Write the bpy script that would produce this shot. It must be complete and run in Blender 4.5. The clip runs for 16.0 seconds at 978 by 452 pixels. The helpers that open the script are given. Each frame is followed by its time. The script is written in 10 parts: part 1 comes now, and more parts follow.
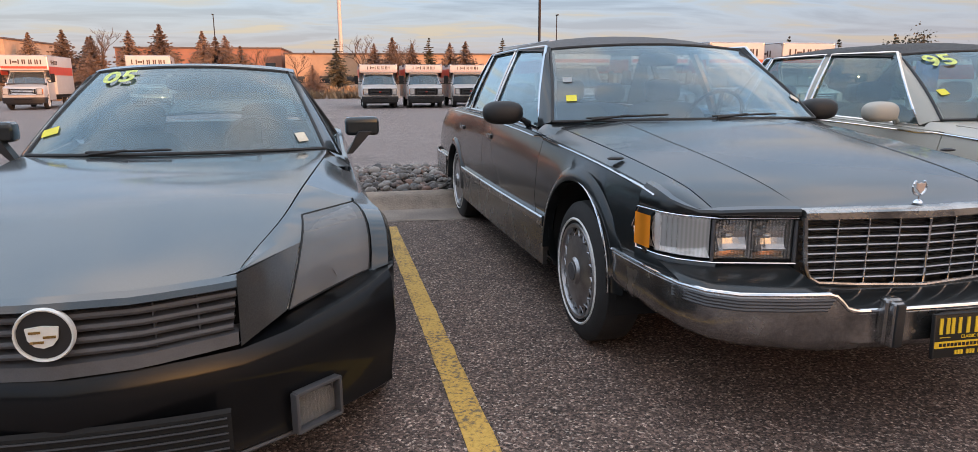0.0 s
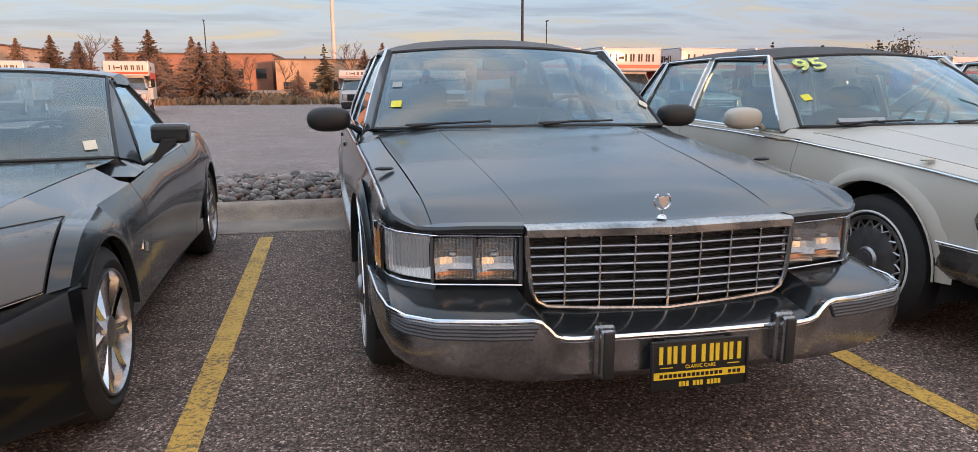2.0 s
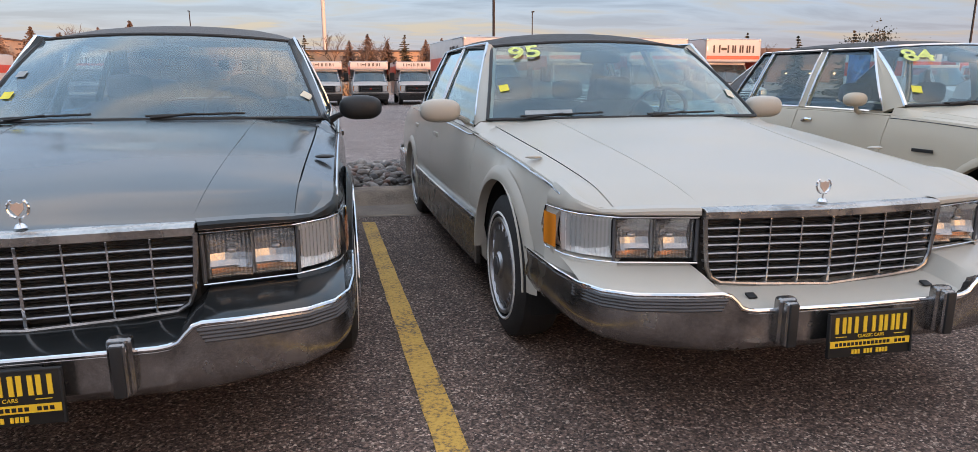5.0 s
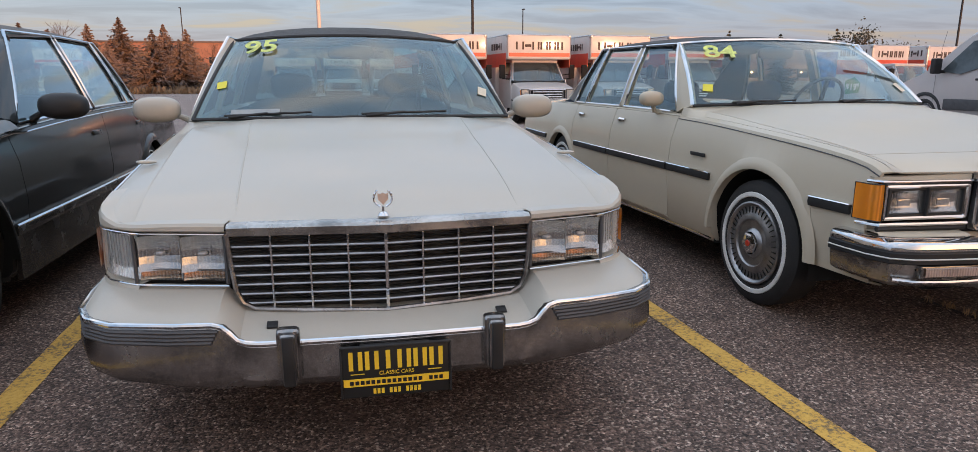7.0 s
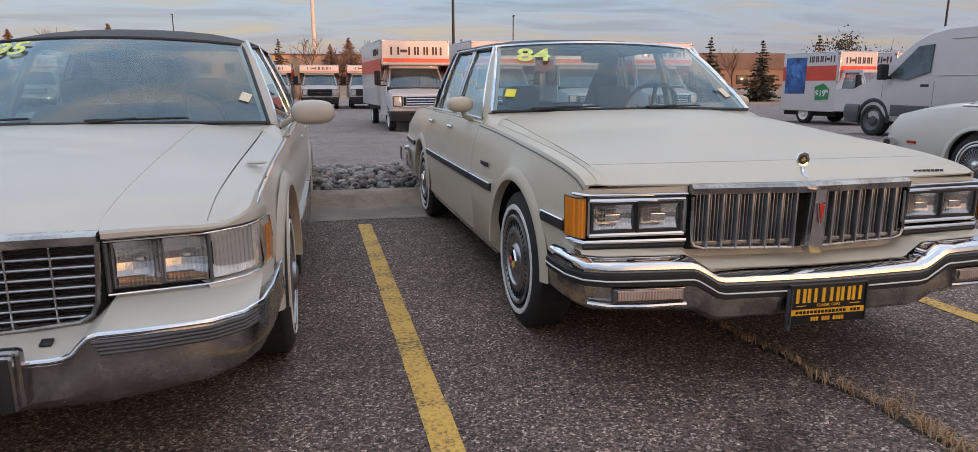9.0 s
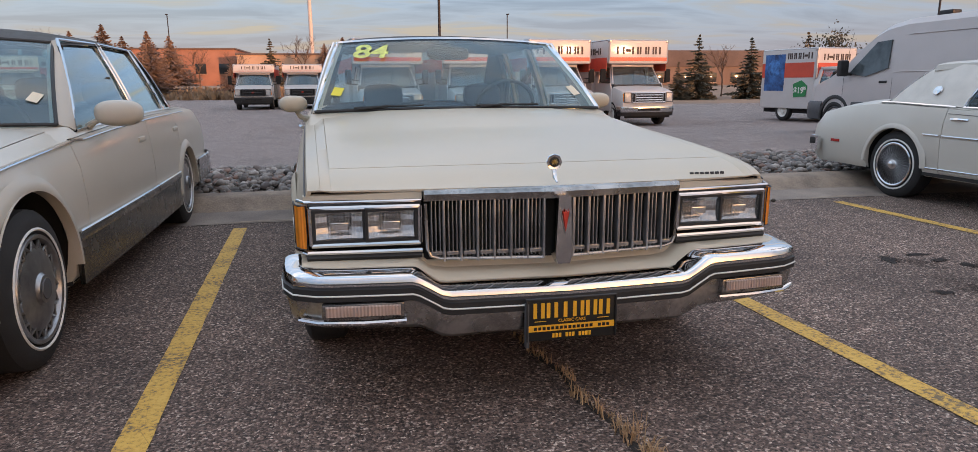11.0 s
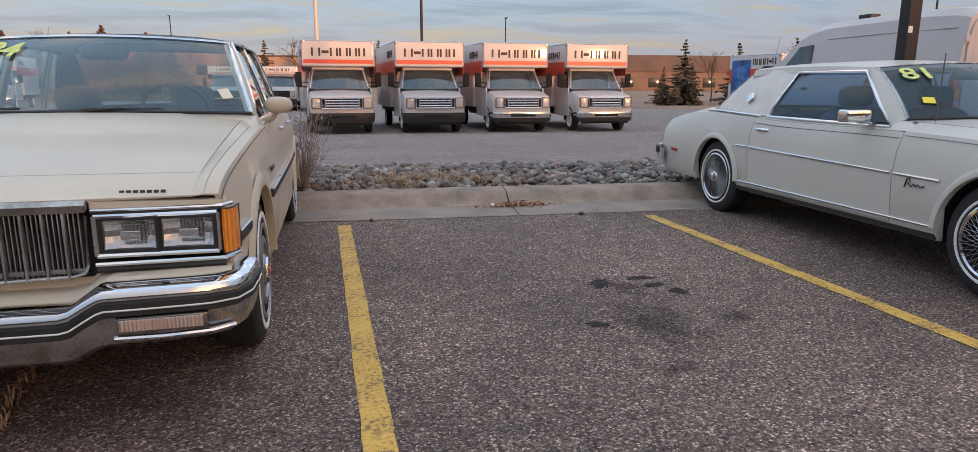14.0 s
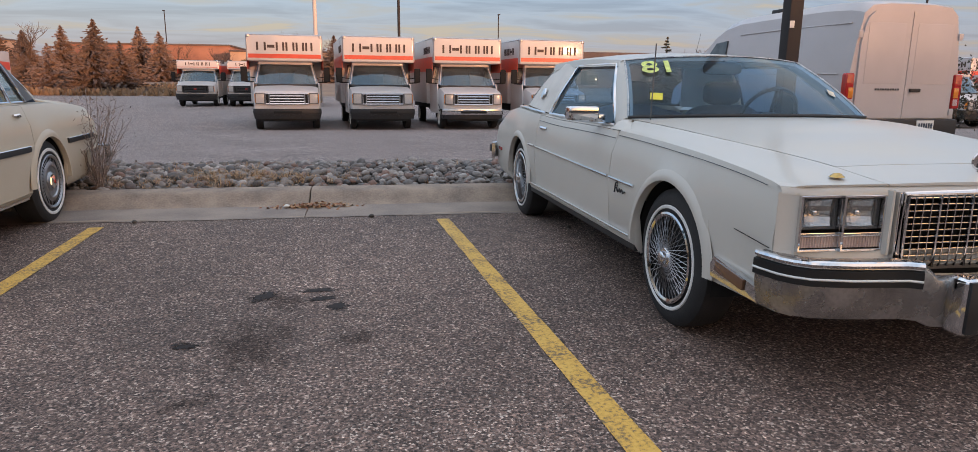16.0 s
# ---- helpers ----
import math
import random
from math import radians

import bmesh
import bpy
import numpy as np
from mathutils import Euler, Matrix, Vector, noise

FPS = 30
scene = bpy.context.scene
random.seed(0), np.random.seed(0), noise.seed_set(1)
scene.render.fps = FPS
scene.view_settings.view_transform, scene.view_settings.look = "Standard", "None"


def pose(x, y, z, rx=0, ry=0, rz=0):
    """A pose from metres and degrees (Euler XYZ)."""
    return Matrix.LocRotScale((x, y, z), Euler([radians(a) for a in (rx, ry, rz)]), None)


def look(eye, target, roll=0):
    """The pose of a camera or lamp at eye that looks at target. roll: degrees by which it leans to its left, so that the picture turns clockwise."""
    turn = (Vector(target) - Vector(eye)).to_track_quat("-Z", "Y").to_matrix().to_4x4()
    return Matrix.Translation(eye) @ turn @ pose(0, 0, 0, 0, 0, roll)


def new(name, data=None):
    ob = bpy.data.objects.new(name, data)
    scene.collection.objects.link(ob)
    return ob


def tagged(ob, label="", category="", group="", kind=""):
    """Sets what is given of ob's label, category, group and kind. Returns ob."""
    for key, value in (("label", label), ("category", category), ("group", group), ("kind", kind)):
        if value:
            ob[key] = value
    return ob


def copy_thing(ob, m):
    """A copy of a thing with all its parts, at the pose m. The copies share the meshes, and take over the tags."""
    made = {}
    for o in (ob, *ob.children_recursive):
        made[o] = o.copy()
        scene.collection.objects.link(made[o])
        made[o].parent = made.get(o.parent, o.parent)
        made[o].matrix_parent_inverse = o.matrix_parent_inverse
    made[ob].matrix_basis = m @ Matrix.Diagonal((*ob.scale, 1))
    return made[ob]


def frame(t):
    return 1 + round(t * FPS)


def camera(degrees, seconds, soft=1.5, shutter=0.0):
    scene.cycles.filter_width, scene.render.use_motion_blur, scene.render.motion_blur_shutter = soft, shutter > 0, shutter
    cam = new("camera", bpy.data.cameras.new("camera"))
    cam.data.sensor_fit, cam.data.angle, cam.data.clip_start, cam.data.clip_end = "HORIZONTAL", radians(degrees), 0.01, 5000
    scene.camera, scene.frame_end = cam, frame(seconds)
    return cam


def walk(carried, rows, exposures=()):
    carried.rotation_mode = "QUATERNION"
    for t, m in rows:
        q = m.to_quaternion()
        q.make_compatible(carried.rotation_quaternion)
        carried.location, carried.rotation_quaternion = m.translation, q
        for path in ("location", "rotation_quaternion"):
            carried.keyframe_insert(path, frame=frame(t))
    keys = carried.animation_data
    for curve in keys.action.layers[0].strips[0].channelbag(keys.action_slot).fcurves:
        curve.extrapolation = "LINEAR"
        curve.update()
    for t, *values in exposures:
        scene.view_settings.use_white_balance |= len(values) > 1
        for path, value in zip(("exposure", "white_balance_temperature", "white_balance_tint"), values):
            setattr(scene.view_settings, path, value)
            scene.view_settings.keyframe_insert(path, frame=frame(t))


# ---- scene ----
# camera and its walk: sideways past the parked cars, looking a little to the right
cam = camera(72.2, 16.0, soft=0.5)
PATH = [
    (0, (-0.164, -0.054, 1.226), (0.183, 1.871, 0.807), -0.2),
    (0.5, (0.112, -0.042, 1.224), (0.461, 1.882, 0.805), -0.1),
    (1, (0.37, -0.033, 1.222), (0.721, 1.891, 0.805), -0.1),
    (1.5, (0.605, -0.023, 1.223), (0.959, 1.901, 0.809), -0.2),
    (2, (0.827, -0.014, 1.218), (1.186, 1.912, 0.815), -0.2),
    (2.5, (1.076, -0.011, 1.217), (1.439, 1.915, 0.821), -0.3),
    (3, (1.364, 0.003, 1.214), (1.731, 1.929, 0.819), -0.3),
    (3.2, (1.477, 0.012, 1.207), (1.851, 1.937, 0.814), -0.4),
    (5.3, (2.984, -0.068, 1.2), (3.348, 1.851, 0.767), -0.2),
    (5.5, (3.137, -0.066, 1.198), (3.503, 1.852, 0.763), -0.1),
    (6, (3.53, -0.059, 1.198), (3.896, 1.859, 0.763), -0.1),
    (6.5, (3.929, -0.053, 1.195), (4.295, 1.865, 0.762), -0.1),
    (7, (4.312, -0.048, 1.193), (4.679, 1.87, 0.76), -0.1),
    (7.5, (4.675, -0.05, 1.192), (5.043, 1.867, 0.76), -0.0),
    (8, (5.006, -0.042, 1.187), (5.374, 1.876, 0.756), -0.1),
    (8.5, (5.31, -0.042, 1.186), (5.679, 1.877, 0.761), -0.1),
    (9, (5.595, -0.039, 1.18), (5.968, 1.882, 0.765), -0.1),
    (9.2, (5.71, -0.045, 1.174), (6.08, 1.879, 0.768), -0.4),
    (11.3, (6.785, -0.031, 1.171), (7.154, 1.889, 0.752), -0.4),
    (11.5, (6.903, -0.04, 1.171), (7.268, 1.882, 0.756), -0.4),
    (12, (7.206, -0.039, 1.167), (7.565, 1.886, 0.759), -0.2),
    (12.5, (7.537, -0.031, 1.169), (7.889, 1.896, 0.764), -0.3),
    (13, (7.894, -0.027, 1.171), (8.241, 1.901, 0.767), -0.3),
    (13.5, (8.282, -0.017, 1.168), (8.627, 1.911, 0.763), -0.1),
    (14, (8.702, -0.012, 1.165), (9.046, 1.915, 0.757), 0.1),
    (14.5, (9.151, -0.019, 1.159), (9.492, 1.909, 0.751), 0.3),
    (15, (9.642, 0.014, 1.155), (9.979, 1.942, 0.745), 0.3),
    (15.5, (10.146, 0.03, 1.154), (10.482, 1.958, 0.742), 0.4),
    (16, (10.646, 0.055, 1.147), (10.981, 1.982, 0.731), 0.5),
]
walk(cam, [(t, look(e, g, r)) for t, e, g, r in PATH],
     [(0.0, 1.02, 6620, 14), (3.0, 1.02, 6620, 14), (5.4, 1.0, 6440, 14), (7.0, 0.77, 6440, 14), (9.0, 0.73, 6460, 15), (12.0, 0.72, 6400, 14), (16.0, 0.72, 6440, 14)])

# ---- light: low sun behind the camera, broken cloud ----
SUN_ELEV, SUN_AZ = 3.2, 150.0          # degrees; azimuth from +y, clockwise seen from above
sun_dir = Vector((math.sin(radians(SUN_AZ)) * math.cos(radians(SUN_ELEV)),
                  math.cos(radians(SUN_AZ)) * math.cos(radians(SUN_ELEV)), math.sin(radians(SUN_ELEV))))
sun_data = bpy.data.lights.new("sun", "SUN")
sun_data.energy, sun_data.angle, sun_data.color = 2.6, radians(2.4), (1.0, 0.46, 0.22)
sun = new("sun", sun_data)
sun.matrix_world = look(sun_dir * 60, (0, 0, 0))

world = bpy.data.worlds.new("sky")
scene.world = world
world.use_nodes = True
wt = world.node_tree
wn, wl = wt.nodes, wt.links
wn.clear()


def wnode(kind, **props):
    n = wn.new("ShaderNode" + kind)
    for k, v in props.items():
        n.inputs[k].default_value = v
    return n


sky = wn.new("ShaderNodeTexSky")
sky.sky_type, sky.sun_disc = "NISHITA", False
sky.sun_elevation, sky.sun_rotation = radians(SUN_ELEV), radians(SUN_AZ)
sky.air_density, sky.dust_density = 1.0, 2.0
tc = wn.new("ShaderNodeTexCoord")
# flat cloud layer: the direction divided by its height
sep = wn.new("ShaderNodeSeparateXYZ")
wl.new(tc.outputs["Generated"], sep.inputs[0])
zc = wn.new("ShaderNodeMath"); zc.operation = "MAXIMUM"; zc.inputs[1].default_value = 0.0
wl.new(sep.outputs[2], zc.inputs[0])
za = wn.new("ShaderNodeMath"); za.operation = "ADD"; za.inputs[1].default_value = 0.10
wl.new(zc.outputs[0], za.inputs[0])
dx = wn.new("ShaderNodeMath"); dx.operation = "DIVIDE"
wl.new(sep.outputs[0], dx.inputs[0]); wl.new(za.outputs[0], dx.inputs[1])
dy = wn.new("ShaderNodeMath"); dy.operation = "DIVIDE"
wl.new(sep.outputs[1], dy.inputs[0]); wl.new(za.outputs[0], dy.inputs[1])
comb = wn.new("ShaderNodeCombineXYZ")
wl.new(dx.outputs[0], comb.inputs[0]); wl.new(dy.outputs[0], comb.inputs[1])
mapn = wn.new("ShaderNodeMapping")
mapn.inputs["Scale"].default_value = (0.40, 0.85, 1)
mapn.inputs["Location"].default_value = (3.1, 1.7, 0)
wl.new(comb.outputs[0], mapn.inputs[0])
cn = wn.new("ShaderNodeTexNoise")
cn.inputs["Scale"].default_value, cn.inputs["Detail"].default_value, cn.inputs["Roughness"].default_value = 1.9, 7.0, 0.55
cn.inputs["Distortion"].default_value = 0.4
wl.new(mapn.outputs[0], cn.inputs["Vector"])
ramp = wn.new("ShaderNodeValToRGB")
ramp.color_ramp.elements[0].position, ramp.color_ramp.elements[0].color = 0.38, (0.20, 0.29, 0.44, 1)
ramp.color_ramp.elements[1].position, ramp.color_ramp.elements[1].color = 0.64, (0.46, 0.41, 0.36, 1)
e = ramp.color_ramp.elements.new(0.50); e.color = (0.31, 0.42, 0.58, 1)
e = ramp.color_ramp.elements.new(0.58); e.color = (0.34, 0.38, 0.45, 1)
wl.new(cn.outputs["Fac"], ramp.inputs[0])
# overhead the gaps between the clouds are clear blue
ramp2 = wn.new("ShaderNodeValToRGB")
ramp2.color_ramp.elements[0].position, ramp2.color_ramp.elements[0].color = 0.38, (0.24, 0.34, 0.445, 1)
ramp2.color_ramp.elements[1].position, ramp2.color_ramp.elements[1].color = 0.68, (0.66, 0.60, 0.55, 1)
e = ramp2.color_ramp.elements.new(0.50); e.color = (0.35, 0.43, 0.505, 1)
e = ramp2.color_ramp.elements.new(0.58); e.color = (0.53, 0.51, 0.50, 1)
cn2 = wn.new("ShaderNodeTexNoise")
cn2.inputs["Scale"].default_value, cn2.inputs["Detail"].default_value, cn2.inputs["Roughness"].default_value = 5.0, 6.0, 0.55
cn2.inputs["Distortion"].default_value = 0.5
wl.new(mapn.outputs[0], cn2.inputs["Vector"])
wl.new(cn2.outputs["Fac"], ramp2.inputs[0])
high = wnode("MapRange", **{"From Min": 0.22, "From Max": 0.5})
wl.new(zc.outputs[0], high.inputs["Value"])
rmix = wn.new("ShaderNodeMixRGB")
wl.new(high.outputs[0], rmix.inputs[0]); wl.new(ramp.outputs[0], rmix.inputs[1]); wl.new(ramp2.outputs[0], rmix.inputs[2])
# paler towards the horizon
hz = wn.new("ShaderNodeMapRange")
hz.inputs["From Min"].default_value, hz.inputs["From Max"].default_value = 0.0, 0.13
hz.inputs["To Min"].default_value, hz.inputs["To Max"].default_value = 0.75, 0.0
wl.new(zc.outputs[0], hz.inputs["Value"])
hmix = wn.new("ShaderNodeMixRGB"); hmix.inputs[2].default_value = (0.42, 0.37, 0.36, 1)
wl.new(hz.outputs[0], hmix.inputs[0]); wl.new(rmix.outputs[0], hmix.inputs[1])
# clouds glow more towards the sunset
dot = wn.new("ShaderNodeVectorMath"); dot.operation = "DOT_PRODUCT"
dot.inputs[1].default_value = tuple(sun_dir)
wl.new(tc.outputs["Generated"], dot.inputs[0])
glow = wn.new("ShaderNodeMapRange")
glow.inputs["From Min"].default_value, glow.inputs["From Max"].default_value = -0.55, 1.0
glow.inputs["To Min"].default_value, glow.inputs["To Max"].default_value = 0.0, 1.0
wl.new(dot.outputs["Value"], glow.inputs["Value"])
gcol = wn.new("ShaderNodeMixRGB")
gcol.inputs[1].default_value, gcol.inputs[2].default_value = (0.97, 1.0, 1.04, 1), (0.93, 0.83, 0.79, 1)
wl.new(glow.outputs[0], gcol.inputs[0])
cloud = wn.new("ShaderNodeMixRGB"); cloud.blend_type = "MULTIPLY"; cloud.inputs[0].default_value = 1.0
wl.new(hmix.outputs[0], cloud.inputs[1]); wl.new(gcol.outputs[0], cloud.inputs[2])
# the sky overhead is brighter than the strip over the eastern horizon
up = wn.new("ShaderNodeMapRange")
up.inputs["From Min"].default_value, up.inputs["From Max"].default_value = 0.12, 0.60
up.inputs["To Min"].default_value, up.inputs["To Max"].default_value = 0.60, 1.62
wl.new(sep.outputs[2], up.inputs["Value"])
cup = wn.new("ShaderNodeMixRGB"); cup.blend_type = "MULTIPLY"; cup.inputs[0].default_value = 1.0
wl.new(cloud.outputs[0], cup.inputs[1]); wl.new(up.outputs[0], cup.inputs[2])
b1 = wn.new("ShaderNodeBackground"); b1.inputs[1].default_value = 0.05
b2 = wn.new("ShaderNodeBackground"); b2.inputs[1].default_value = 0.95
wl.new(sky.outputs[0], b1.inputs[0]); wl.new(cup.outputs[0], b2.inputs[0])
add = wn.new("ShaderNodeAddShader")
wl.new(b1.outputs[0], add.inputs[0]); wl.new(b2.outputs[0], add.inputs[1])
# the afterglow round the low sun
halo = wnode("MapRange", **{"From Min": 0.80, "From Max": 1.0})
wl.new(dot.outputs["Value"], halo.inputs["Value"])
hpow = wn.new("ShaderNodeMath"); hpow.operation = "POWER"; hpow.inputs[1].default_value = 3.0
wl.new(halo.outputs[0], hpow.inputs[0])
b3 = wn.new("ShaderNodeBackground"); b3.inputs[0].default_value = (1.0, 0.52, 0.20, 1)
hst = wn.new("ShaderNodeMath"); hst.operation = "MULTIPLY"; hst.inputs[1].default_value = 1.3
wl.new(hpow.outputs[0], hst.inputs[0]); wl.new(hst.outputs[0], b3.inputs[1])
add2 = wn.new("ShaderNodeAddShader")
wl.new(add.outputs[0], add2.inputs[0]); wl.new(b3.outputs[0], add2.inputs[1])
wout = wn.new("ShaderNodeOutputWorld")
wl.new(add2.outputs[0], wout.inputs[0])

# ---- materials ----
def mat_new(name):
    m = bpy.data.materials.new(name)
    m.use_nodes = True
    return m, m.node_tree.nodes, m.node_tree.links, m.node_tree.nodes["Principled BSDF"]


def surface(name, color, rough=0.6, metal=0.0, var=0.15, scale=6.0, fine=120.0, bump=0.0, coat=0.0, bumpscale=None,
            color2=None, spec=0.5, per_object=0.0, dirt=None, rvar=0.12):
    """A procedural surface: two scales of colour variation, roughness variation, fine relief."""
    m, n, l, p = mat_new(name)
    tcn = n.new("ShaderNodeTexCoord")
    a = n.new("ShaderNodeTexNoise"); a.inputs["Scale"].default_value = scale; a.inputs["Detail"].default_value = 5
    b = n.new("ShaderNodeTexNoise"); b.inputs["Scale"].default_value = fine; b.inputs["Detail"].default_value = 3
    l.new(tcn.outputs["Object"], a.inputs["Vector"]); l.new(tcn.outputs["Object"], b.inputs["Vector"])
    c2 = color2 or tuple(max(0.0, c * (1 - 2.2 * var)) for c in color)
    c1 = tuple(min(1.0, c * (1 + 0.6 * var)) for c in color)
    r = n.new("ShaderNodeValToRGB")
    r.color_ramp.elements[0].position, r.color_ramp.elements[0].color = 0.32, (*c2, 1)
    r.color_ramp.elements[1].position, r.color_ramp.elements[1].color = 0.62, (*c1, 1)
    mx = n.new("ShaderNodeMath"); mx.operation = "MULTIPLY_ADD"; mx.inputs[1].default_value = 0.3
    l.new(b.outputs["Fac"], mx.inputs[0])
    sc = n.new("ShaderNodeMath"); sc.operation = "MULTIPLY"; sc.inputs[1].default_value = 0.7
    l.new(a.outputs["Fac"], sc.inputs[0]); l.new(sc.outputs[0], mx.inputs[2])
    l.new(mx.outputs[0], r.inputs[0])
    out = r.outputs[0]
    if per_object:
        oi = n.new("ShaderNodeObjectInfo")
        hsv = n.new("ShaderNodeHueSaturation")
        mr = n.new("ShaderNodeMapRange"); mr.inputs["To Min"].default_value = 1 - per_object; mr.inputs["To Max"].default_value = 1 + per_object
        l.new(oi.outputs["Random"], mr.inputs["Value"]); l.new(mr.outputs[0], hsv.inputs["Value"])
        l.new(out, hsv.inputs["Color"]); out = hsv.outputs[0]
    l.new(out, p.inputs["Base Color"])
    rr = n.new("ShaderNodeMapRange"); rr.inputs["To Min"].default_value = max(0.02, rough - rvar * rough); rr.inputs["To Max"].default_value = min(1, rough + rvar * 2 * rough)
    l.new(a.outputs["Fac"], rr.inputs["Value"]); l.new(rr.outputs[0], p.inputs["Roughness"])
    p.inputs["Metallic"].default_value = metal
    p.inputs["Specular IOR Level"].default_value = spec
    if coat:
        p.inputs["Coat Weight"].default_value = coat
        p.inputs["Coat Roughness"].default_value = 0.04
    if bump:
        bp = n.new("ShaderNodeBump"); bp.inputs["Strength"].default_value = bump; bp.inputs["Distance"].default_value = 0.01
        l.new(b.outputs["Fac"], bp.inputs["Height"]); l.new(bp.outputs[0], p.inputs["Normal"])
    return m


def car_paint(name, color, dust, amount, coat=0.4, cr0=0.03, cr1=0.16, ior=1.5):
    """Lacquered body paint with a film of road dust lying in patches on it."""
    m, n, l, p = mat_new(name)
    tcn = n.new("ShaderNodeTexCoord")
    a = n.new("ShaderNodeTexNoise"); a.inputs["Scale"].default_value = 2.6; a.inputs["Detail"].default_value = 6
    b = n.new("ShaderNodeTexNoise"); b.inputs["Scale"].default_value = 240; b.inputs["Detail"].default_value = 2
    l.new(tcn.outputs["Object"], a.inputs["Vector"]); l.new(tcn.outputs["Object"], b.inputs["Vector"])
    ad = n.new("ShaderNodeMath"); ad.operation = "MULTIPLY"
    l.new(a.outputs["Fac"], ad.inputs[0]); l.new(b.outputs["Fac"], ad.inputs[1])
    mr = n.new("ShaderNodeMapRange")
    mr.inputs["From Min"].default_value, mr.inputs["From Max"].default_value = 0.12, 0.42
    mr.inputs["To Min"].default_value, mr.inputs["To Max"].default_value = amount * 0.35, amount
    l.new(ad.outputs[0], mr.inputs["Value"])
    mix = n.new("ShaderNodeMixRGB"); mix.inputs[1].default_value, mix.inputs[2].default_value = (*color, 1), (*dust, 1)
    l.new(mr.outputs[0], mix.inputs[0]); l.new(mix.outputs[0], p.inputs["Base Color"])
    p.inputs["Roughness"].default_value = 0.42
    p.inputs["Specular IOR Level"].default_value = 0.12
    p.inputs["Coat Weight"].default_value = coat
    p.inputs["Coat IOR"].default_value = ior
    cr = n.new("ShaderNodeMapRange"); cr.inputs["To Min"].default_value, cr.inputs["To Max"].default_value = cr0, cr1
    l.new(a.outputs["Fac"], cr.inputs["Value"]); l.new(cr.outputs[0], p.inputs["Coat Roughness"])
    return m


def glass_mat(name, tint, rough=0.0, gloss=0.09, film=0.0, mirror_gain=1.6):
    """Thin pane: clear and tinted, a mirror towards grazing view, with a thin film of dust."""
    m, n, l, p = mat_new(name)
    n.remove(p)
    tr = n.new("ShaderNodeBsdfTransparent"); tr.inputs[0].default_value = (*tint, 1)
    gl = n.new("ShaderNodeBsdfGlossy"); gl.inputs["Roughness"].default_value = rough; gl.inputs[0].default_value = (0.82, 0.95, 1.0, 1)
    lw = n.new("ShaderNodeLayerWeight"); lw.inputs["Blend"].default_value = 0.5
    pw = n.new("ShaderNodeMath"); pw.operation = "POWER"; pw.inputs[1].default_value = 5.0
    l.new(lw.outputs["Facing"], pw.inputs[0])
    fr = n.new("ShaderNodeMath"); fr.operation = "MULTIPLY_ADD"; fr.inputs[1].default_value = 0.96; fr.inputs[2].default_value = 0.04
    l.new(pw.outputs[0], fr.inputs[0])
    ad = n.new("ShaderNodeMath"); ad.operation = "MULTIPLY_ADD"; ad.inputs[1].default_value = mirror_gain; ad.inputs[2].default_value = gloss; ad.use_clamp = True
    l.new(fr.outputs[0], ad.inputs[0])
    mx = n.new("ShaderNodeMixShader")
    l.new(ad.outputs[0], mx.inputs[0]); l.new(tr.outputs[0], mx.inputs[1]); l.new(gl.outputs[0], mx.inputs[2])
    last = mx.outputs[0]
    if film:
        df = n.new("ShaderNodeBsdfDiffuse"); df.inputs[0].default_value = (0.42, 0.50, 0.52, 1)
        tcn = n.new("ShaderNodeTexCoord"); ns = n.new("ShaderNodeTexNoise"); ns.inputs["Scale"].default_value = 5; ns.inputs["Detail"].default_value = 6
        l.new(tcn.outputs["Object"], ns.inputs["Vector"])
        mr = n.new("ShaderNodeMapRange"); mr.inputs["From Min"].default_value = 0.35; mr.inputs["From Max"].default_value = 0.75
        mr.inputs["To Min"].default_value = film * 0.4; mr.inputs["To Max"].default_value = film * 1.6
        l.new(ns.outputs["Fac"], mr.inputs["Value"])
        m2 = n.new("ShaderNodeMixShader")
        l.new(mr.outputs[0], m2.inputs[0]); l.new(last, m2.inputs[1]); l.new(df.outputs[0], m2.inputs[2])
        last = m2.outputs[0]
    l.new(last, n["Material Output"].inputs[0])
    return m


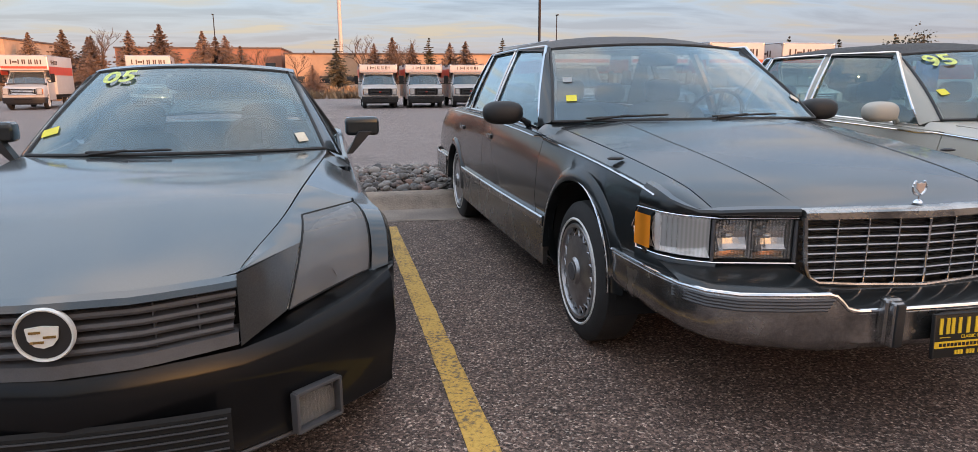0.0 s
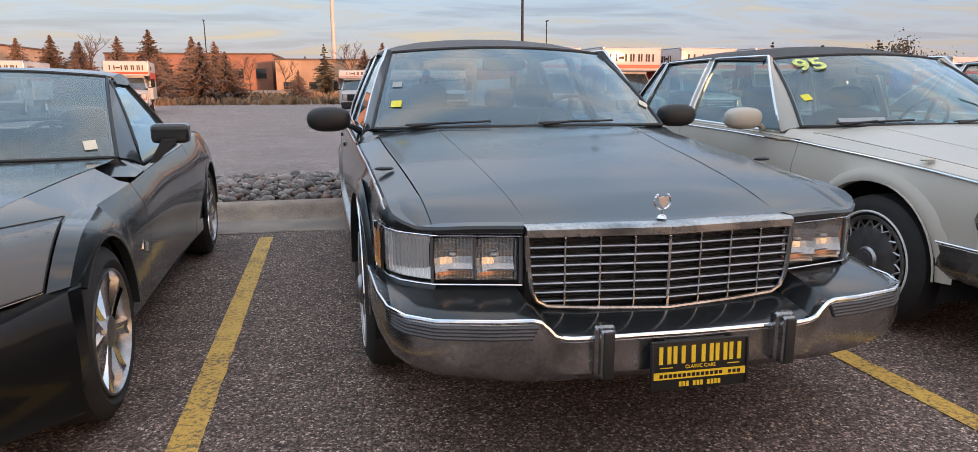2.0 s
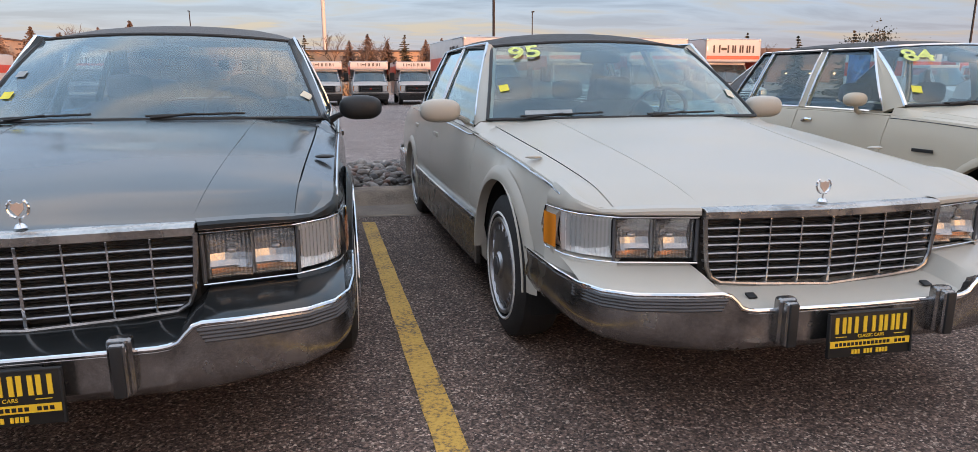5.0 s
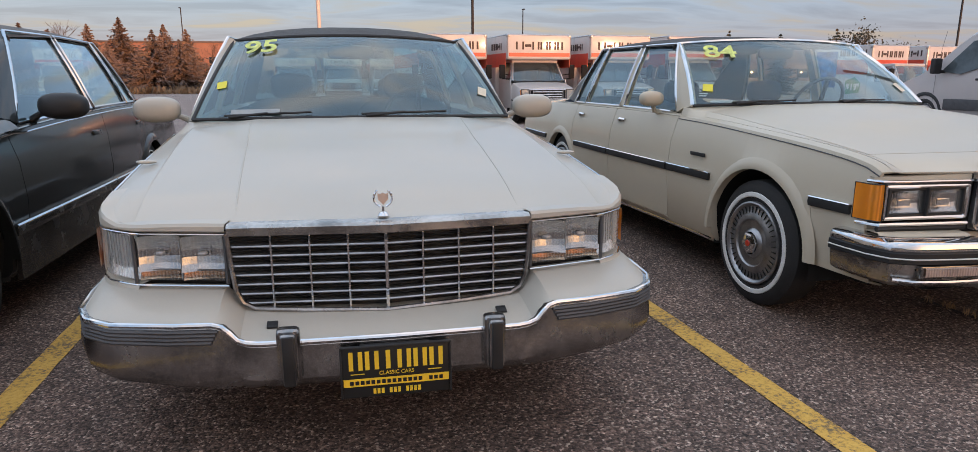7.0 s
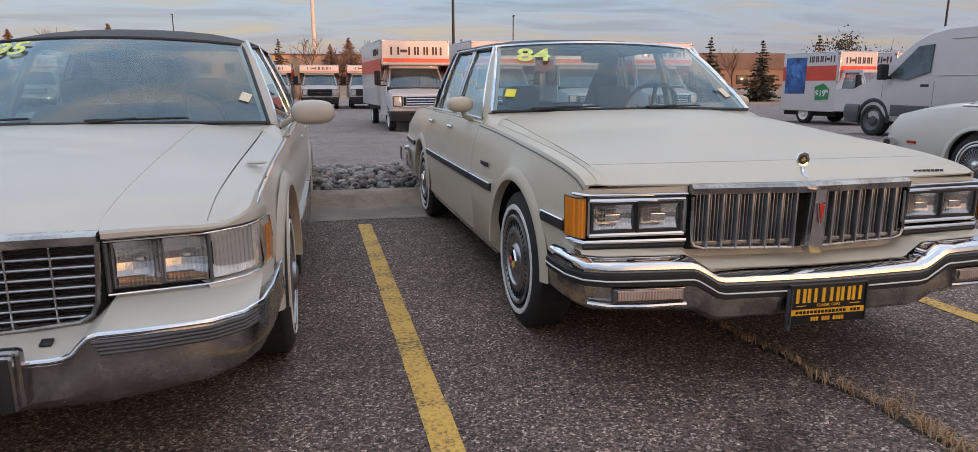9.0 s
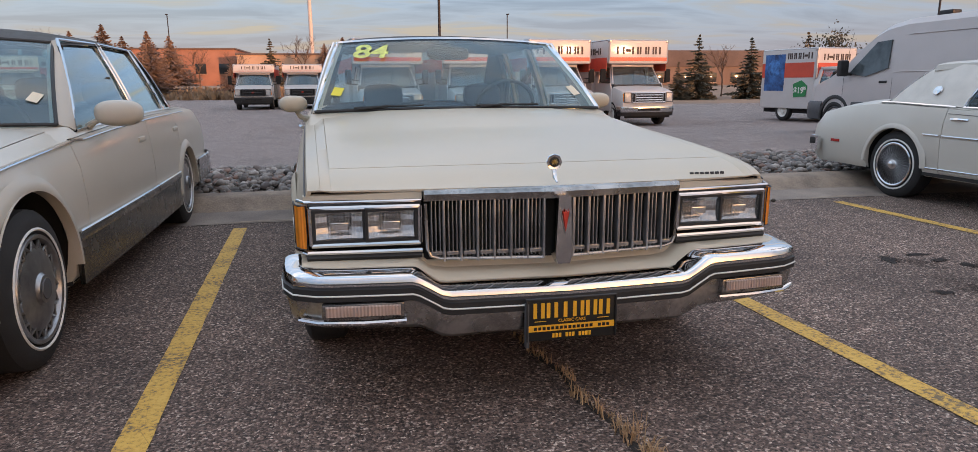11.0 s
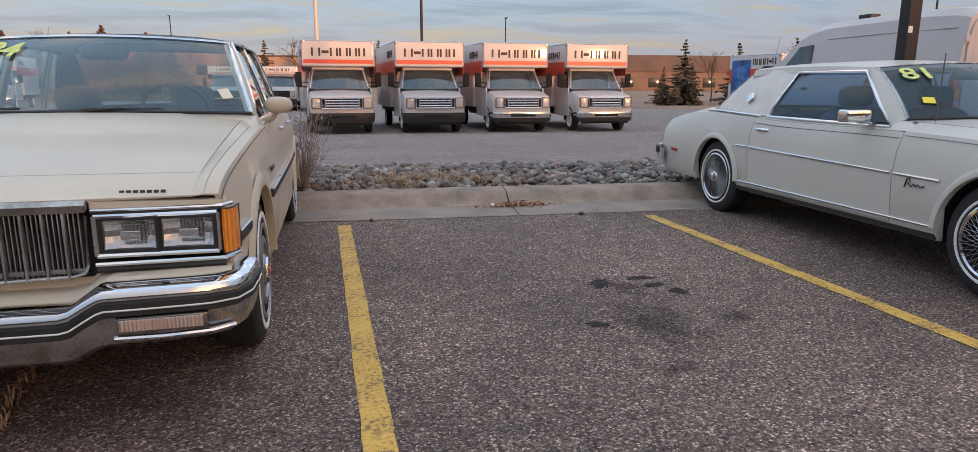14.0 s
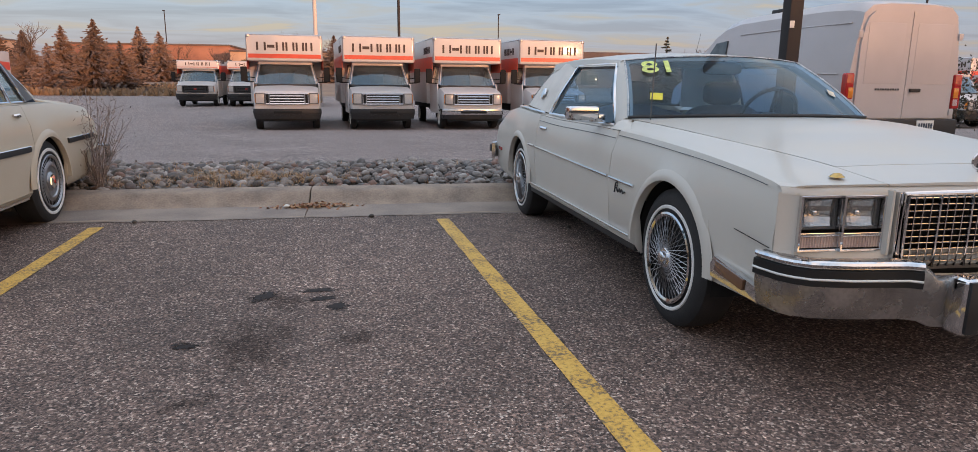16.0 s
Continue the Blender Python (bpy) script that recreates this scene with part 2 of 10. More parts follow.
def lamp_lens(name, color, clear, flute=0.5):
    """Pressed lamp glass: part clear, part milky."""
    m, n, l, p = mat_new(name)
    p.inputs["Base Color"].default_value = (*color, 1)
    p.inputs["Roughness"].default_value = 0.12
    p.inputs["Coat Weight"].default_value = 1.0
    tr = n.new("ShaderNodeBsdfTransparent"); tr.inputs[0].default_value = (*[min(1, c * 1.15) for c in color], 1)
    wv = n.new("ShaderNodeTexWave"); wv.inputs["Scale"].default_value = 28; wv.inputs["Distortion"].default_value = 0.6
    tcn = n.new("ShaderNodeTexCoord"); l.new(tcn.outputs["Object"], wv.inputs["Vector"])
    bp = n.new("ShaderNodeBump"); bp.inputs["Strength"].default_value = flute; bp.inputs["Distance"].default_value = 0.006
    l.new(wv.outputs["Fac"], bp.inputs["Height"]); l.new(bp.outputs[0], p.inputs["Normal"])
    mr = n.new("ShaderNodeMapRange"); mr.inputs["To Min"].default_value = max(0.0, clear - 0.36 * flute); mr.inputs["To Max"].default_value = min(1.0, clear + 0.36 * flute)
    l.new(wv.outputs["Fac"], mr.inputs["Value"])
    mx = n.new("ShaderNodeMixShader"); l.new(mr.outputs[0], mx.inputs[0])
    l.new(p.outputs[0], mx.inputs[1]); l.new(tr.outputs[0], mx.inputs[2])
    l.new(mx.outputs[0], n["Material Output"].inputs[0])
    return m


def asphalt_mat(name, base, stone, stain=0.5):
    """Worn asphalt: dark binder, pale and pinkish aggregate, broad stains."""
    m, n, l, p = mat_new(name)
    g = n.new("ShaderNodeTexCoord")
    v = n.new("ShaderNodeTexVoronoi"); v.inputs["Scale"].default_value = 120; v.inputs["Randomness"].default_value = 1
    l.new(g.outputs["Object"], v.inputs["Vector"])
    big = n.new("ShaderNodeTexNoise"); big.inputs["Scale"].default_value = 0.8; big.inputs["Detail"].default_value = 7
    fine = n.new("ShaderNodeTexNoise"); fine.inputs["Scale"].default_value = 60; fine.inputs["Detail"].default_value = 4
    l.new(g.outputs["Object"], big.inputs["Vector"]); l.new(g.outputs["Object"], fine.inputs["Vector"])
    # each stone its own shade
    sp = n.new("ShaderNodeSeparateColor"); l.new(v.outputs["Color"], sp.inputs[0])
    r1 = n.new("ShaderNodeValToRGB")
    r1.color_ramp.elements[0].position, r1.color_ramp.elements[0].color = 0.0, (*[c * 0.28 for c in base], 1)
    r1.color_ramp.elements[1].position, r1.color_ramp.elements[1].color = 1.0, (*stone, 1)
    e1 = r1.color_ramp.elements.new(0.55); e1.color = (*base, 1)
    e2 = r1.color_ramp.elements.new(0.86); e2.color = (*[c * 1.75 for c in base], 1)
    l.new(sp.outputs[0], r1.inputs[0])
    mul = n.new("ShaderNodeMixRGB"); mul.blend_type = "MULTIPLY"; mul.inputs[0].default_value = stain
    mr = n.new("ShaderNodeMapRange"); mr.inputs["From Min"].default_value, mr.inputs["From Max"].default_value = 0.3, 0.68
    mr.inputs["To Min"].default_value, mr.inputs["To Max"].default_value = 0.55, 1.15
    l.new(big.outputs["Fac"], mr.inputs["Value"])
    l.new(r1.outputs[0], mul.inputs[1]); l.new(mr.outputs[0], mul.inputs[2])
    m2 = n.new("ShaderNodeMixRGB"); m2.blend_type = "MULTIPLY"; m2.inputs[0].default_value = 0.8
    f2 = n.new("ShaderNodeMapRange"); f2.inputs["From Min"].default_value, f2.inputs["From Max"].default_value = 0.3, 0.7
    f2.inputs["To Min"].default_value, f2.inputs["To Max"].default_value = 0.12, 1.85
    l.new(fine.outputs["Fac"], f2.inputs["Value"])
    l.new(mul.outputs[0], m2.inputs[1]); l.new(f2.outputs[0], m2.inputs[2])
    # hand-sized patches where the binder has worn or bled
    mid = n.new("ShaderNodeTexNoise"); mid.inputs["Scale"].default_value = 7.0; mid.inputs["Detail"].default_value = 5; mid.inputs["Roughness"].default_value = 0.65
    l.new(g.outputs["Object"], mid.inputs["Vector"])
    f3 = n.new("ShaderNodeMapRange"); f3.inputs["From Min"].default_value, f3.inputs["From Max"].default_value = 0.32, 0.68
    f3.inputs["To Min"].default_value, f3.inputs["To Max"].default_value = 0.72, 1.22
    l.new(mid.outputs["Fac"], f3.inputs["Value"])
    m3 = n.new("ShaderNodeMixRGB"); m3.blend_type = "MULTIPLY"; m3.inputs[0].default_value = 1.0
    l.new(m2.outputs[0], m3.inputs[1]); l.new(f3.outputs[0], m3.inputs[2])
    l.new(m3.outputs[0], p.inputs["Base Color"])
    p.inputs["Roughness"].default_value = 0.82
    bp = n.new("ShaderNodeBump"); bp.inputs["Strength"].default_value = 0.9; bp.inputs["Distance"].default_value = 0.006
    inv = n.new("ShaderNodeMath"); inv.operation = "SUBTRACT"; inv.inputs[0].default_value = 1.0
    l.new(v.outputs["Distance"], inv.inputs[1]); l.new(inv.outputs[0], bp.inputs["Height"])
    l.new(bp.outputs[0], p.inputs["Normal"])
    return m


def line_paint_mat(name):
    """Traffic paint, thin and worn through to the asphalt in specks and cracks."""
    m, n, l, p = mat_new(name)
    g = n.new("ShaderNodeTexCoord")
    a = n.new("ShaderNodeTexNoise"); a.inputs["Scale"].default_value = 55; a.inputs["Detail"].default_value = 6; a.inputs["Roughness"].default_value = 0.7
    b = n.new("ShaderNodeTexNoise"); b.inputs["Scale"].default_value = 4; b.inputs["Detail"].default_value = 4
    cr = n.new("ShaderNodeTexVoronoi"); cr.feature = "DISTANCE_TO_EDGE"; cr.inputs["Scale"].default_value = 4.3; cr.inputs["Randomness"].default_value = 1.0
    for q in (a, b, cr):
        l.new(g.outputs["Object"], q.inputs["Vector"])
    sm = n.new("ShaderNodeMath"); sm.operation = "MULTIPLY_ADD"; sm.inputs[1].default_value = 0.45
    l.new(b.outputs["Fac"], sm.inputs[0]); l.new(a.outputs["Fac"], sm.inputs[2])
    r = n.new("ShaderNodeValToRGB")
    r.color_ramp.elements[0].position, r.color_ramp.elements[0].color = 0.60, (0.16, 0.11, 0.06, 1)
    r.color_ramp.elements[1].position, r.color_ramp.elements[1].color = 0.72, (0.61, 0.352, 0.060, 1)
    e1 = r.color_ramp.elements.new(0.86); e1.color = (0.68, 0.42, 0.095, 1)
    l.new(sm.outputs[0], r.inputs[0])
    ck = n.new("ShaderNodeMapRange"); ck.inputs["From Min"].default_value, ck.inputs["From Max"].default_value = -0.002, 0.003
    l.new(cr.outputs["Distance"], ck.inputs["Value"])
    mx = n.new("ShaderNodeMixRGB"); mx.inputs[1].default_value = (0.2, 0.13, 0.04, 1)
    l.new(ck.outputs[0], mx.inputs[0]); l.new(r.outputs[0], mx.inputs[2])
    l.new(mx.outputs[0], p.inputs["Base Color"])
    p.inputs["Roughness"].default_value = 0.7
    bp = n.new("ShaderNodeBump"); bp.inputs["Strength"].default_value = 0.5; bp.inputs["Distance"].default_value = 0.004
    l.new(a.outputs["Fac"], bp.inputs["Height"]); l.new(bp.outputs[0], p.inputs["Normal"])
    return m


def rock_mat(name):
    m, n, l, p = mat_new(name)
    oi = n.new("ShaderNodeObjectInfo"); geo = n.new("ShaderNodeNewGeometry")
    ad = n.new("ShaderNodeMath"); ad.operation = "ADD"
    l.new(oi.outputs["Random"], ad.inputs[0]); l.new(geo.outputs["Random Per Island"], ad.inputs[1])
    fr = n.new("ShaderNodeMath"); fr.operation = "FRACT"; l.new(ad.outputs[0], fr.inputs[0])
    r = n.new("ShaderNodeValToRGB"); r.color_ramp.interpolation = "LINEAR"
    cols = [(0.0, (0.08, 0.072, 0.068)), (0.18, (0.25, 0.215, 0.19)), (0.34, (0.42, 0.37, 0.33)), (0.5, (0.13, 0.125, 0.125)),
            (0.62, (0.32, 0.19, 0.145)), (0.76, (0.21, 0.195, 0.185)), (0.88, (0.56, 0.50, 0.45)), (1.0, (0.10, 0.085, 0.078))]
    r.color_ramp.elements[0].position, r.color_ramp.elements[0].color = cols[0][0], (*cols[0][1], 1)
    r.color_ramp.elements[1].position, r.color_ramp.elements[1].color = cols[-1][0], (*cols[-1][1], 1)
    for ps, c in cols[1:-1]:
        e1 = r.color_ramp.elements.new(ps); e1.color = (*c, 1)
    l.new(fr.outputs[0], r.inputs[0])
    tcn = n.new("ShaderNodeTexCoord"); ns = n.new("ShaderNodeTexNoise"); ns.inputs["Scale"].default_value = 30; ns.inputs["Detail"].default_value = 6
    l.new(tcn.outputs["Object"], ns.inputs["Vector"])
    mr = n.new("ShaderNodeMapRange"); mr.inputs["To Min"].default_value, mr.inputs["To Max"].default_value = 0.25, 1.12
    l.new(ns.outputs["Fac"], mr.inputs["Value"])
    mul = n.new("ShaderNodeMixRGB"); mul.blend_type = "MULTIPLY"; mul.inputs[0].default_value = 1
    l.new(r.outputs[0], mul.inputs[1]); l.new(mr.outputs[0], mul.inputs[2])
    l.new(mul.outputs[0], p.inputs["Base Color"]); p.inputs["Roughness"].default_value = 0.8
    bp = n.new("ShaderNodeBump"); bp.inputs["Strength"].default_value = 0.3; bp.inputs["Distance"].default_value = 0.01
    l.new(ns.outputs["Fac"], bp.inputs["Height"]); l.new(bp.outputs[0], p.inputs["Normal"])
    return m


def leaf_mat(name, c1, c2, trans=0.2):
    m, n, l, p = mat_new(name)
    geo = n.new("ShaderNodeNewGeometry"); oi = n.new("ShaderNodeObjectInfo")
    r = n.new("ShaderNodeValToRGB")
    r.color_ramp.elements[0].color, r.color_ramp.elements[1].color = (*c1, 1), (*c2, 1)
    l.new(geo.outputs["Random Per Island"], r.inputs[0])
    hs = n.new("ShaderNodeHueSaturation")
    mr = n.new("ShaderNodeMapRange"); mr.inputs["To Min"].default_value, mr.inputs["To Max"].default_value = 0.7, 1.3
    l.new(oi.outputs["Random"], mr.inputs["Value"]); l.new(mr.outputs[0], hs.inputs["Value"]); l.new(r.outputs[0], hs.inputs["Color"])
    l.new(hs.outputs[0], p.inputs["Base Color"]); p.inputs["Roughness"].default_value = 0.7
    return m


M = dict(
    black_paint=car_paint("black_paint", (0.003, 0.0035, 0.0045), (0.12, 0.12, 0.12), 0.014, 0.5),
    grey_black_paint=car_paint("dusty_black_paint", (0.005, 0.007, 0.008), (0.13, 0.13, 0.13), 0.06, 0.9, 0.06, 0.18),
    slate_paint=car_paint("dusty_slate_black_paint", (0.012, 0.016, 0.018), (0.15, 0.16, 0.165), 0.08, 1.0, 0.05, 0.14, 1.6),
    white_paint=car_paint("white_paint", (0.50, 0.465, 0.405), (0.42, 0.385, 0.325), 0.5),
    cream_paint=car_paint("cream_paint", (0.565, 0.495, 0.385), (0.45, 0.385, 0.30), 0.5),
    riviera_paint=car_paint("ivory_paint", (0.585, 0.553, 0.495), (0.475, 0.44, 0.38), 0.4),
    van_paint=car_paint("van_white_paint", (0.56, 0.515, 0.505), (0.40, 0.37, 0.355), 0.5),
    truck_paint=car_paint("truck_white_paint", (0.62, 0.60, 0.59), (0.45, 0.42, 0.40), 0.5),
    truck_red=surface("truck_orange_red", (0.60, 0.078, 0.042), 0.4, var=0.08, scale=3),
    truck_grey=surface("truck_alloy", (0.45, 0.45, 0.46), 0.35, 0.8, var=0.1, scale=3),
    # dark mark paint, its colour browned for the low sun washing over it
    brand_dark=surface("sunlit_brand_paint", (0.060, 0.040, 0.034), 0.6, var=0.08),
    vinyl=surface("padded_vinyl", (0.030, 0.024, 0.021), 0.6, var=0.2, scale=8, fine=500, bump=0.25),
    vinyl_grey=surface("grey_vinyl", (0.085, 0.078, 0.075), 0.6, var=0.15, scale=8, fine=500, bump=0.25),
    vinyl_white=surface("white_padded_vinyl", (0.66, 0.62, 0.56), 0.55, var=0.06, scale=8, fine=500, bump=0.2),
    chrome=surface("chrome", (0.72, 0.72, 0.73), 0.05, 1.0, var=0.04, scale=4, rvar=0.5),
    worn_chrome=surface("worn_chrome", (0.45, 0.435, 0.42), 0.20, 0.95, var=0.24, scale=9, fine=70, bump=0.035, rvar=0.7),
    dull_chrome=surface("pitted_chrome", (0.35, 0.34, 0.335), 0.17, 0.95, var=0.24, scale=9, fine=70, bump=0.035, rvar=0.7),
    alloy=surface("wheel_alloy", (0.36, 0.36, 0.37), 0.32, 0.9, var=0.18, scale=14, fine=200),
    grille_metal=surface("grille_metal", (0.40, 0.40, 0.41), 0.30, 0.8, var=0.15, scale=12, fine=150),
    rubber=surface("tyre_rubber", (0.022, 0.021, 0.021), 0.75, var=0.25, scale=10, fine=180, bump=0.15),
    whitewall=surface("whitewall", (0.72, 0.71, 0.68), 0.55, var=0.10, scale=14),
    black_plastic=surface("black_plastic", (0.018, 0.018, 0.019), 0.5, var=0.2, scale=14, fine=300, bump=0.05),
    grey_plastic=surface("grey_plastic", (0.075, 0.075, 0.08), 0.5, var=0.15, scale=10, fine=300),
    dark=surface("underbody", (0.010, 0.010, 0.010), 0.85, var=0.3),
    interior=surface("dark_interior", (0.07, 0.075, 0.08), 0.75, var=0.2, scale=9, fine=200, bump=0.1),
    interior_blue=surface("blue_interior", (0.05, 0.075, 0.11), 0.75, var=0.15, scale=9, fine=200, bump=0.1),
    interior_tan=surface("tan_interior", (0.30, 0.25, 0.19), 0.75, var=0.15, scale=9, fine=200, bump=0.1),
    glass=glass_mat("car_glass", (0.52, 0.72, 0.72), gloss=0.05, film=0.06, mirror_gain=1.9),
    glass_dark=glass_mat("dusty_windshield", (0.38, 0.48, 0.62), rough=0.05, gloss=0.07, film=0.09, mirror_gain=1.6),
    glass_haze=glass_mat("slate_hazed_windshield", (0.34, 0.45, 0.50), rough=0.10, gloss=0.07, film=0.13, mirror_gain=1.15),
    glass_mid=glass_mat("hazy_windshield", (0.42, 0.58, 0.60), rough=0.03, gloss=0.06, film=0.09, mirror_gain=1.5),
    glass_light=glass_mat("clear_windshield", (0.70, 0.84, 0.87), gloss=0.02, film=0.06, mirror_gain=1.5),
    lens=lamp_lens("clear_lamp_lens", (0.90, 0.89, 0.86), 0.58),
    lens_head=lamp_lens("fluted_headlight_glass", (0.93, 0.93, 0.92), 0.90, 0.22),
    lens_corner=lamp_lens("corner_lamp_lens", (0.90, 0.89, 0.87), 0.66, 0.12),
    lens_plain=lamp_lens("plain_lamp_lens", (0.88, 0.88, 0.86), 0.92, 0.08),
    lens_turn=lamp_lens("pinkish_turn_lens", (0.60, 0.43, 0.36), 0.25, 0.4),
    lens_haze=lamp_lens("clouded_headlight_cover", (0.24, 0.23, 0.225), 0.60, 0.0),
    smoked_panel=car_paint("smoked_panel", (0.020, 0.021, 0.022), (0.17, 0.165, 0.16), 0.28, 0.8, 0.08, 0.2),
    glass_coupe=glass_mat("coupe_windshield", (0.44, 0.60, 0.76), gloss=0.01, film=0.03, mirror_gain=0.75),
    seat_blue=surface("blue_seats", (0.055, 0.075, 0.105), 0.75, var=0.15, scale=9, fine=200, bump=0.1),
    lens_brown=lamp_lens("brown_marker_lens", (0.16, 0.075, 0.04), 0.15, 0.4),
    amber=lamp_lens("amber_lens", (0.90, 0.29, 0.025), 0.12),
    red_lens=lamp_lens("red_lens", (0.55, 0.025, 0.02), 0.2),
    reflector=surface("lamp_reflector", (0.88, 0.88, 0.86), 0.24, 0.35, var=0.16, scale=24, fine=60, bump=0.25, rvar=0.5),
    bowl=surface("lamp_bowl", (0.36, 0.36, 0.365), 0.12, 1.0, var=0.10, scale=30, fine=90, bump=0.12, rvar=0.5),
    amber_bowl=surface("amber_lamp_bowl", (0.50, 0.34, 0.22), 0.14, 0.9, var=0.15, scale=40, fine=90, bump=0.12, rvar=0.5),
    plate_black=surface("plate_black", (0.012, 0.012, 0.012), 0.35, var=0.1),
    plate_yellow=surface("plate_yellow", (0.86, 0.55, 0.03), 0.4, var=0.04),
    plate_orange=surface("plate_orange", (0.85, 0.42, 0.025), 0.4, var=0.04),
    plate_white=surface("plate_white", (0.70, 0.70, 0.66), 0.5, var=0.06),
    marker=surface("yellow_marker", (0.66, 0.76, 0.22), 0.6, var=0.2, scale=30, fine=120),
    notice=surface("faded_notice_paper", (0.34, 0.37, 0.38), 0.7, var=0.1, scale=30),
    sticker=surface("yellow_sticker", (0.78, 0.70, 0.06), 0.6, var=0.05),
    card=surface("paper_card", (0.72, 0.66, 0.52), 0.8, var=0.08),
    red_enamel=surface("red_enamel", (0.55, 0.04, 0.02), 0.25, var=0.05, coat=1),
    shield_cream=surface("cream_enamel", (0.62, 0.45, 0.36), 0.3, var=0.05, coat=1),
    gold=surface("gold_crest", (0.62, 0.40, 0.14), 0.25, 1.0, var=0.1),
    asphalt=asphalt_mat("asphalt", (0.155, 0.104, 0.083), (0.60, 0.48, 0.395), 0.7),
    asphalt_far=asphalt_mat("far_asphalt", (0.25, 0.197, 0.178), (0.36, 0.30, 0.27), 0.5),
    line=line_paint_mat("yellow_line_paint"),
    concrete=surface("kerb_concrete", (0.30, 0.232, 0.175), 0.85, var=0.26, scale=4.5, fine=60, bump=0.6, color2=(0.165, 0.125, 0.10)),
    gutter=surface("gutter_concrete", (0.27, 0.218, 0.178), 0.85, var=0.25, scale=2.0, fine=90, bump=0.35, color2=(0.15, 0.12, 0.105)),
    rock=rock_mat("river_rock"),
    soil=surface("gravel_soil", (0.10, 0.085, 0.07), 0.95, var=0.3, scale=10, fine=90, bump=0.6),
    stain=surface("oil_stain", (0.040, 0.032, 0.028), 0.6, var=0.3, scale=20, fine=120, bump=0.4),
    dead_leaf=leaf_mat("dead_leaf", (0.28, 0.10, 0.05), (0.42, 0.27, 0.14)),
    seed_head=leaf_mat("dry_seed_heads", (0.24, 0.17, 0.14), (0.42, 0.34, 0.29)),
    straw=leaf_mat("dry_grass", (0.52, 0.33, 0.17), (0.32, 0.19, 0.10)),
    straw_brown=leaf_mat("brown_grass", (0.26, 0.175, 0.10), (0.17, 0.115, 0.075)),
    straw_far=surface("dry_meadow", (0.25, 0.165, 0.11), 0.95, var=0.35, scale=0.12, fine=3.0, color2=(0.14, 0.085, 0.055)),
    twig=surface("twig_bark", (0.28, 0.215, 0.18), 0.85, var=0.25, scale=20),
    bark=surface("bark", (0.13, 0.085, 0.06), 0.9, var=0.3, scale=6, bump=0.5),
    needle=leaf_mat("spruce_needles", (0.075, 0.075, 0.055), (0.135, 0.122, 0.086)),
    # needle colour browned and greyed to carry the low sun and haze
    needle_warm=leaf_mat("sunlit_hazy_spruce_needles", (0.135, 0.102, 0.088), (0.215, 0.160, 0.135)),
    foliage=leaf_mat("autumn_foliage", (0.035, 0.036, 0.022), (0.07, 0.062, 0.04)),
    pole_brown=surface("brown_pole", (0.022, 0.019, 0.019), 0.65, var=0.1),
    pole_pale=surface("pale_mast", (0.55, 0.50, 0.47), 0.5, var=0.08),
    brick=surface("tan_brick_wall", (0.47, 0.32, 0.22), 0.9, var=0.15, scale=0.3, fine=12),
    brick_dull=surface("brown_brick_wall", (0.20, 0.145, 0.12), 0.9, var=0.15, scale=0.3, fine=12),
    brick_red=surface("red_brick_wall", (0.33, 0.165, 0.115), 0.9, var=0.15, scale=0.3, fine=12),
    roofing=surface("brown_roof", (0.13, 0.10, 0.092), 0.85, var=0.15, scale=0.4, fine=6),
    sill_dark=surface("dull_sill_metal", (0.20, 0.19, 0.18), 0.20, 0.9, var=0.25, scale=6, fine=90, bump=0.05, rvar=0.5),
    wall_behind=surface("unseen_wall", (0.10, 0.085, 0.075), 0.9, var=0.15, scale=0.4, fine=8),
    pane_dark=surface("dark_window", (0.03, 0.035, 0.04), 0.08, var=0.1),
    # opaque pane, greyed in its colour for reflections in the glass
    van_window=surface("reflection_grey_van_window", (0.085, 0.10, 0.105), 0.07, var=0.25, scale=1.5, fine=6),
    blue_art=surface("blue_picture_paint", (0.03, 0.11, 0.30), 0.5, var=0.9, scale=2.2, fine=9, color2=(0.005, 0.015, 0.06)),
    blue_globe=surface("blue_globe_paint", (0.05, 0.17, 0.42), 0.5, var=0.7, scale=5, fine=14, color2=(0.01, 0.04, 0.14)),
    green=surface("green_sign_paint", (0.02, 0.22, 0.07), 0.5, var=0.05),
)

# ---- building tools ----
def part(name, bm, material, parent, label="", angle=35):
    """One mesh object from bm under a thing or a part (or at top level with parent None)."""
    bmesh.ops.recalc_face_normals(bm, faces=bm.faces)
    me = bpy.data.meshes.new(name)
    bm.to_mesh(me)
    bm.free()
    me.materials.append(M[material])
    me.shade_smooth()
    me.set_sharp_from_angle(angle=radians(angle))
    ob = new(name, me)
    if parent is not None:
        ob.parent = parent
    if label:
        ob["label"] = label
    return ob


def shared(name, me, parent, m):
    """A further object on a mesh that is already there."""
    ob = new(name, me)
    if parent is not None:
        ob.parent = parent
    ob.matrix_local = m
    return ob


def thing(name, m, label, category, group="", kind=""):
    ob = new(name)
    ob.empty_display_size = 0.2
    ob.matrix_basis = m
    return tagged(ob, label, category, group, kind)


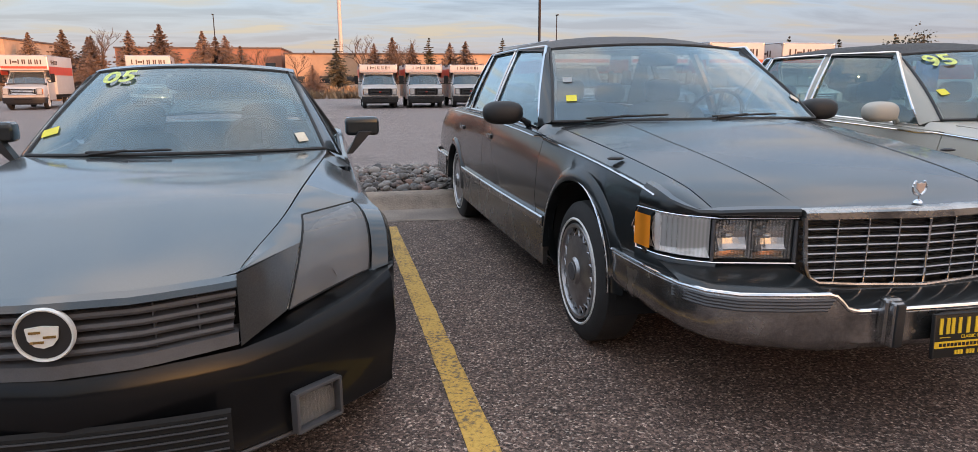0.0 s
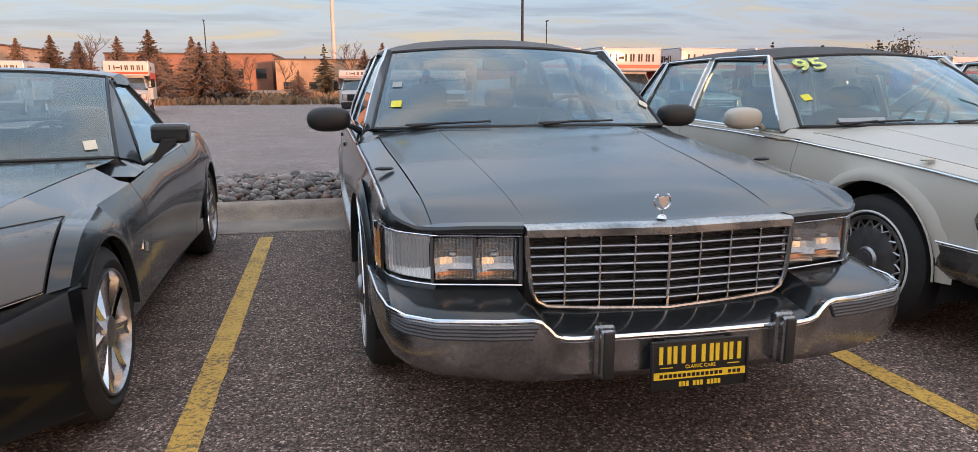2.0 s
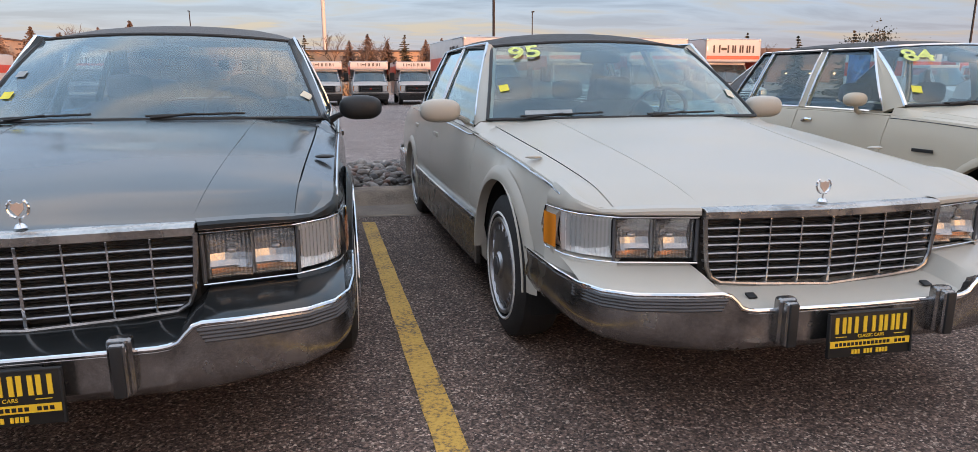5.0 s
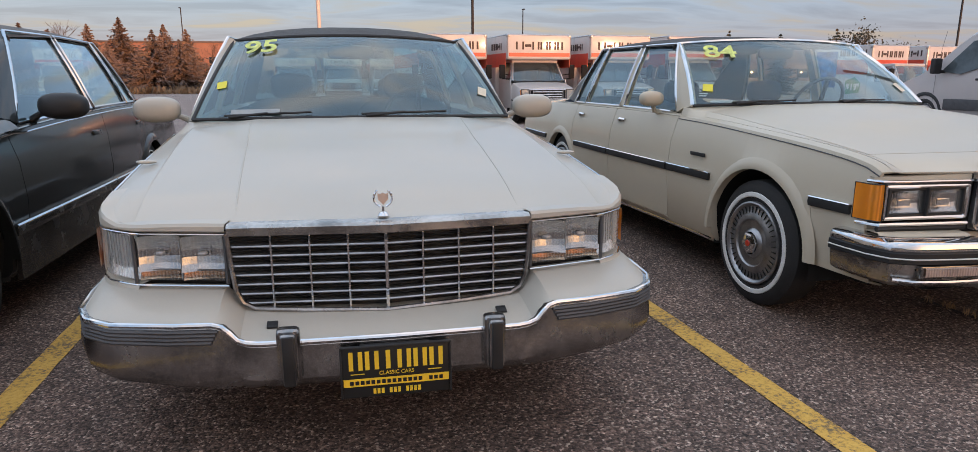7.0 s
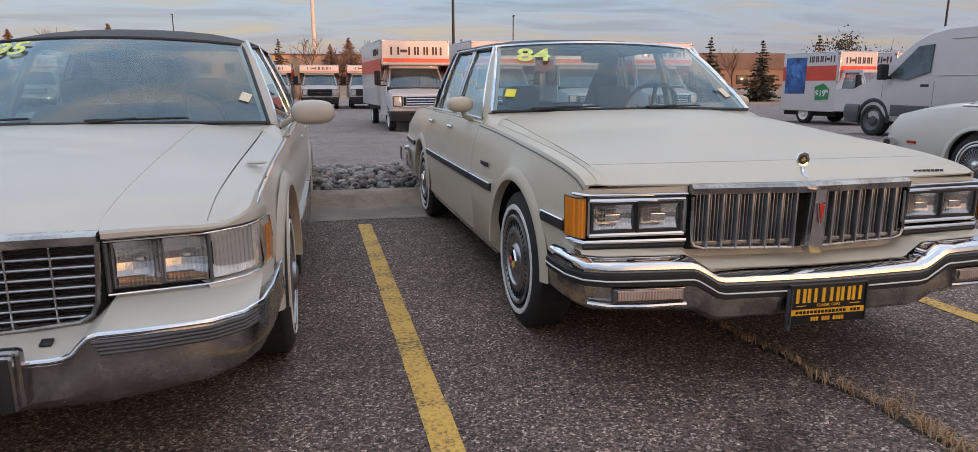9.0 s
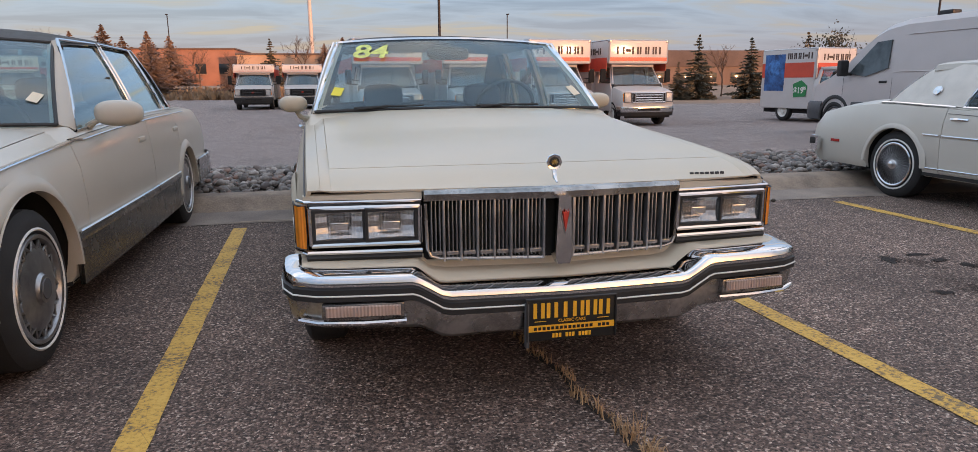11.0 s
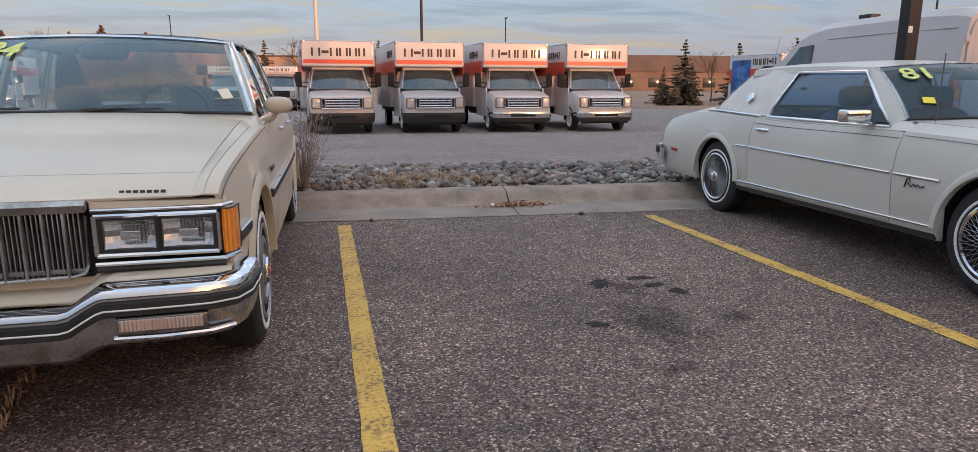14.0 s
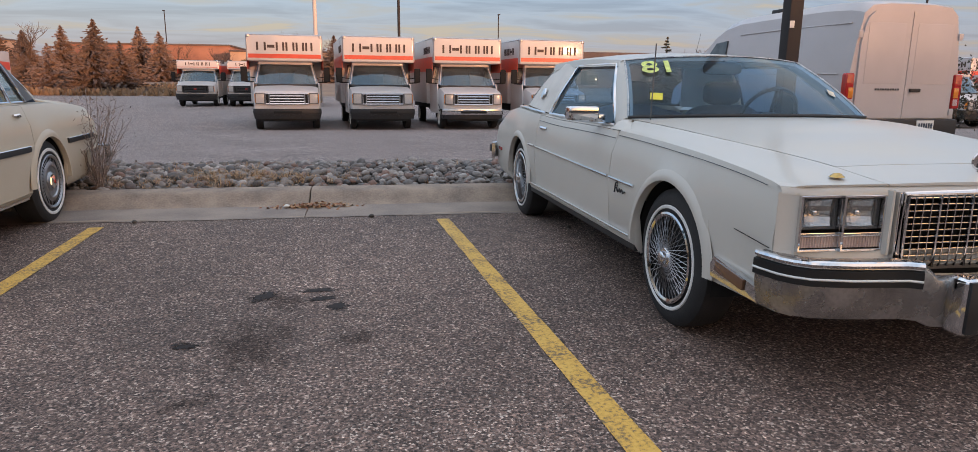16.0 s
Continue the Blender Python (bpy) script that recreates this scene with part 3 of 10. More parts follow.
def box(bm, c, s, bevel=0.0, rot=None, seg=2):
    m = Matrix.Translation(c) @ (rot.to_4x4() if rot is not None else Matrix.Identity(4)) @ Matrix.Diagonal((*s, 1))
    r = bmesh.ops.create_cube(bm, size=1, matrix=m)
    if bevel:
        vs = set(r["verts"])
        es = [e for e in bm.edges if e.verts[0] in vs and e.verts[1] in vs]
        bmesh.ops.bevel(bm, geom=es, offset=bevel, segments=seg, affect="EDGES", profile=0.6)


def grid(bm, rows, close=False):
    """Faces between rows of points."""
    vs = [[bm.verts.new(p) for p in r] for r in rows]
    n = len(vs[0])
    for a, b in zip(vs, vs[1:]):
        for j in range(n if close else n - 1):
            k = (j + 1) % n
            try:
                bm.faces.new((a[j], a[k], b[k], b[j]))
            except ValueError:
                pass
    return vs


def lathe(bm, prof, n=32, axis="x", origin=(0, 0, 0), a0=0.0, a1=2 * math.pi):
    """Turn (r, h) about an axis through origin."""
    full = abs(a1 - a0 - 2 * math.pi) < 1e-6
    o = Vector(origin)
    rows = []
    for i in range(n if full else n + 1):
        t = a0 + (a1 - a0) * i / n
        c, s = math.cos(t), math.sin(t)
        if axis == "x":
            rows.append([o + Vector((h, r * c, r * s)) for r, h in prof])
        elif axis == "y":
            rows.append([o + Vector((r * c, h, r * s)) for r, h in prof])
        else:
            rows.append([o + Vector((r * c, r * s, h)) for r, h in prof])
    if full:
        rows.append(rows[0])
    vs = []
    for i, r in enumerate(rows):
        vs.append(vs[0] if full and i == n else [bm.verts.new(p) for p in r])
    for a, b in zip(vs, vs[1:]):
        for j in range(len(prof) - 1):
            try:
                bm.faces.new((a[j], a[j + 1], b[j + 1], b[j]))
            except ValueError:
                pass


def tube(bm, pts, r, n=8, closed=False):
    """A round rod along points."""
    pts = [Vector(p) for p in pts]
    rows = []
    for i, p in enumerate(pts):
        a = pts[i - 1] if (i or closed) else pts[i]
        b = pts[(i + 1) % len(pts)] if (i + 1 < len(pts) or closed) else pts[i]
        d = (b - a).normalized()
        u = d.cross(Vector((0, 0, 1)))
        if u.length < 0.05:
            u = d.cross(Vector((1, 0, 0)))
        u.normalize()
        v = d.cross(u)
        rr = r[i] if isinstance(r, (list, tuple)) else r
        rows.append([p + (u * math.cos(2 * math.pi * k / n) + v * math.sin(2 * math.pi * k / n)) * rr for k in range(n)])
    if closed:
        rows.append(rows[0])
    vs = grid(bm, rows, close=True)
    if closed:
        bmesh.ops.remove_doubles(bm, verts=vs[0] + vs[-1], dist=1e-5)
    else:
        for e in (vs[0], vs[-1]):
            try:
                bm.faces.new(e)
            except ValueError:
                pass


def sweep(bm, path, prof, closed=True, caps=True):
    """Carry a profile of (outward, up) along a path of (x, y, z) in plan; outward is to the right of the way."""
    pts = [Vector(p) for p in path]
    rows = []
    for i, p in enumerate(pts):
        a, b = pts[max(i - 1, 0)], pts[min(i + 1, len(pts) - 1)]
        d = Vector((b.x - a.x, b.y - a.y, 0)).normalized()
        nrm = Vector((d.y, -d.x, 0))
        rows.append([p + nrm * o + Vector((0, 0, z)) for o, z in prof])
    vs = grid(bm, rows, close=closed)
    if closed and caps:
        for e in (vs[0], vs[-1]):
            try:
                bm.faces.new(e)
            except ValueError:
                pass


def both(half):
    """A path given from the middle outwards to +x, made whole from -x to +x."""
    return [(-x, y, z) for x, y, z in reversed(half)] + [p for p in half if p[0] > 1e-6]


def blob(bm, c, s, p=2.6, nu=20, nv=12, rot=None):
    """A rounded lump: a superellipsoid with half sizes s."""
    def sg(v, e):
        return math.copysign(abs(v) ** e, v)
    e = 2 / p
    rows = []
    for i in range(nv + 1):
        t = -math.pi / 2 + math.pi * i / nv
        row = []
        for k in range(nu):
            f = 2 * math.pi * k / nu
            q = Vector((s[0] * sg(math.cos(t), e) * sg(math.cos(f), e), s[1] * sg(math.cos(t), e) * sg(math.sin(f), e), s[2] * sg(math.sin(t), e)))
            row.append(Vector(c) + (rot @ q if rot is not None else q))
        rows.append(row)
    vs = grid(bm, rows, close=True)
    bmesh.ops.remove_doubles(bm, verts=vs[0] + vs[-1], dist=1e-4)


def slab(bm, pts, thick):
    """A flat outline of points given a thickness along its normal (inwards)."""
    pts = [Vector(p) for p in pts]
    nrm = Vector((0, 0, 0))
    for i in range(len(pts)):
        nrm += (pts[i] - pts[0]).cross(pts[(i + 1) % len(pts)] - pts[0])
    nrm.normalize()
    a = [bm.verts.new(p) for p in pts]
    b = [bm.verts.new(p - nrm * thick) for p in pts]
    bm.faces.new(a)
    bm.faces.new(b[::-1])
    for i in range(len(a)):
        k = (i + 1) % len(a)
        bm.faces.new((a[i], b[i], b[k], a[k]))


def ruled(bm, a, b, n=8, thick=0.02, mid=0.0):
    """A strip between two polylines of equal length, with thickness towards the car's middle plane."""
    rows = [[Vector(p) for p in a], [Vector(p) for p in b]]
    if mid:
        rows.insert(1, [(p + q) / 2 + Vector((math.copysign(mid, p.x), 0, mid * 0.3)) for p, q in zip(*rows)])
    vs = grid(bm, rows)
    back = [[p + Vector((-math.copysign(thick, p.x), 0, -thick * 0.3)) for p in r] for r in rows]
    vb = grid(bm, back)
    for i in range(len(vs) - 1):
        for e in (0, -1):
            bm.faces.new((vs[i][e], vs[i + 1][e], vb[i + 1][e], vb[i][e]))
    for r in (0, -1):
        for j in range(len(vs[0]) - 1):
            bm.faces.new((vs[r][j], vs[r][j + 1], vb[r][j + 1], vb[r][j]))


def lerp(a, b, t):
    return Vector(a) * (1 - t) + Vector(b) * t


def curve(pts):
    xs, ys = [p[0] for p in pts], [p[1] for p in pts]
    return lambda v: float(np.interp(v, xs, ys))


def smooth_curve(pts):
    """Cubic through points, with no overshoot."""
    xs, ys = np.array([p[0] for p in pts], float), np.array([p[1] for p in pts], float)
    d = np.diff(ys) / np.diff(xs)
    mm = np.zeros(len(xs))
    for i in range(1, len(xs) - 1):
        mm[i] = 0 if d[i - 1] * d[i] <= 0 else 2 * d[i - 1] * d[i] / (d[i - 1] + d[i])
    mm[0], mm[-1] = d[0], d[-1]

    def f(v):
        v = min(max(v, xs[0]), xs[-1])
        i = min(int(np.searchsorted(xs, v, side="right")) - 1, len(xs) - 2)
        h = xs[i + 1] - xs[i]
        t = (v - xs[i]) / h
        return float((2 * t**3 - 3 * t**2 + 1) * ys[i] + (t**3 - 2 * t**2 + t) * h * mm[i] + (-2 * t**3 + 3 * t**2) * ys[i + 1] + (t**3 - t**2) * h * mm[i + 1])
    return f


def text_bm(body, size, thick=0.0008, bold=0.0):
    """Letters of the built-in font as a mesh, centred, lying in x and z, facing -y."""
    cu = bpy.data.curves.new("letters", "FONT")
    cu.body, cu.size, cu.extrude, cu.align_x, cu.align_y, cu.offset = body, size, thick, "CENTER", "CENTER", bold
    ob = bpy.data.objects.new("letters", cu)
    scene.collection.objects.link(ob)
    me = bpy.data.meshes.new_from_object(ob.evaluated_get(bpy.context.evaluated_depsgraph_get()))
    bpy.data.objects.remove(ob)
    bpy.data.curves.remove(cu)
    bm = bmesh.new()
    bm.from_mesh(me)
    bpy.data.meshes.remove(me)
    bm.transform(Matrix.Rotation(radians(90), 4, "X"))
    return bm


def pieces_of(name, bm, mat, parent, label=""):
    """Each loose piece of the bmesh becomes a part of its own."""
    bm.verts.ensure_lookup_table()
    bm.verts.index_update()
    left = set(range(len(bm.verts)))
    out = []
    while left:
        todo, isle = [left.pop()], []
        while todo:
            i = todo.pop()
            isle.append(i)
            for e in bm.verts[i].link_edges:
                j = e.other_vert(bm.verts[i]).index
                if j in left:
                    left.remove(j)
                    todo.append(j)
        isle.sort()
        b2 = bmesh.new()
        vm2 = {i: b2.verts.new(bm.verts[i].co) for i in isle}
        for f in bm.faces:
            if f.verts[0].index in vm2:
                b2.faces.new([vm2[v.index] for v in f.verts])
        out.append(part(name, b2, mat, parent, label))
    bm.free()
    return out

# ---- ground: the near lot, kerb and gutter, stone bed, the far lot that dips and rises, dry meadow ----
gz = curve([(-400, 0), (6.9, 0.0), (9.2, 0.04), (14, 0.0), (24, -0.47), (32, -0.38), (42, -0.30), (60, -0.15), (75, 0.2), (110, 0.9), (400, 1.2), (3000, 1.2)])
bm = bmesh.new()
gx = [-2500, -400, -120, -60, -30, -15, -5, 5, 15, 25, 40, 70, 130, 400, 2500]
gy = [-1500, -300, -60, -20, 0, 5.9, 6.9, 9.2, 11, 14, 17, 20, 22, 24, 26, 28, 30, 32, 36, 42, 50, 60, 62, 75, 90, 110, 150, 250, 400, 3000]
vs = [[bm.verts.new((x, y, gz(y))) for x in gx] for y in gy]
for i in range(len(gy) - 1):
    for j in range(len(gx) - 1):
        f = bm.faces.new((vs[i][j], vs[i][j + 1], vs[i + 1][j + 1], vs[i + 1][j]))
        ym, xm = (gy[i] + gy[i + 1]) / 2, (gx[j] + gx[j + 1]) / 2
        f.material_index = 0 if ym < 6.5 else (2 if (ym > 61 and xm < 30) or ym > 75 or (xm > 30 and ym > 44) else 1)
me = bpy.data.meshes.new("ground")
bm.to_mesh(me)
bm.free()
for k in ("asphalt", "asphalt_far", "straw_far"):
    me.materials.append(M[k])
tagged(new("ground", me), "worn grey asphalt car park with dry meadow beyond", "ground", kind="structure")

# yellow bay lines, slightly askew to the kerb
STRIPES = [0.0, 2.79, 5.62, 8.47, 11.22]
SLOPE = [0.050, 0.058, 0.060, 0.064, 0.066]
for k, x in enumerate(STRIPES):
    bm = bmesh.new()
    rows = []
    for i in range(46):
        t = i / 45
        y = 5.70 - t * 6.0
        cx = x + SLOPE[k] * (5.70 - y)
        w = 0.055
        a, b = noise.noise((k * 9.1, y * 6, 0)) * 0.006, noise.noise((k * 9.1, y * 6, 7)) * 0.006
        rows.append([Vector((cx - w + a, y, 0.004)), Vector((cx, y, 0.0045)), Vector((cx + w + b, y, 0.004))])
    grid(bm, rows)
    tagged(part("parking_line", bm, "line", None), "worn yellow painted parking line on asphalt", "parking line", "yellow parking lines", "structure")

# gutter and kerb in cast lengths
kerb = tagged(new("kerb"), "weathered concrete kerb with gutter along the stone bed", "kerb", kind="structure")
KL = 3.05
for k in range(-12, 4):
    x0, x1 = 10.05 + k * KL - KL, 10.05 + k * KL
    bm = bmesh.new()
    prof = [(5.93, -0.05), (5.93, 0.006), (6.36, 0.018), (6.41, 0.035), (6.49, 0.085), (6.54, 0.122), (6.60, 0.138), (6.80, 0.142), (6.85, 0.132), (6.87, 0.10), (6.87, -0.05)]
    rows = []
    for i in range(13):
        x = x0 + 0.006 + (KL - 0.012) * i / 12
        rows.append([Vector((x, y + noise.noise((x * 0.9, y, 3)) * 0.008, z + noise.noise((x * 1.3, y * 3, 1)) * 0.004)) for y, z in prof])
    v = grid(bm, rows)
    bm.faces.new(v[0]); bm.faces.new(v[-1])
    part("kerb_stone", bm, "concrete", kerb)
    bm = bmesh.new()
    rows = []
    for i in range(13):
        x = x0 + 0.004 + (KL - 0.008) * i / 12
        rows.append([Vector((x, 5.90 + noise.noise((x * 2, 0, 0)) * 0.02, 0.004)), Vector((x, 6.1, 0.0145)), Vector((x, 6.37, 0.0235))])
    grid(bm, rows)
    part("gutter_slab", bm, "gutter", kerb)

# stone bed
bm = bmesh.new()
rows = []
for x in np.linspace(-40, 16.9, 61):
    rows.append([Vector((x, y, z + noise.noise((x, y, 2)) * 0.02)) for y, z in ((6.84, 0.05), (7.1, 0.10), (7.6, 0.13), (8.3, 0.13), (8.9, 0.10), (9.25, 0.03))])
grid(bm, rows)
bed = tagged(part("stone_bed", bm, "soil", None), "bed of rounded grey river stones behind the kerb", "stone bed", kind="structure")


def stone_shapes(n):
    out = []
    for k in range(n):
        b = bmesh.new()
        bmesh.ops.create_icosphere(b, subdivisions=2, radius=1)
        for v in b.verts:
            q = v.co * (1 + 0.28 * noise.noise(v.co * 1.1 + Vector((k * 3.7, 0, 0))) + 0.10 * noise.noise(v.co * 2.6 + Vector((0, k * 5.1, 0))))
            v.co = Vector((q.x, q.y * (0.75 + 0.05 * (k % 4)), q.z * 0.62))
        out.append(b)
    return out


rnd = random.Random(4)
shapes = stone_shapes(9)
smesh = []
for b in shapes:
    me = bpy.data.meshes.new("stone")
    b.to_mesh(me)
    me.materials.append(M["rock"])
    me.shade_smooth()
    smesh.append(me)


def bed_z(y):
    return float(np.interp(y, [6.84, 7.1, 7.6, 8.3, 8.9, 9.25], [0.06, 0.10, 0.13, 0.13, 0.10, 0.04]))


near, rest = 0, []
for k in range(13000):
    x, y = rnd.uniform(-13, 16.8), rnd.uniform(6.93, 9.22)
    r = rnd.uniform(0.024, 0.056) * (1.35 if rnd.random() < 0.12 else 1)
    m0 = Matrix.LocRotScale((x, y, bed_z(y) + r * rnd.uniform(0.05, 0.75)), Euler((rnd.uniform(-0.5, 0.5), rnd.uniform(-0.5, 0.5), rnd.uniform(0, 6.28))), (r * rnd.uniform(0.9, 1.3), r, r))
    if near < 300 and 8.6 < x < 11.0 and y < 7.45:
        shared("stone", smesh[k % 9], bed, m0)
        near += 1
    else:
        rest.append((k % 9, m0))
vt = [np.array([v.co[:] for v in b.verts]) for b in shapes]
ft = [np.array([[v.index for v in f.verts] for f in b.faces]) for b in shapes]
V, F, n0 = [], [], 0
for i, m0 in rest:
    mm = np.array(m0)
    V.append(vt[i] @ mm[:3, :3].T + mm[:3, 3])
    F.append(ft[i] + n0)
    n0 += len(vt[i])
me = bpy.data.meshes.new("stones")
me.from_pydata(np.vstack(V).tolist(), [], np.vstack(F).tolist())
me.materials.append(M["rock"])
me.shade_smooth()
so = new("stones", me)
so.parent = bed
tagged(so, "many rounded river stones", kind="stuff")
for b in shapes:
    b.free()


def straw_tuft(bm, x, y, z, n, h, spread, rn, lean=(0, 0)):
    for _ in range(n):
        a = rn.uniform(0, 6.28)
        l = h * rn.uniform(0.5, 1.15)
        d = Vector((math.cos(a) * spread * rn.uniform(0.2, 1) + lean[0], math.sin(a) * spread * rn.uniform(0.2, 1) + lean[1], 0))
        p0 = Vector((x + rn.uniform(-0.02, 0.02), y + rn.uniform(-0.02, 0.02), z))
        p1 = p0 + d * 0.4 + Vector((0, 0, l * 0.7))
        p2 = p0 + d + Vector((0, 0, l * rn.uniform(0.6, 1.0)))
        s = Vector((-d.y, d.x, 0))
        s = (s.normalized() if s.length > 1e-6 else Vector((1, 0, 0))) * 0.0022
        q = [bm.verts.new(v) for v in (p0 - s, p0 + s, p1 - s * 0.8, p1 + s * 0.8, p2)]
        bm.faces.new((q[0], q[1], q[3], q[2]))
        bm.faces.new((q[2], q[3], q[4]))


# dry grass in the stones, in the crack under the cream sedan, and the weed at the kerb
bm = bmesh.new()
for _ in range(190):
    x, y = rnd.gauss(9.3, 0.55), rnd.gauss(7.30, 0.20)
    straw_tuft(bm, x, y, bed_z(y) + 0.035, 8, 0.07, 0.17, rnd)
for _ in range(40):
    x, y = rnd.gauss(9.6, 0.9), rnd.uniform(7.0, 8.9)
    straw_tuft(bm, x, y, bed_z(y) + 0.03, 7, 0.08, 0.12, rnd)
tagged(part("dry_grass", bm, "straw", None), "flattened dry straw-coloured grass lying on the stones", "dry grass", kind="stuff")
bm = bmesh.new()
crack = [(7.30, 2.95), (7.33, 2.65), (7.40, 2.42), (7.39, 2.2), (7.45, 2.0), (7.46, 1.8), (7.52, 1.55), (7.50, 1.3), (7.55, 1.0)]
for (xa, ya), (xb, yb) in zip(crack, crack[1:]):
    for _ in range(11):
        t = rnd.random()
        straw_tuft(bm, xa + (xb - xa) * t + rnd.gauss(0, 0.008), ya + (yb - ya) * t, 0.002, 5, 0.045 if ya > 2.3 else 0.06, 0.055, rnd)
for _ in range(170):
    t = rnd.random() ** 0.7
    straw_tuft(bm, 7.47 + 0.08 * (1 - t) - 0.04 + rnd.gauss(0, 0.012 + 0.016 * t), 1.95 - 1.0 * t, 0.002, 5, 0.03 + 0.03 * t, 0.05 + 0.02 * t, rnd)
for _ in range(2):
    straw_tuft(bm, 7.47, 1.85, 0.0, 3, 0.16, 0.05, rnd)
tagged(part("crack_grass", bm, "straw", None), "dry straw grass growing in a pavement crack", "dry grass", kind="stuff")
bm = bmesh.new()
rows = [[Vector((x - 0.012 - 0.006 * (i % 2), y, 0.003)), Vector((x + 0.012 + 0.005 * (i % 3), y, 0.003))] for i, (x, y) in enumerate(crack)]
grid(bm, rows)
tagged(part("pavement_crack", bm, "stain", None), "dark jagged crack in the asphalt", "crack", kind="structure")

# dead weed standing at the kerb behind the cream sedan
weed = thing("dead_weed", pose(8.04, 7.00, 0.08), "leafless brown weed standing among the stones", "weed")
bm = bmesh.new()
for k in range(40):
    a, l = rnd.uniform(0, 6.28), rnd.uniform(0.35, 0.95)
    d = Vector((math.cos(a), math.sin(a), 0)) * rnd.uniform(0.06, 0.36)
    pts = [Vector((0, 0, 0)), d * 0.4 + Vector((0, 0, l * 0.5)), d + Vector((rnd.uniform(-0.05, 0.05), rnd.uniform(-0.05, 0.05), l))]
    tube(bm, pts, [0.0045, 0.003, 0.0016], 4)
    for _ in range(7):
        t = rnd.uniform(0.3, 1)
        p = lerp(pts[0], pts[2], t)
        q = p + Vector((rnd.uniform(-0.1, 0.1), rnd.uniform(-0.1, 0.1), rnd.uniform(0.02, 0.12)))
        tube(bm, [p, q], [0.003, 0.0015], 3)
part("stalk_tuft", bm, "twig", weed)
bm = bmesh.new()
for _ in range(420):
    a = rnd.uniform(0, 6.28)
    r = rnd.uniform(0.0, 0.38)
    c = Vector((r * math.cos(a), r * math.sin(a), rnd.uniform(0.05, 0.9)))
    e = Euler((rnd.uniform(0, 3), rnd.uniform(0, 3), rnd.uniform(0, 3))).to_matrix()
    bm.faces.new([bm.verts.new(c + e @ Vector(v)) for v in ((-0.012, 0, 0), (0, 0.006, 0), (0.014, 0, 0), (0, -0.006, 0))])
part("foliage", bm, "seed_head", weed)

# leaf litter in the gutter
bm = bmesh.new()
for _ in range(230):
    x, y = rnd.gauss(10.08, 0.19), 6.33 + abs(rnd.gauss(0, 0.05)) * -1 + rnd.uniform(-0.02, 0.05)
    c = Vector((x, y, 0.022 + rnd.uniform(0, 0.045) * max(0, 1 - abs(x - 10.15) / 0.4)))
    e = Euler((rnd.uniform(-0.7, 0.7), rnd.uniform(-0.7, 0.7), rnd.uniform(0, 6.28))).to_matrix()
    s0 = rnd.uniform(0.012, 0.030)
    bm.faces.new([bm.verts.new(c + e @ (Vector(v) * s0)) for v in ((-1, 0, 0), (-0.3, 0.5, 0.1), (0.6, 0.35, 0), (1, 0, 0.1), (0.5, -0.4, 0), (-0.4, -0.5, 0.12))])
tagged(part("leaf_litter", bm, "dead_leaf", None), "small heap of brown dead leaves in the gutter", "leaf litter", kind="stuff")
lit = thing("paper_scrap", pose(9.86, 6.28, 0.022, 0, 0, 30), "crumpled white paper scrap in the gutter", "litter")
bm = bmesh.new()
blob(bm, (0, 0, 0.018), (0.03, 0.022, 0.018), 1.6, 9, 6)
part("scrap", bm, "plate_white", lit)
for x, y, r in ((10.62, 5.86, 0.022), (8.70, 5.86, 0.02), (12.2, 5.2, 0.018)):
    bm = bmesh.new()
    blob(bm, (0, 0, 0), (r * 1.2, r, r * 0.8), 1.8, 9, 6)
    ob = part("clod", bm, "soil", None)
    ob.matrix_basis = pose(x, y, r * 0.55, 0, 0, x * 50)
    tagged(ob, "small dark clod of earth on the asphalt", "clod", "clods of earth")


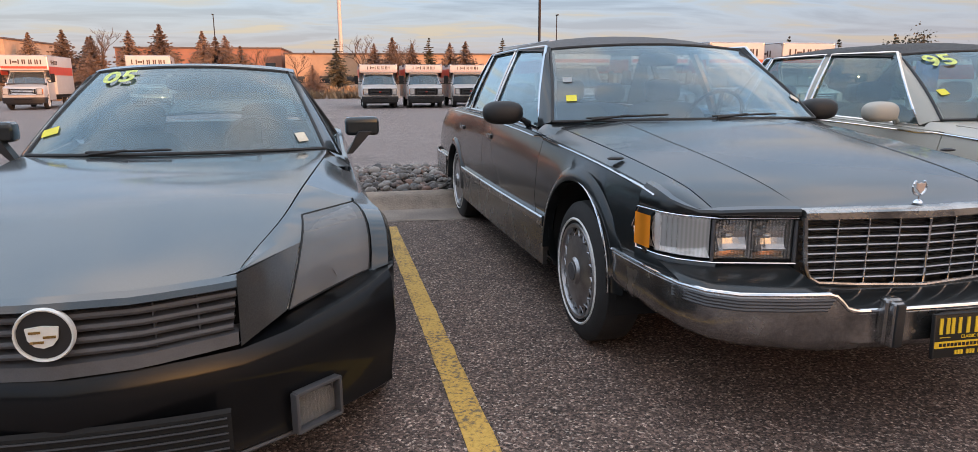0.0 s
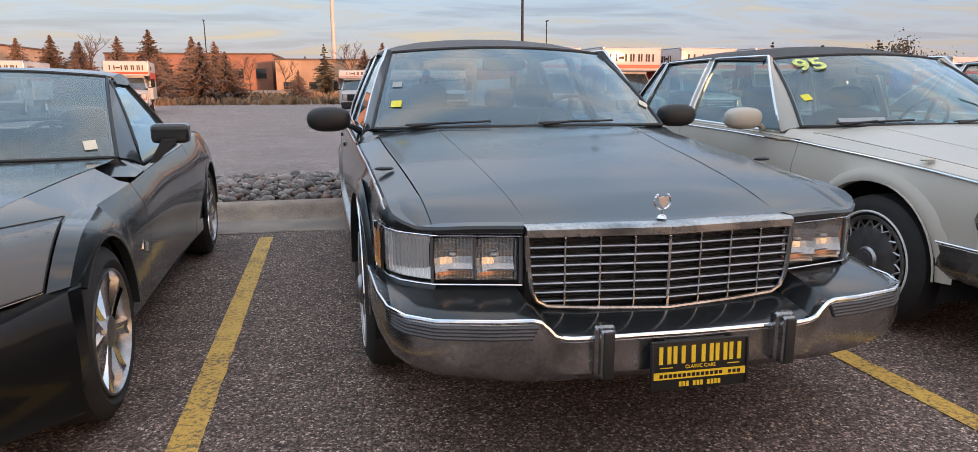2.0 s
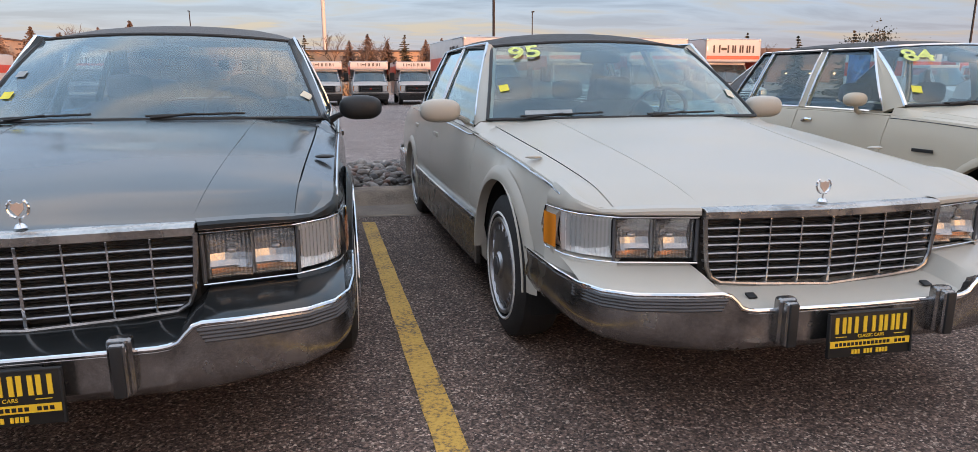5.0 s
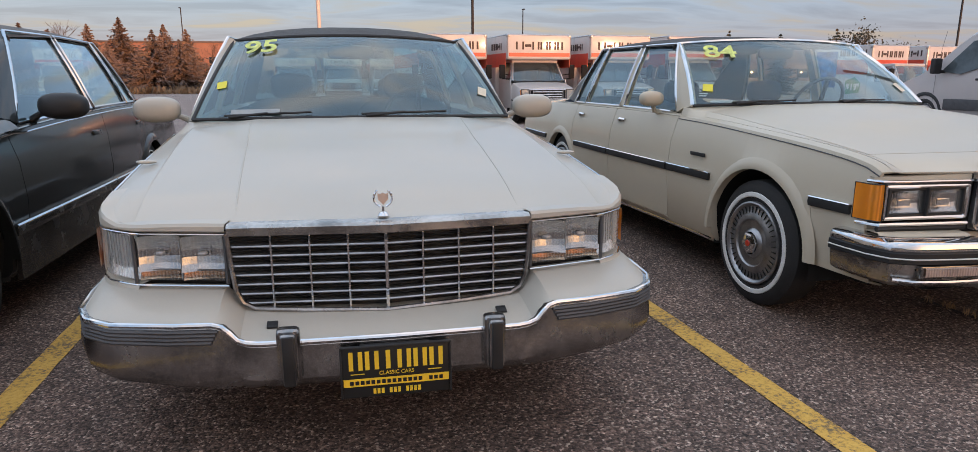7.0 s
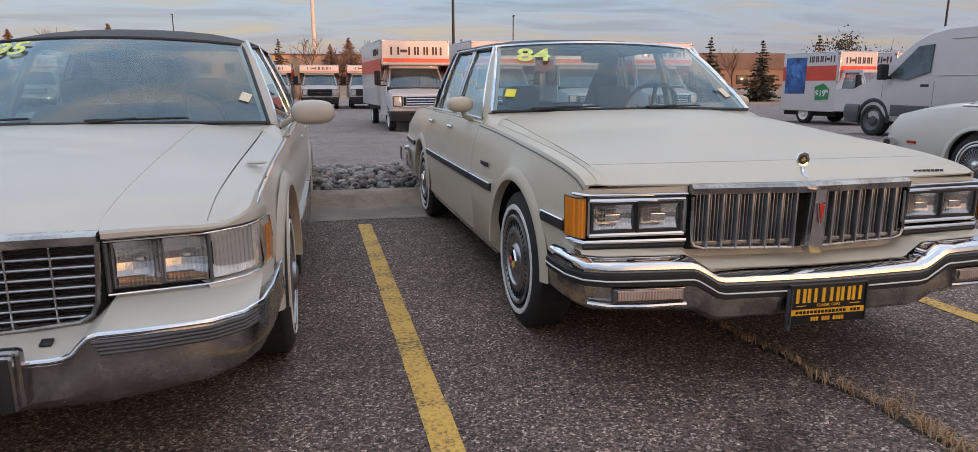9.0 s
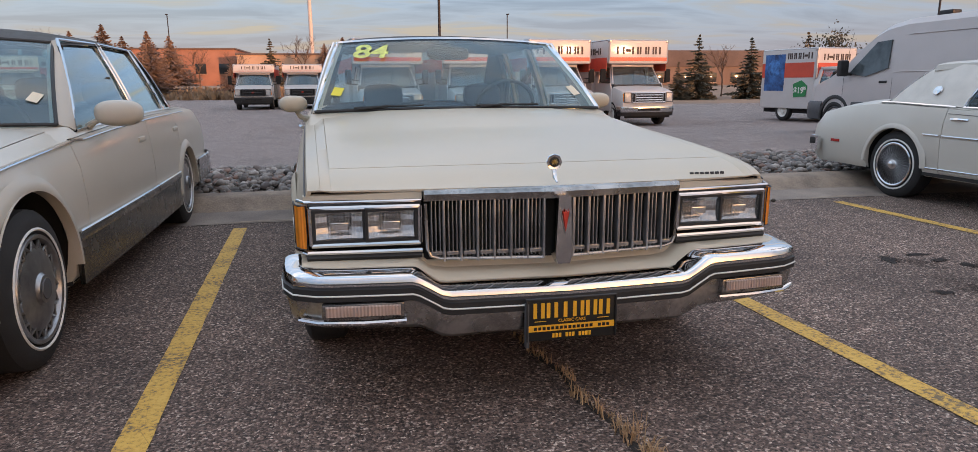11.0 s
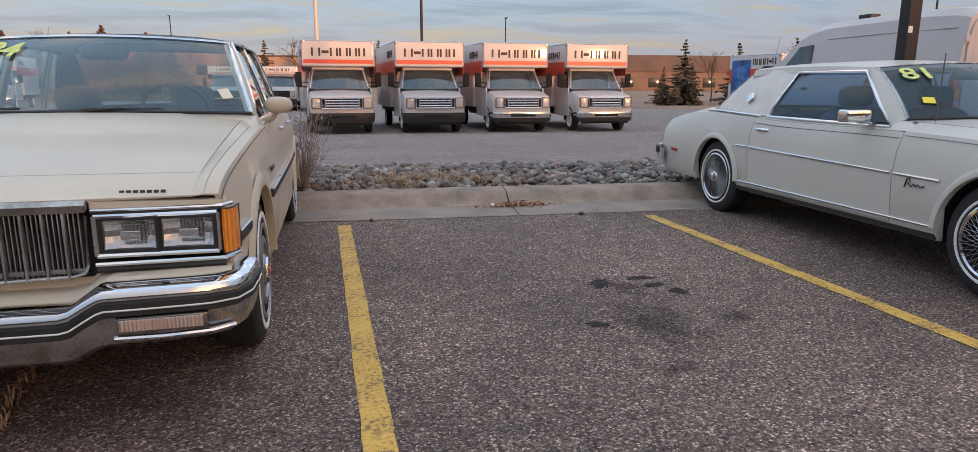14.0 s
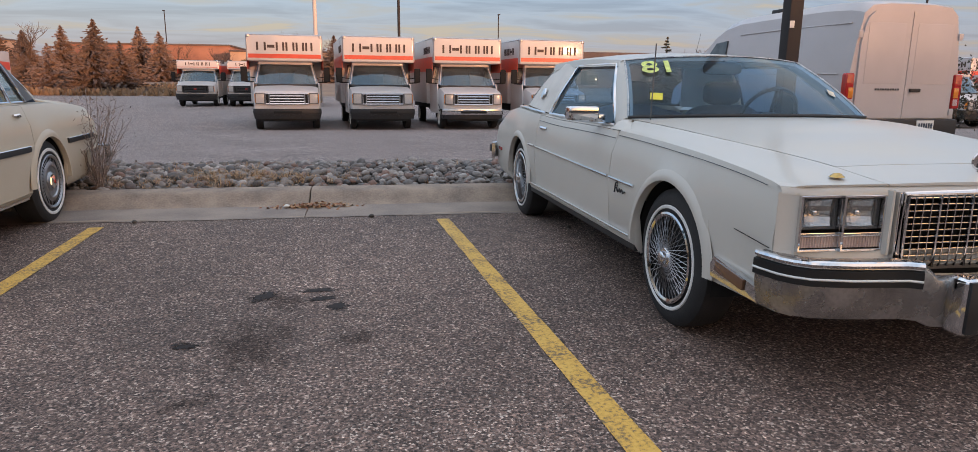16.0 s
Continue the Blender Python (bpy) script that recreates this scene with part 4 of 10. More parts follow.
# oil spots in the empty bay
def spot_mat(name, color, rough):
    m, n, l, p = mat_new(name)
    tcn = n.new("ShaderNodeTexCoord")
    ln = n.new("ShaderNodeVectorMath"); ln.operation = "LENGTH"
    l.new(tcn.outputs["Object"], ln.inputs[0])
    ns = n.new("ShaderNodeTexNoise"); ns.inputs["Scale"].default_value = 2.6; ns.inputs["Detail"].default_value = 7; ns.inputs["Roughness"].default_value = 0.62
    oi = n.new("ShaderNodeObjectInfo")
    ad0 = n.new("ShaderNodeVectorMath"); ad0.operation = "ADD"
    l.new(tcn.outputs["Object"], ad0.inputs[0]); l.new(oi.outputs["Location"], ad0.inputs[1])
    l.new(ad0.outputs[0], ns.inputs["Vector"])
    sm = n.new("ShaderNodeMath"); sm.operation = "MULTIPLY_ADD"; sm.inputs[1].default_value = 2.2
    l.new(ns.outputs["Fac"], sm.inputs[0]); l.new(ln.outputs["Value"], sm.inputs[2])
    mr = n.new("ShaderNodeMapRange"); mr.inputs["From Min"].default_value, mr.inputs["From Max"].default_value = (1.85, 1.15) if rough > 0.6 else (1.74, 1.52)
    mr.inputs["To Min"].default_value, mr.inputs["To Max"].default_value = 0.0, (0.44 if rough > 0.6 else 0.95)
    l.new(sm.outputs[0], mr.inputs["Value"])
    p.inputs["Base Color"].default_value = (*color, 1)
    p.inputs["Roughness"].default_value = rough
    p.inputs["Specular IOR Level"].default_value = 0.1
    l.new(mr.outputs[0], p.inputs["Alpha"])
    return m


M["spot_dark"] = spot_mat("oil_spot", (0.020, 0.014, 0.012), 0.55)
M["spot_soft"] = spot_mat("old_oil_spot", (0.050, 0.036, 0.031), 0.85)
for x, y, sx, sy, k in ((10.04, 3.70, 0.15, 0.09, 0), (10.33, 3.77, 0.16, 0.06, 0), (10.44, 3.48, 0.11, 0.09, 0), (10.36, 3.62, 0.14, 0.06, 0), (9.80, 3.02, 0.10, 0.06, 0), (10.16, 3.60, 0.24, 0.16, 1),
                        (10.10, 2.98, 0.52, 0.27, 1), (10.55, 3.0, 0.18, 0.12, 1), (9.95, 2.45, 0.16, 0.08, 1), (6.9, 1.75, 0.4, 0.25, 1)):
    bm = bmesh.new()
    bmesh.ops.create_circle(bm, cap_ends=True, segments=20, radius=1.0)
    ob = part("oil_spot", bm, "spot_soft" if k else "spot_dark", None)
    ob.matrix_basis = Matrix.LocRotScale((x, y, 0.003 + 0.0004 * k), Euler((0, 0, x * 7)), (sx, sy, 1))
    tagged(ob, "dark oil stain soaked into the asphalt" if not k else "faded brown oil stain on the asphalt", "oil stain", "oil stains", "structure")

# ---- cars: what they have in common. Local axes: x to the car's own left, y rearwards from the front bumper, z up ----
def inset_rows(rows, g):
    n, k = len(rows), len(rows[0])
    out = [[Vector(p) for p in r] for r in rows]
    for i in range(n):
        for j in range(k):
            d = Vector((0, 0, 0))
            if i == 0:
                d += (Vector(rows[1][j]) - Vector(rows[0][j])).normalized() * g
            if i == n - 1:
                d += (Vector(rows[-2][j]) - Vector(rows[-1][j])).normalized() * g
            if j == 0:
                d += (Vector(rows[i][1]) - Vector(rows[i][0])).normalized() * g
            if j == k - 1:
                d += (Vector(rows[i][-2]) - Vector(rows[i][-1])).normalized() * g
            out[i][j] = out[i][j] + d
    return out


def panel(bm, rows, gap=0.0025, flange=0.014):
    """A body panel: a curved sheet, its edges drawn in for the shut line and turned inwards."""
    if gap:
        rows = inset_rows(rows, gap)
    vs = grid(bm, rows)
    n, k = len(vs), len(vs[0])
    ring = [vs[0][j] for j in range(k)] + [vs[i][-1] for i in range(1, n)] + [vs[-1][j] for j in range(k - 2, -1, -1)] + [vs[i][0] for i in range(n - 2, 0, -1)]
    low = []
    for v in ring:
        d = Vector((-v.co.x * 0.8, 0, 0.5 - v.co.z))
        low.append(bm.verts.new(v.co + d.normalized() * flange))
    for i in range(len(ring)):
        j = (i + 1) % len(ring)
        try:
            bm.faces.new((ring[i], ring[j], low[j], low[i]))
        except ValueError:
            pass


def shell_points(S):
    """Sections of one side of the body: for each station a list of points from the sill up and in to the middle."""
    W, WS, ZS, ZC, HE, Yf = S["W"], S["WS"], S["ZS"], S["ZC"], S["HE"], S["Yf"]
    zb0, zm, cut, bow = S["zb"], S["zm"], S["cut"], S["bow"]
    c7, c8, c9 = S["crown"]
    ys = set(float(v) for v in np.arange(cut + 0.1, S["L"] - 0.02, 0.13))
    keep = {S["cowl"], S["cowl"] + 0.004, S["deck"], S["deck"] + 0.004, S["L"] - 0.1, *S["doors"]}
    for yc, zc, r in S["arch"]:
        for k in range(0, 17):
            ys.add(yc - r * math.cos(math.pi * k / 16))
        keep |= {yc - r - 0.002, yc + r + 0.002}
    allys = sorted(keep | {y for y in ys if y > cut and y < S["L"] - 0.1 and all(abs(y - k) > 0.012 or (abs(y - k) > 0.0015 and any(abs(abs(y - a[0]) - a[2]) < 0.001 for a in S["arch"])) for k in keep)})
    st = [("n", u) for u in (0, 0.03, 0.1, 0.2, 0.35, 0.5, 0.68, 0.85, 1.0)] + [("y", y) for y in allys if y > cut + 0.004]

    yf = S["arch"][0][0]

    def low(y):
        z = zb0 + S.get("rise", 0.14) * min(1.0, max(0.0, (yf - S["arch"][0][2] * 0.9 - y) / 0.02)) if y < yf else zb0
        for yc, zc, r in S["arch"]:
            if abs(y - yc) < r:
                z = max(z, zc + math.sqrt(max(0, r * r - (y - yc) ** 2)))
        return z

    def section(y, cabin):
        w, ws, zs, zc, he = W(y), WS(y), ZS(y), ZC(y), HE(y)
        b = low(y)
        z1 = max(zb0 + 0.06, b + 0.012)
        z2 = max(zm, b + 0.03)
        z3 = max(zm + 0.55 * (zs - zm), b + 0.05)
        tuck = S["tuck"] * max(0.0, 1 - (b - zb0) / 0.3) + (0.03 if y < yf - S["arch"][0][2] else 0)
        p = [(w - tuck, b), (w - tuck * 0.35, z1), (w, z2), (w - 0.25 * (w - ws), z3), (ws + 0.18 * (w - ws), zs - 0.03), (ws, zs - 0.006), (ws - 0.045, zs + 0.006)]
        if cabin:
            p += [(ws - 0.07, zs - 0.01), (ws - 0.10, 0.50), (0.4, 0.36), (0.0, 0.36)]
        else:
            p += [(he, zs + c7 * (zc - zs)), (he * 0.62, zs + c8 * (zc - zs)), (he * 0.3, zs + c9 * (zc - zs)), (0.0, zc)]
        return p

    P, yn = [], []
    for kind, v in st:
        if kind == "n":
            row = []
            for j in range(11):
                y = v * cut
                for _ in range(6):
                    x, z = section(max(y, 0.02), False)[j]
                    y = Yf(x) + v * (cut - Yf(x))
                    z = section(max(y, 0.02), False)[j][1] if j > 4 else z
                row.append(Vector((x, y, z)))
            P.append(row)
            yn.append(v * cut)
        else:
            cabin = S["cowl"] + 0.002 < v < S["deck"] + 0.002
            row = []
            for x, z in section(v, cabin):
                f = 0 if cabin else max(0.0, 1 - (v and max(0, S["cowl"] - v) / 0.7)) if v <= S["cowl"] + 0.002 else 0
                row.append(Vector((x, v - bow * f * max(0.0, 1 - (x / S["bowx"]) ** 2), z)))
            P.append(row)
            yn.append(v)
    return P, yn


def car_shell(root, S, paint):
    P, yn = shell_points(S)
    n = len(P)

    def idx(y):
        return min(range(n), key=lambda i: abs(yn[i] - y))

    def rows(i0, i1, j0, j1, s):
        return [[Vector((s * p.x, p.y, p.z)) for p in P[i][j0:j1 + 1]] for i in range(i0, i1 + 1)]

    def across(i0, i1, j0):
        return [[Vector((-p.x, p.y, p.z)) for p in P[i][j0:]] + [Vector(p) for p in reversed(P[i][j0:-1])] for i in range(i0, i1 + 1)]

    ic, idk = idx(S["cowl"]), idx(S["deck"] + 0.004)
    dd = [idx(y) for y in S["doors"]]
    bm = bmesh.new()
    for s in (-1, 1):
        panel(bm, rows(0, dd[0], 0, 7 if dd[0] <= ic else 6, s))
        panel(bm, rows(dd[-1], n - 1, 0, 6, s))
        panel(bm, rows(dd[0], dd[-1], 0, 1, s), gap=0.001)
        panel(bm, rows(ic, idk, 5, 7, s), gap=0)
        if dd[0] > ic:
            panel(bm, rows(0, ic, 6, 7, s), gap=0)
    # rear face
    r = P[-1]
    ring = [Vector((-p.x, p.y, p.z)) for p in r] + [Vector(p) for p in reversed(r[:-1])]
    back = [Vector((p.x * 0.97, p.y + 0.07, 0.42 + (p.z - 0.42) * 0.86)) for p in ring]
    vs = grid(bm, [ring, back])
    bm.faces.new(vs[-1])
    panel(bm, across(idk, n - 1, 6), gap=0.0)
    part("body", bm, paint, root)
    bm = bmesh.new()
    i0 = 0 if not S.get("hood0") else idx(S["hood0"])
    panel(bm, across(i0, ic, 7), gap=0.004, flange=0.03)
    part("hood", bm, paint, root)
    if i0:
        bm = bmesh.new()
        panel(bm, across(0, i0, 7), gap=0.0015)
        part("header_panel", bm, paint, root)
    for s in (-1, 1):
        for a, b in zip(dd, dd[1:]):
            bm = bmesh.new()
            panel(bm, rows(a, b, 1, 5, s), gap=0.0035)
            part("door", bm, paint, root)
    bm = bmesh.new()
    grid(bm, across(ic, idk, 7))
    part("cabin_tub", bm, S["trim"], root)
    # underbody and wheel wells
    bm = bmesh.new()
    hw = S["W"](2.0)
    box(bm, (0, S["L"] / 2 + 0.05, 0.31), (2 * hw - 0.62, S["L"] - 0.9, 0.2), 0.05)
    # nose block, added to deepen the shade below the bumper
    box(bm, (0, 0.46, 0.305), (1.10, 0.36, 0.11), 0.04)
    y0, y1 = S["arch"][0][0] + S["arch"][0][2] + 0.03, S["arch"][1][0] - S["arch"][1][2] - 0.03
    box(bm, (0, (y0 + y1) / 2, S["zb"] + 0.08), (2 * hw - 0.1, y1 - y0, 0.14), 0.03)
    part("underbody", bm, "dark", root)
    for yc, zc, rr in S["arch"]:
        for s in (-1, 1):
            bm = bmesh.new()
            lathe(bm, [(rr + 0.012, s * (hw - 0.05)), (rr + 0.012, s * (hw - 0.36)), (0.0, s * (hw - 0.36))], 20, "x", (0, yc, zc), -0.25, math.pi + 0.25)
            part("wheel_well", bm, "dark", root)
            # lip round the arch
            bm = bmesh.new()
            path, pr = [], S.get("lip", (0.035, 0.012))
            for k in range(25):
                t = math.pi * k / 24
                yy, zz = yc - math.cos(t) * (rr), zc + math.sin(t) * rr
                xx = S["W"](yy)
                o = Vector((0, -math.cos(t), math.sin(t)))
                b = Vector((s * xx, yy, zz))
                e = Vector((s, 0, 0))
                path.append([b + e * -0.03 - o * 0.004, b + e * (pr[1] - 0.002) - o * 0.004, b + e * pr[1] + o * 0.006, b + e * (pr[1] * 0.6) + o * pr[0] * 0.7, b + e * -0.008 + o * pr[0] * 1.25])
            grid(bm, path)
            part("wheel_arch", bm, paint, root)
    return P, yn


def glass_part(name, bm, mat, root, label=""):
    ob = part(name, bm, mat, root, label)
    ob.visible_shadow = False
    return ob


def greenhouse(root, S, G, paint, roof_mat, pillar_c):
    """Windscreen, side glass, pillars, roof and rear window over the shell S."""
    b0, b1, t0, t1 = [Vector(v) for v in G["ws"]]
    r0, r1, q0, q1 = [Vector(v) for v in G["rw"]]          # rear window: top middle, top corner, base middle, base corner
    zr, xr = G["zr"], G["xr"]

    def edge(a0, a1, x, k=2.0):
        f = min(1.3, abs(x) / a1.x) ** k
        return Vector((x, a0.y + (a1.y - a0.y) * f, a0.z + (a1.z - a0.z) * f))

    def screen(u, v, a0=b0, a1=b1, c0=t0, c1=t1):
        p, q = edge(a0, a1, u * a1.x), edge(c0, c1, u * c1.x)
        w = lerp(p, q, v)
        return w + Vector((0, -0.02 if c0.y > a0.y else 0.02, 0.012)) * (4 * v * (1 - v))

    def pane(a0, a1, c0, c1, name, mat):
        bm = bmesh.new()
        grid(bm, [[screen(u, v, a0, a1, c0, c1) for u in np.linspace(-1, 1, 17)] for v in np.linspace(0, 1, 7)])
        ob = glass_part(name, bm, mat, root)
        bm = bmesh.new()
        base = [screen(u, 0, a0, a1, c0, c1) for u in np.linspace(-1, 1, 17)]
        tube(bm, base, 0.010, 6)
        part("window_seal", bm, "black_plastic", root)
        bm = bmesh.new()
        loop = base[-1:] + [screen(1, v, a0, a1, c0, c1) for v in np.linspace(0.15, 0.85, 6)] + \
               [screen(u, 1, a0, a1, c0, c1) for u in np.linspace(1, -1, 17)] + [screen(-1, v, a0, a1, c0, c1) for v in np.linspace(0.85, 0.15, 6)] + base[:1]
        tube(bm, loop, G.get("frame", 0.012), 6)
        part("window_frame", bm, G.get("frame_mat", "chrome"), root)
        return ob

    pane(b0, b1, t0, t1, "windshield", G["glass"])
    bm = bmesh.new()
    cowl = [[screen(u, 0) + Vector((0, dy, dz)) for dy, dz in ((0.05, -0.012), (-0.01, -0.014), (-0.08, -0.034), (-0.20, -0.075))] for u in np.linspace(-1.03, 1.03, 19)]
    skirt = [[Vector((q * (S["WS"](p.y) - 0.006), p.y, S["ZS"](p.y) - 0.004)) for p in (cowl[0] if q < 0 else cowl[-1])] for q in (-1, 1)]
    grid(bm, skirt[:1] + cowl + skirt[1:])
    part("cowl_panel", bm, paint, root)
    pane(q0, q1, r0, r1, "rear_window", G.get("side_glass", "glass"))

    def SP(y, z, s, push=0.0):
        zb = S["ZS"](y)
        xb = S["WS"](y) - 0.035
        f = (z - zb) / (zr(y) - zb)
        return Vector((s * (xb + (xr - xb) * f + push + 0.012 * 4 * max(0, f) * max(0, 1 - f)), y, z))

    zt = lambda y: zr(y)
    for s in (-1, 1):
        prev = None
        for k, ((yb0, yt0), (yb1, yt1)) in enumerate(G["panes"]):
            zb = lambda y: S["ZS"](y) + 0.012
            c = [SP(yb0, zb(yb0), s, -0.008), SP(yb1, zb(yb1), s, -0.008), SP(yt1, zt(yt1), s, -0.008), SP(yt0, zt(yt0), s, -0.008)]
            bm = bmesh.new()
            grid(bm, [[lerp(lerp(c[0], c[1], u), lerp(c[3], c[2], u), v) + Vector((s * 0.012 * 4 * v * (1 - v), 0, 0)) for u in np.linspace(0, 1, 5)] for v in np.linspace(0, 1, 5)])
            glass_part("side_window", bm, G.get("side_glass", "glass"), root)
            bm = bmesh.new()
            loop = []
            for a, b in zip(c, c[1:] + c[:1]):
                for t in np.linspace(0, 1, 6)[:-1]:
                    q = lerp(a, b, t)
                    loop.append(q + Vector((s * (0.012 + 0.012 * 4 * max(0, (q.z - c[0].z) / (c[2].z - c[0].z)) * max(0, 1 - (q.z - c[0].z) / (c[2].z - c[0].z))), 0, 0)))
            tube(bm, loop, G.get("side_frame", 0.009), 6, True)
            part("window_frame", bm, G.get("side_frame_mat", "chrome"), root)
            line0 = [SP(yb0 + (yt0 - yb0) * f, zb(yb0) + (zt(yt0) - zb(yb0)) * f, s, 0.004) for f in np.linspace(0, 1, 7)]
            line1 = [SP(yb1 + (yt1 - yb1) * f, zb(yb1) + (zt(yt1) - zb(yb1)) * f, s, 0.004) for f in np.linspace(0, 1, 7)]
            if k == 0:
                a = [screen(s * 1.0, f) for f in np.linspace(0, 1, 7)]
                for i, f in enumerate(np.linspace(0, 1, 7)):
                    a[i].y += 0.004
                bm = bmesh.new()
                ruled(bm, a, line0, thick=0.03, mid=0.012)
                part("windshield_pillar", bm, G.get("a_mat", paint), root)
            elif prev is not None:
                bm = bmesh.new()
                ruled(bm, prev, line0, thick=0.03)
                part("door_pillar", bm, G.get("b_mat", paint), root)
            prev = line1
        a = [screen(s * 1.0, f, q0, q1, r0, r1) for f in np.linspace(0, 1, 7)]
        bm = bmesh.new()
        ruled(bm, prev, a, thick=0.03, mid=G.get("c_bulge", 0.012))
        part("rear_pillar", bm, pillar_c, root)
    # roof
    cz = smooth_curve([(0, t0.z), (0.35, G["top"]), (0.7, G["top"]), (1, r0.z)])
    xs = [-1.02, -1.0, -0.95, -0.85, -0.65, -0.4, -0.15, 0.15, 0.4, 0.65, 0.85, 0.95, 1.0, 1.02]
    rws = []
    for v in np.linspace(0, 1, 17):
        row = []
        for u in xs:
            x = u * xr
            a = edge(t0, t1, min(abs(x), t1.x * 1.05))
            b = edge(r0, r1, min(abs(x), r1.x * 1.05))
            y = a.y + (b.y - a.y) * v
            ez = (1 - v) * t1.z + v * r1.z + 4 * v * (1 - v) * G.get("rail_rise", 0.02)
            c = cz(v)
            au = abs(u)
            z = c - (c - ez) * (0.55 * au ** 2 + 0.45 * au ** 6)
            if au > 1.0:
                z = min(z, zr(y)) - 0.012
            row.append(Vector((x + math.copysign(0.006 if au > 1 else 0, u), y, z)))
        rws.append(row)
    bm = bmesh.new()
    grid(bm, rws)
    low = [[p + Vector((0, 0, -0.03)) for p in r] for r in rws]
    for k in (0, -1):
        grid(bm, [rws[k], low[k]])
    part("roof", bm, roof_mat, root)
    bm = bmesh.new()
    grid(bm, [[p + Vector((0, 0, -0.035)) for p in r[1:-1]] for r in rws])
    part("headliner", bm, S["trim"], root)
    return screen


def on_screen(screen, u, v, lift=0.006):
    """Pose of a flat thing lying on the windscreen at (u, v)."""
    p = screen(u, v)
    rx = (screen(u + 0.05, v) - screen(u - 0.05, v)).normalized()
    up = (screen(u, v + 0.05) - screen(u, v - 0.05)).normalized()
    nn = rx.cross(up).normalized()
    if nn.y > 0:
        nn = -nn
    m = Matrix((rx, -nn, up)).transposed().to_4x4()
    m.translation = p + nn * lift
    return m


def screen_marks(root, screen, digits, spots):
    """Painted year and stickers on the windscreen."""
    u, v, size, tilt = spots["year"]
    bm = text_bm(digits, size * 1.22, 0.0006, size * 0.026)
    bm.transform(on_screen(screen, u, v - 0.03, 0.012) @ Matrix.Rotation(radians(tilt), 4, "Y"))
    part("year_mark", bm, "marker", root, "hand-painted yellow year " + digits)
    for key, mt, lab in (("yellow", "sticker", "yellow sticker"), ("card", "card", "cream paper tag"), ("card2", "notice", "faded paper notice")):
        if key in spots:
            u, v, sx, sz, tilt = spots[key]
            bm = bmesh.new()
            box(bm, (0, 0, 0), (sx, 0.0012, sz))
            bm.transform(on_screen(screen, u, v) @ Matrix.Rotation(radians(tilt), 4, "Y"))
            part("sticker", bm, mt, root, lab)


def wipers(root, screen, spans):
    for u0, v0, u1, v1 in spans:
        bm = bmesh.new()
        v0, v1 = v0 * 0.3 + 0.012, v1 * 0.3 + 0.02
        pts = [screen(u0 + (u1 - u0) * t, v0 + (v1 - v0) * t) + Vector((0, -0.012, 0.008)) for t in np.linspace(0, 1, 6)]
        tube(bm, pts, 0.006, 6)
        um = (u0 + u1) / 2
        tube(bm, [screen(um, (v0 + v1) / 2) + Vector((0, -0.016, 0.012)), screen(u0 + (um - u0) * 0.1, v0) + Vector((0, -0.026, 0.0))], 0.007, 6)
        part("wiper", bm, "black_plastic", root)


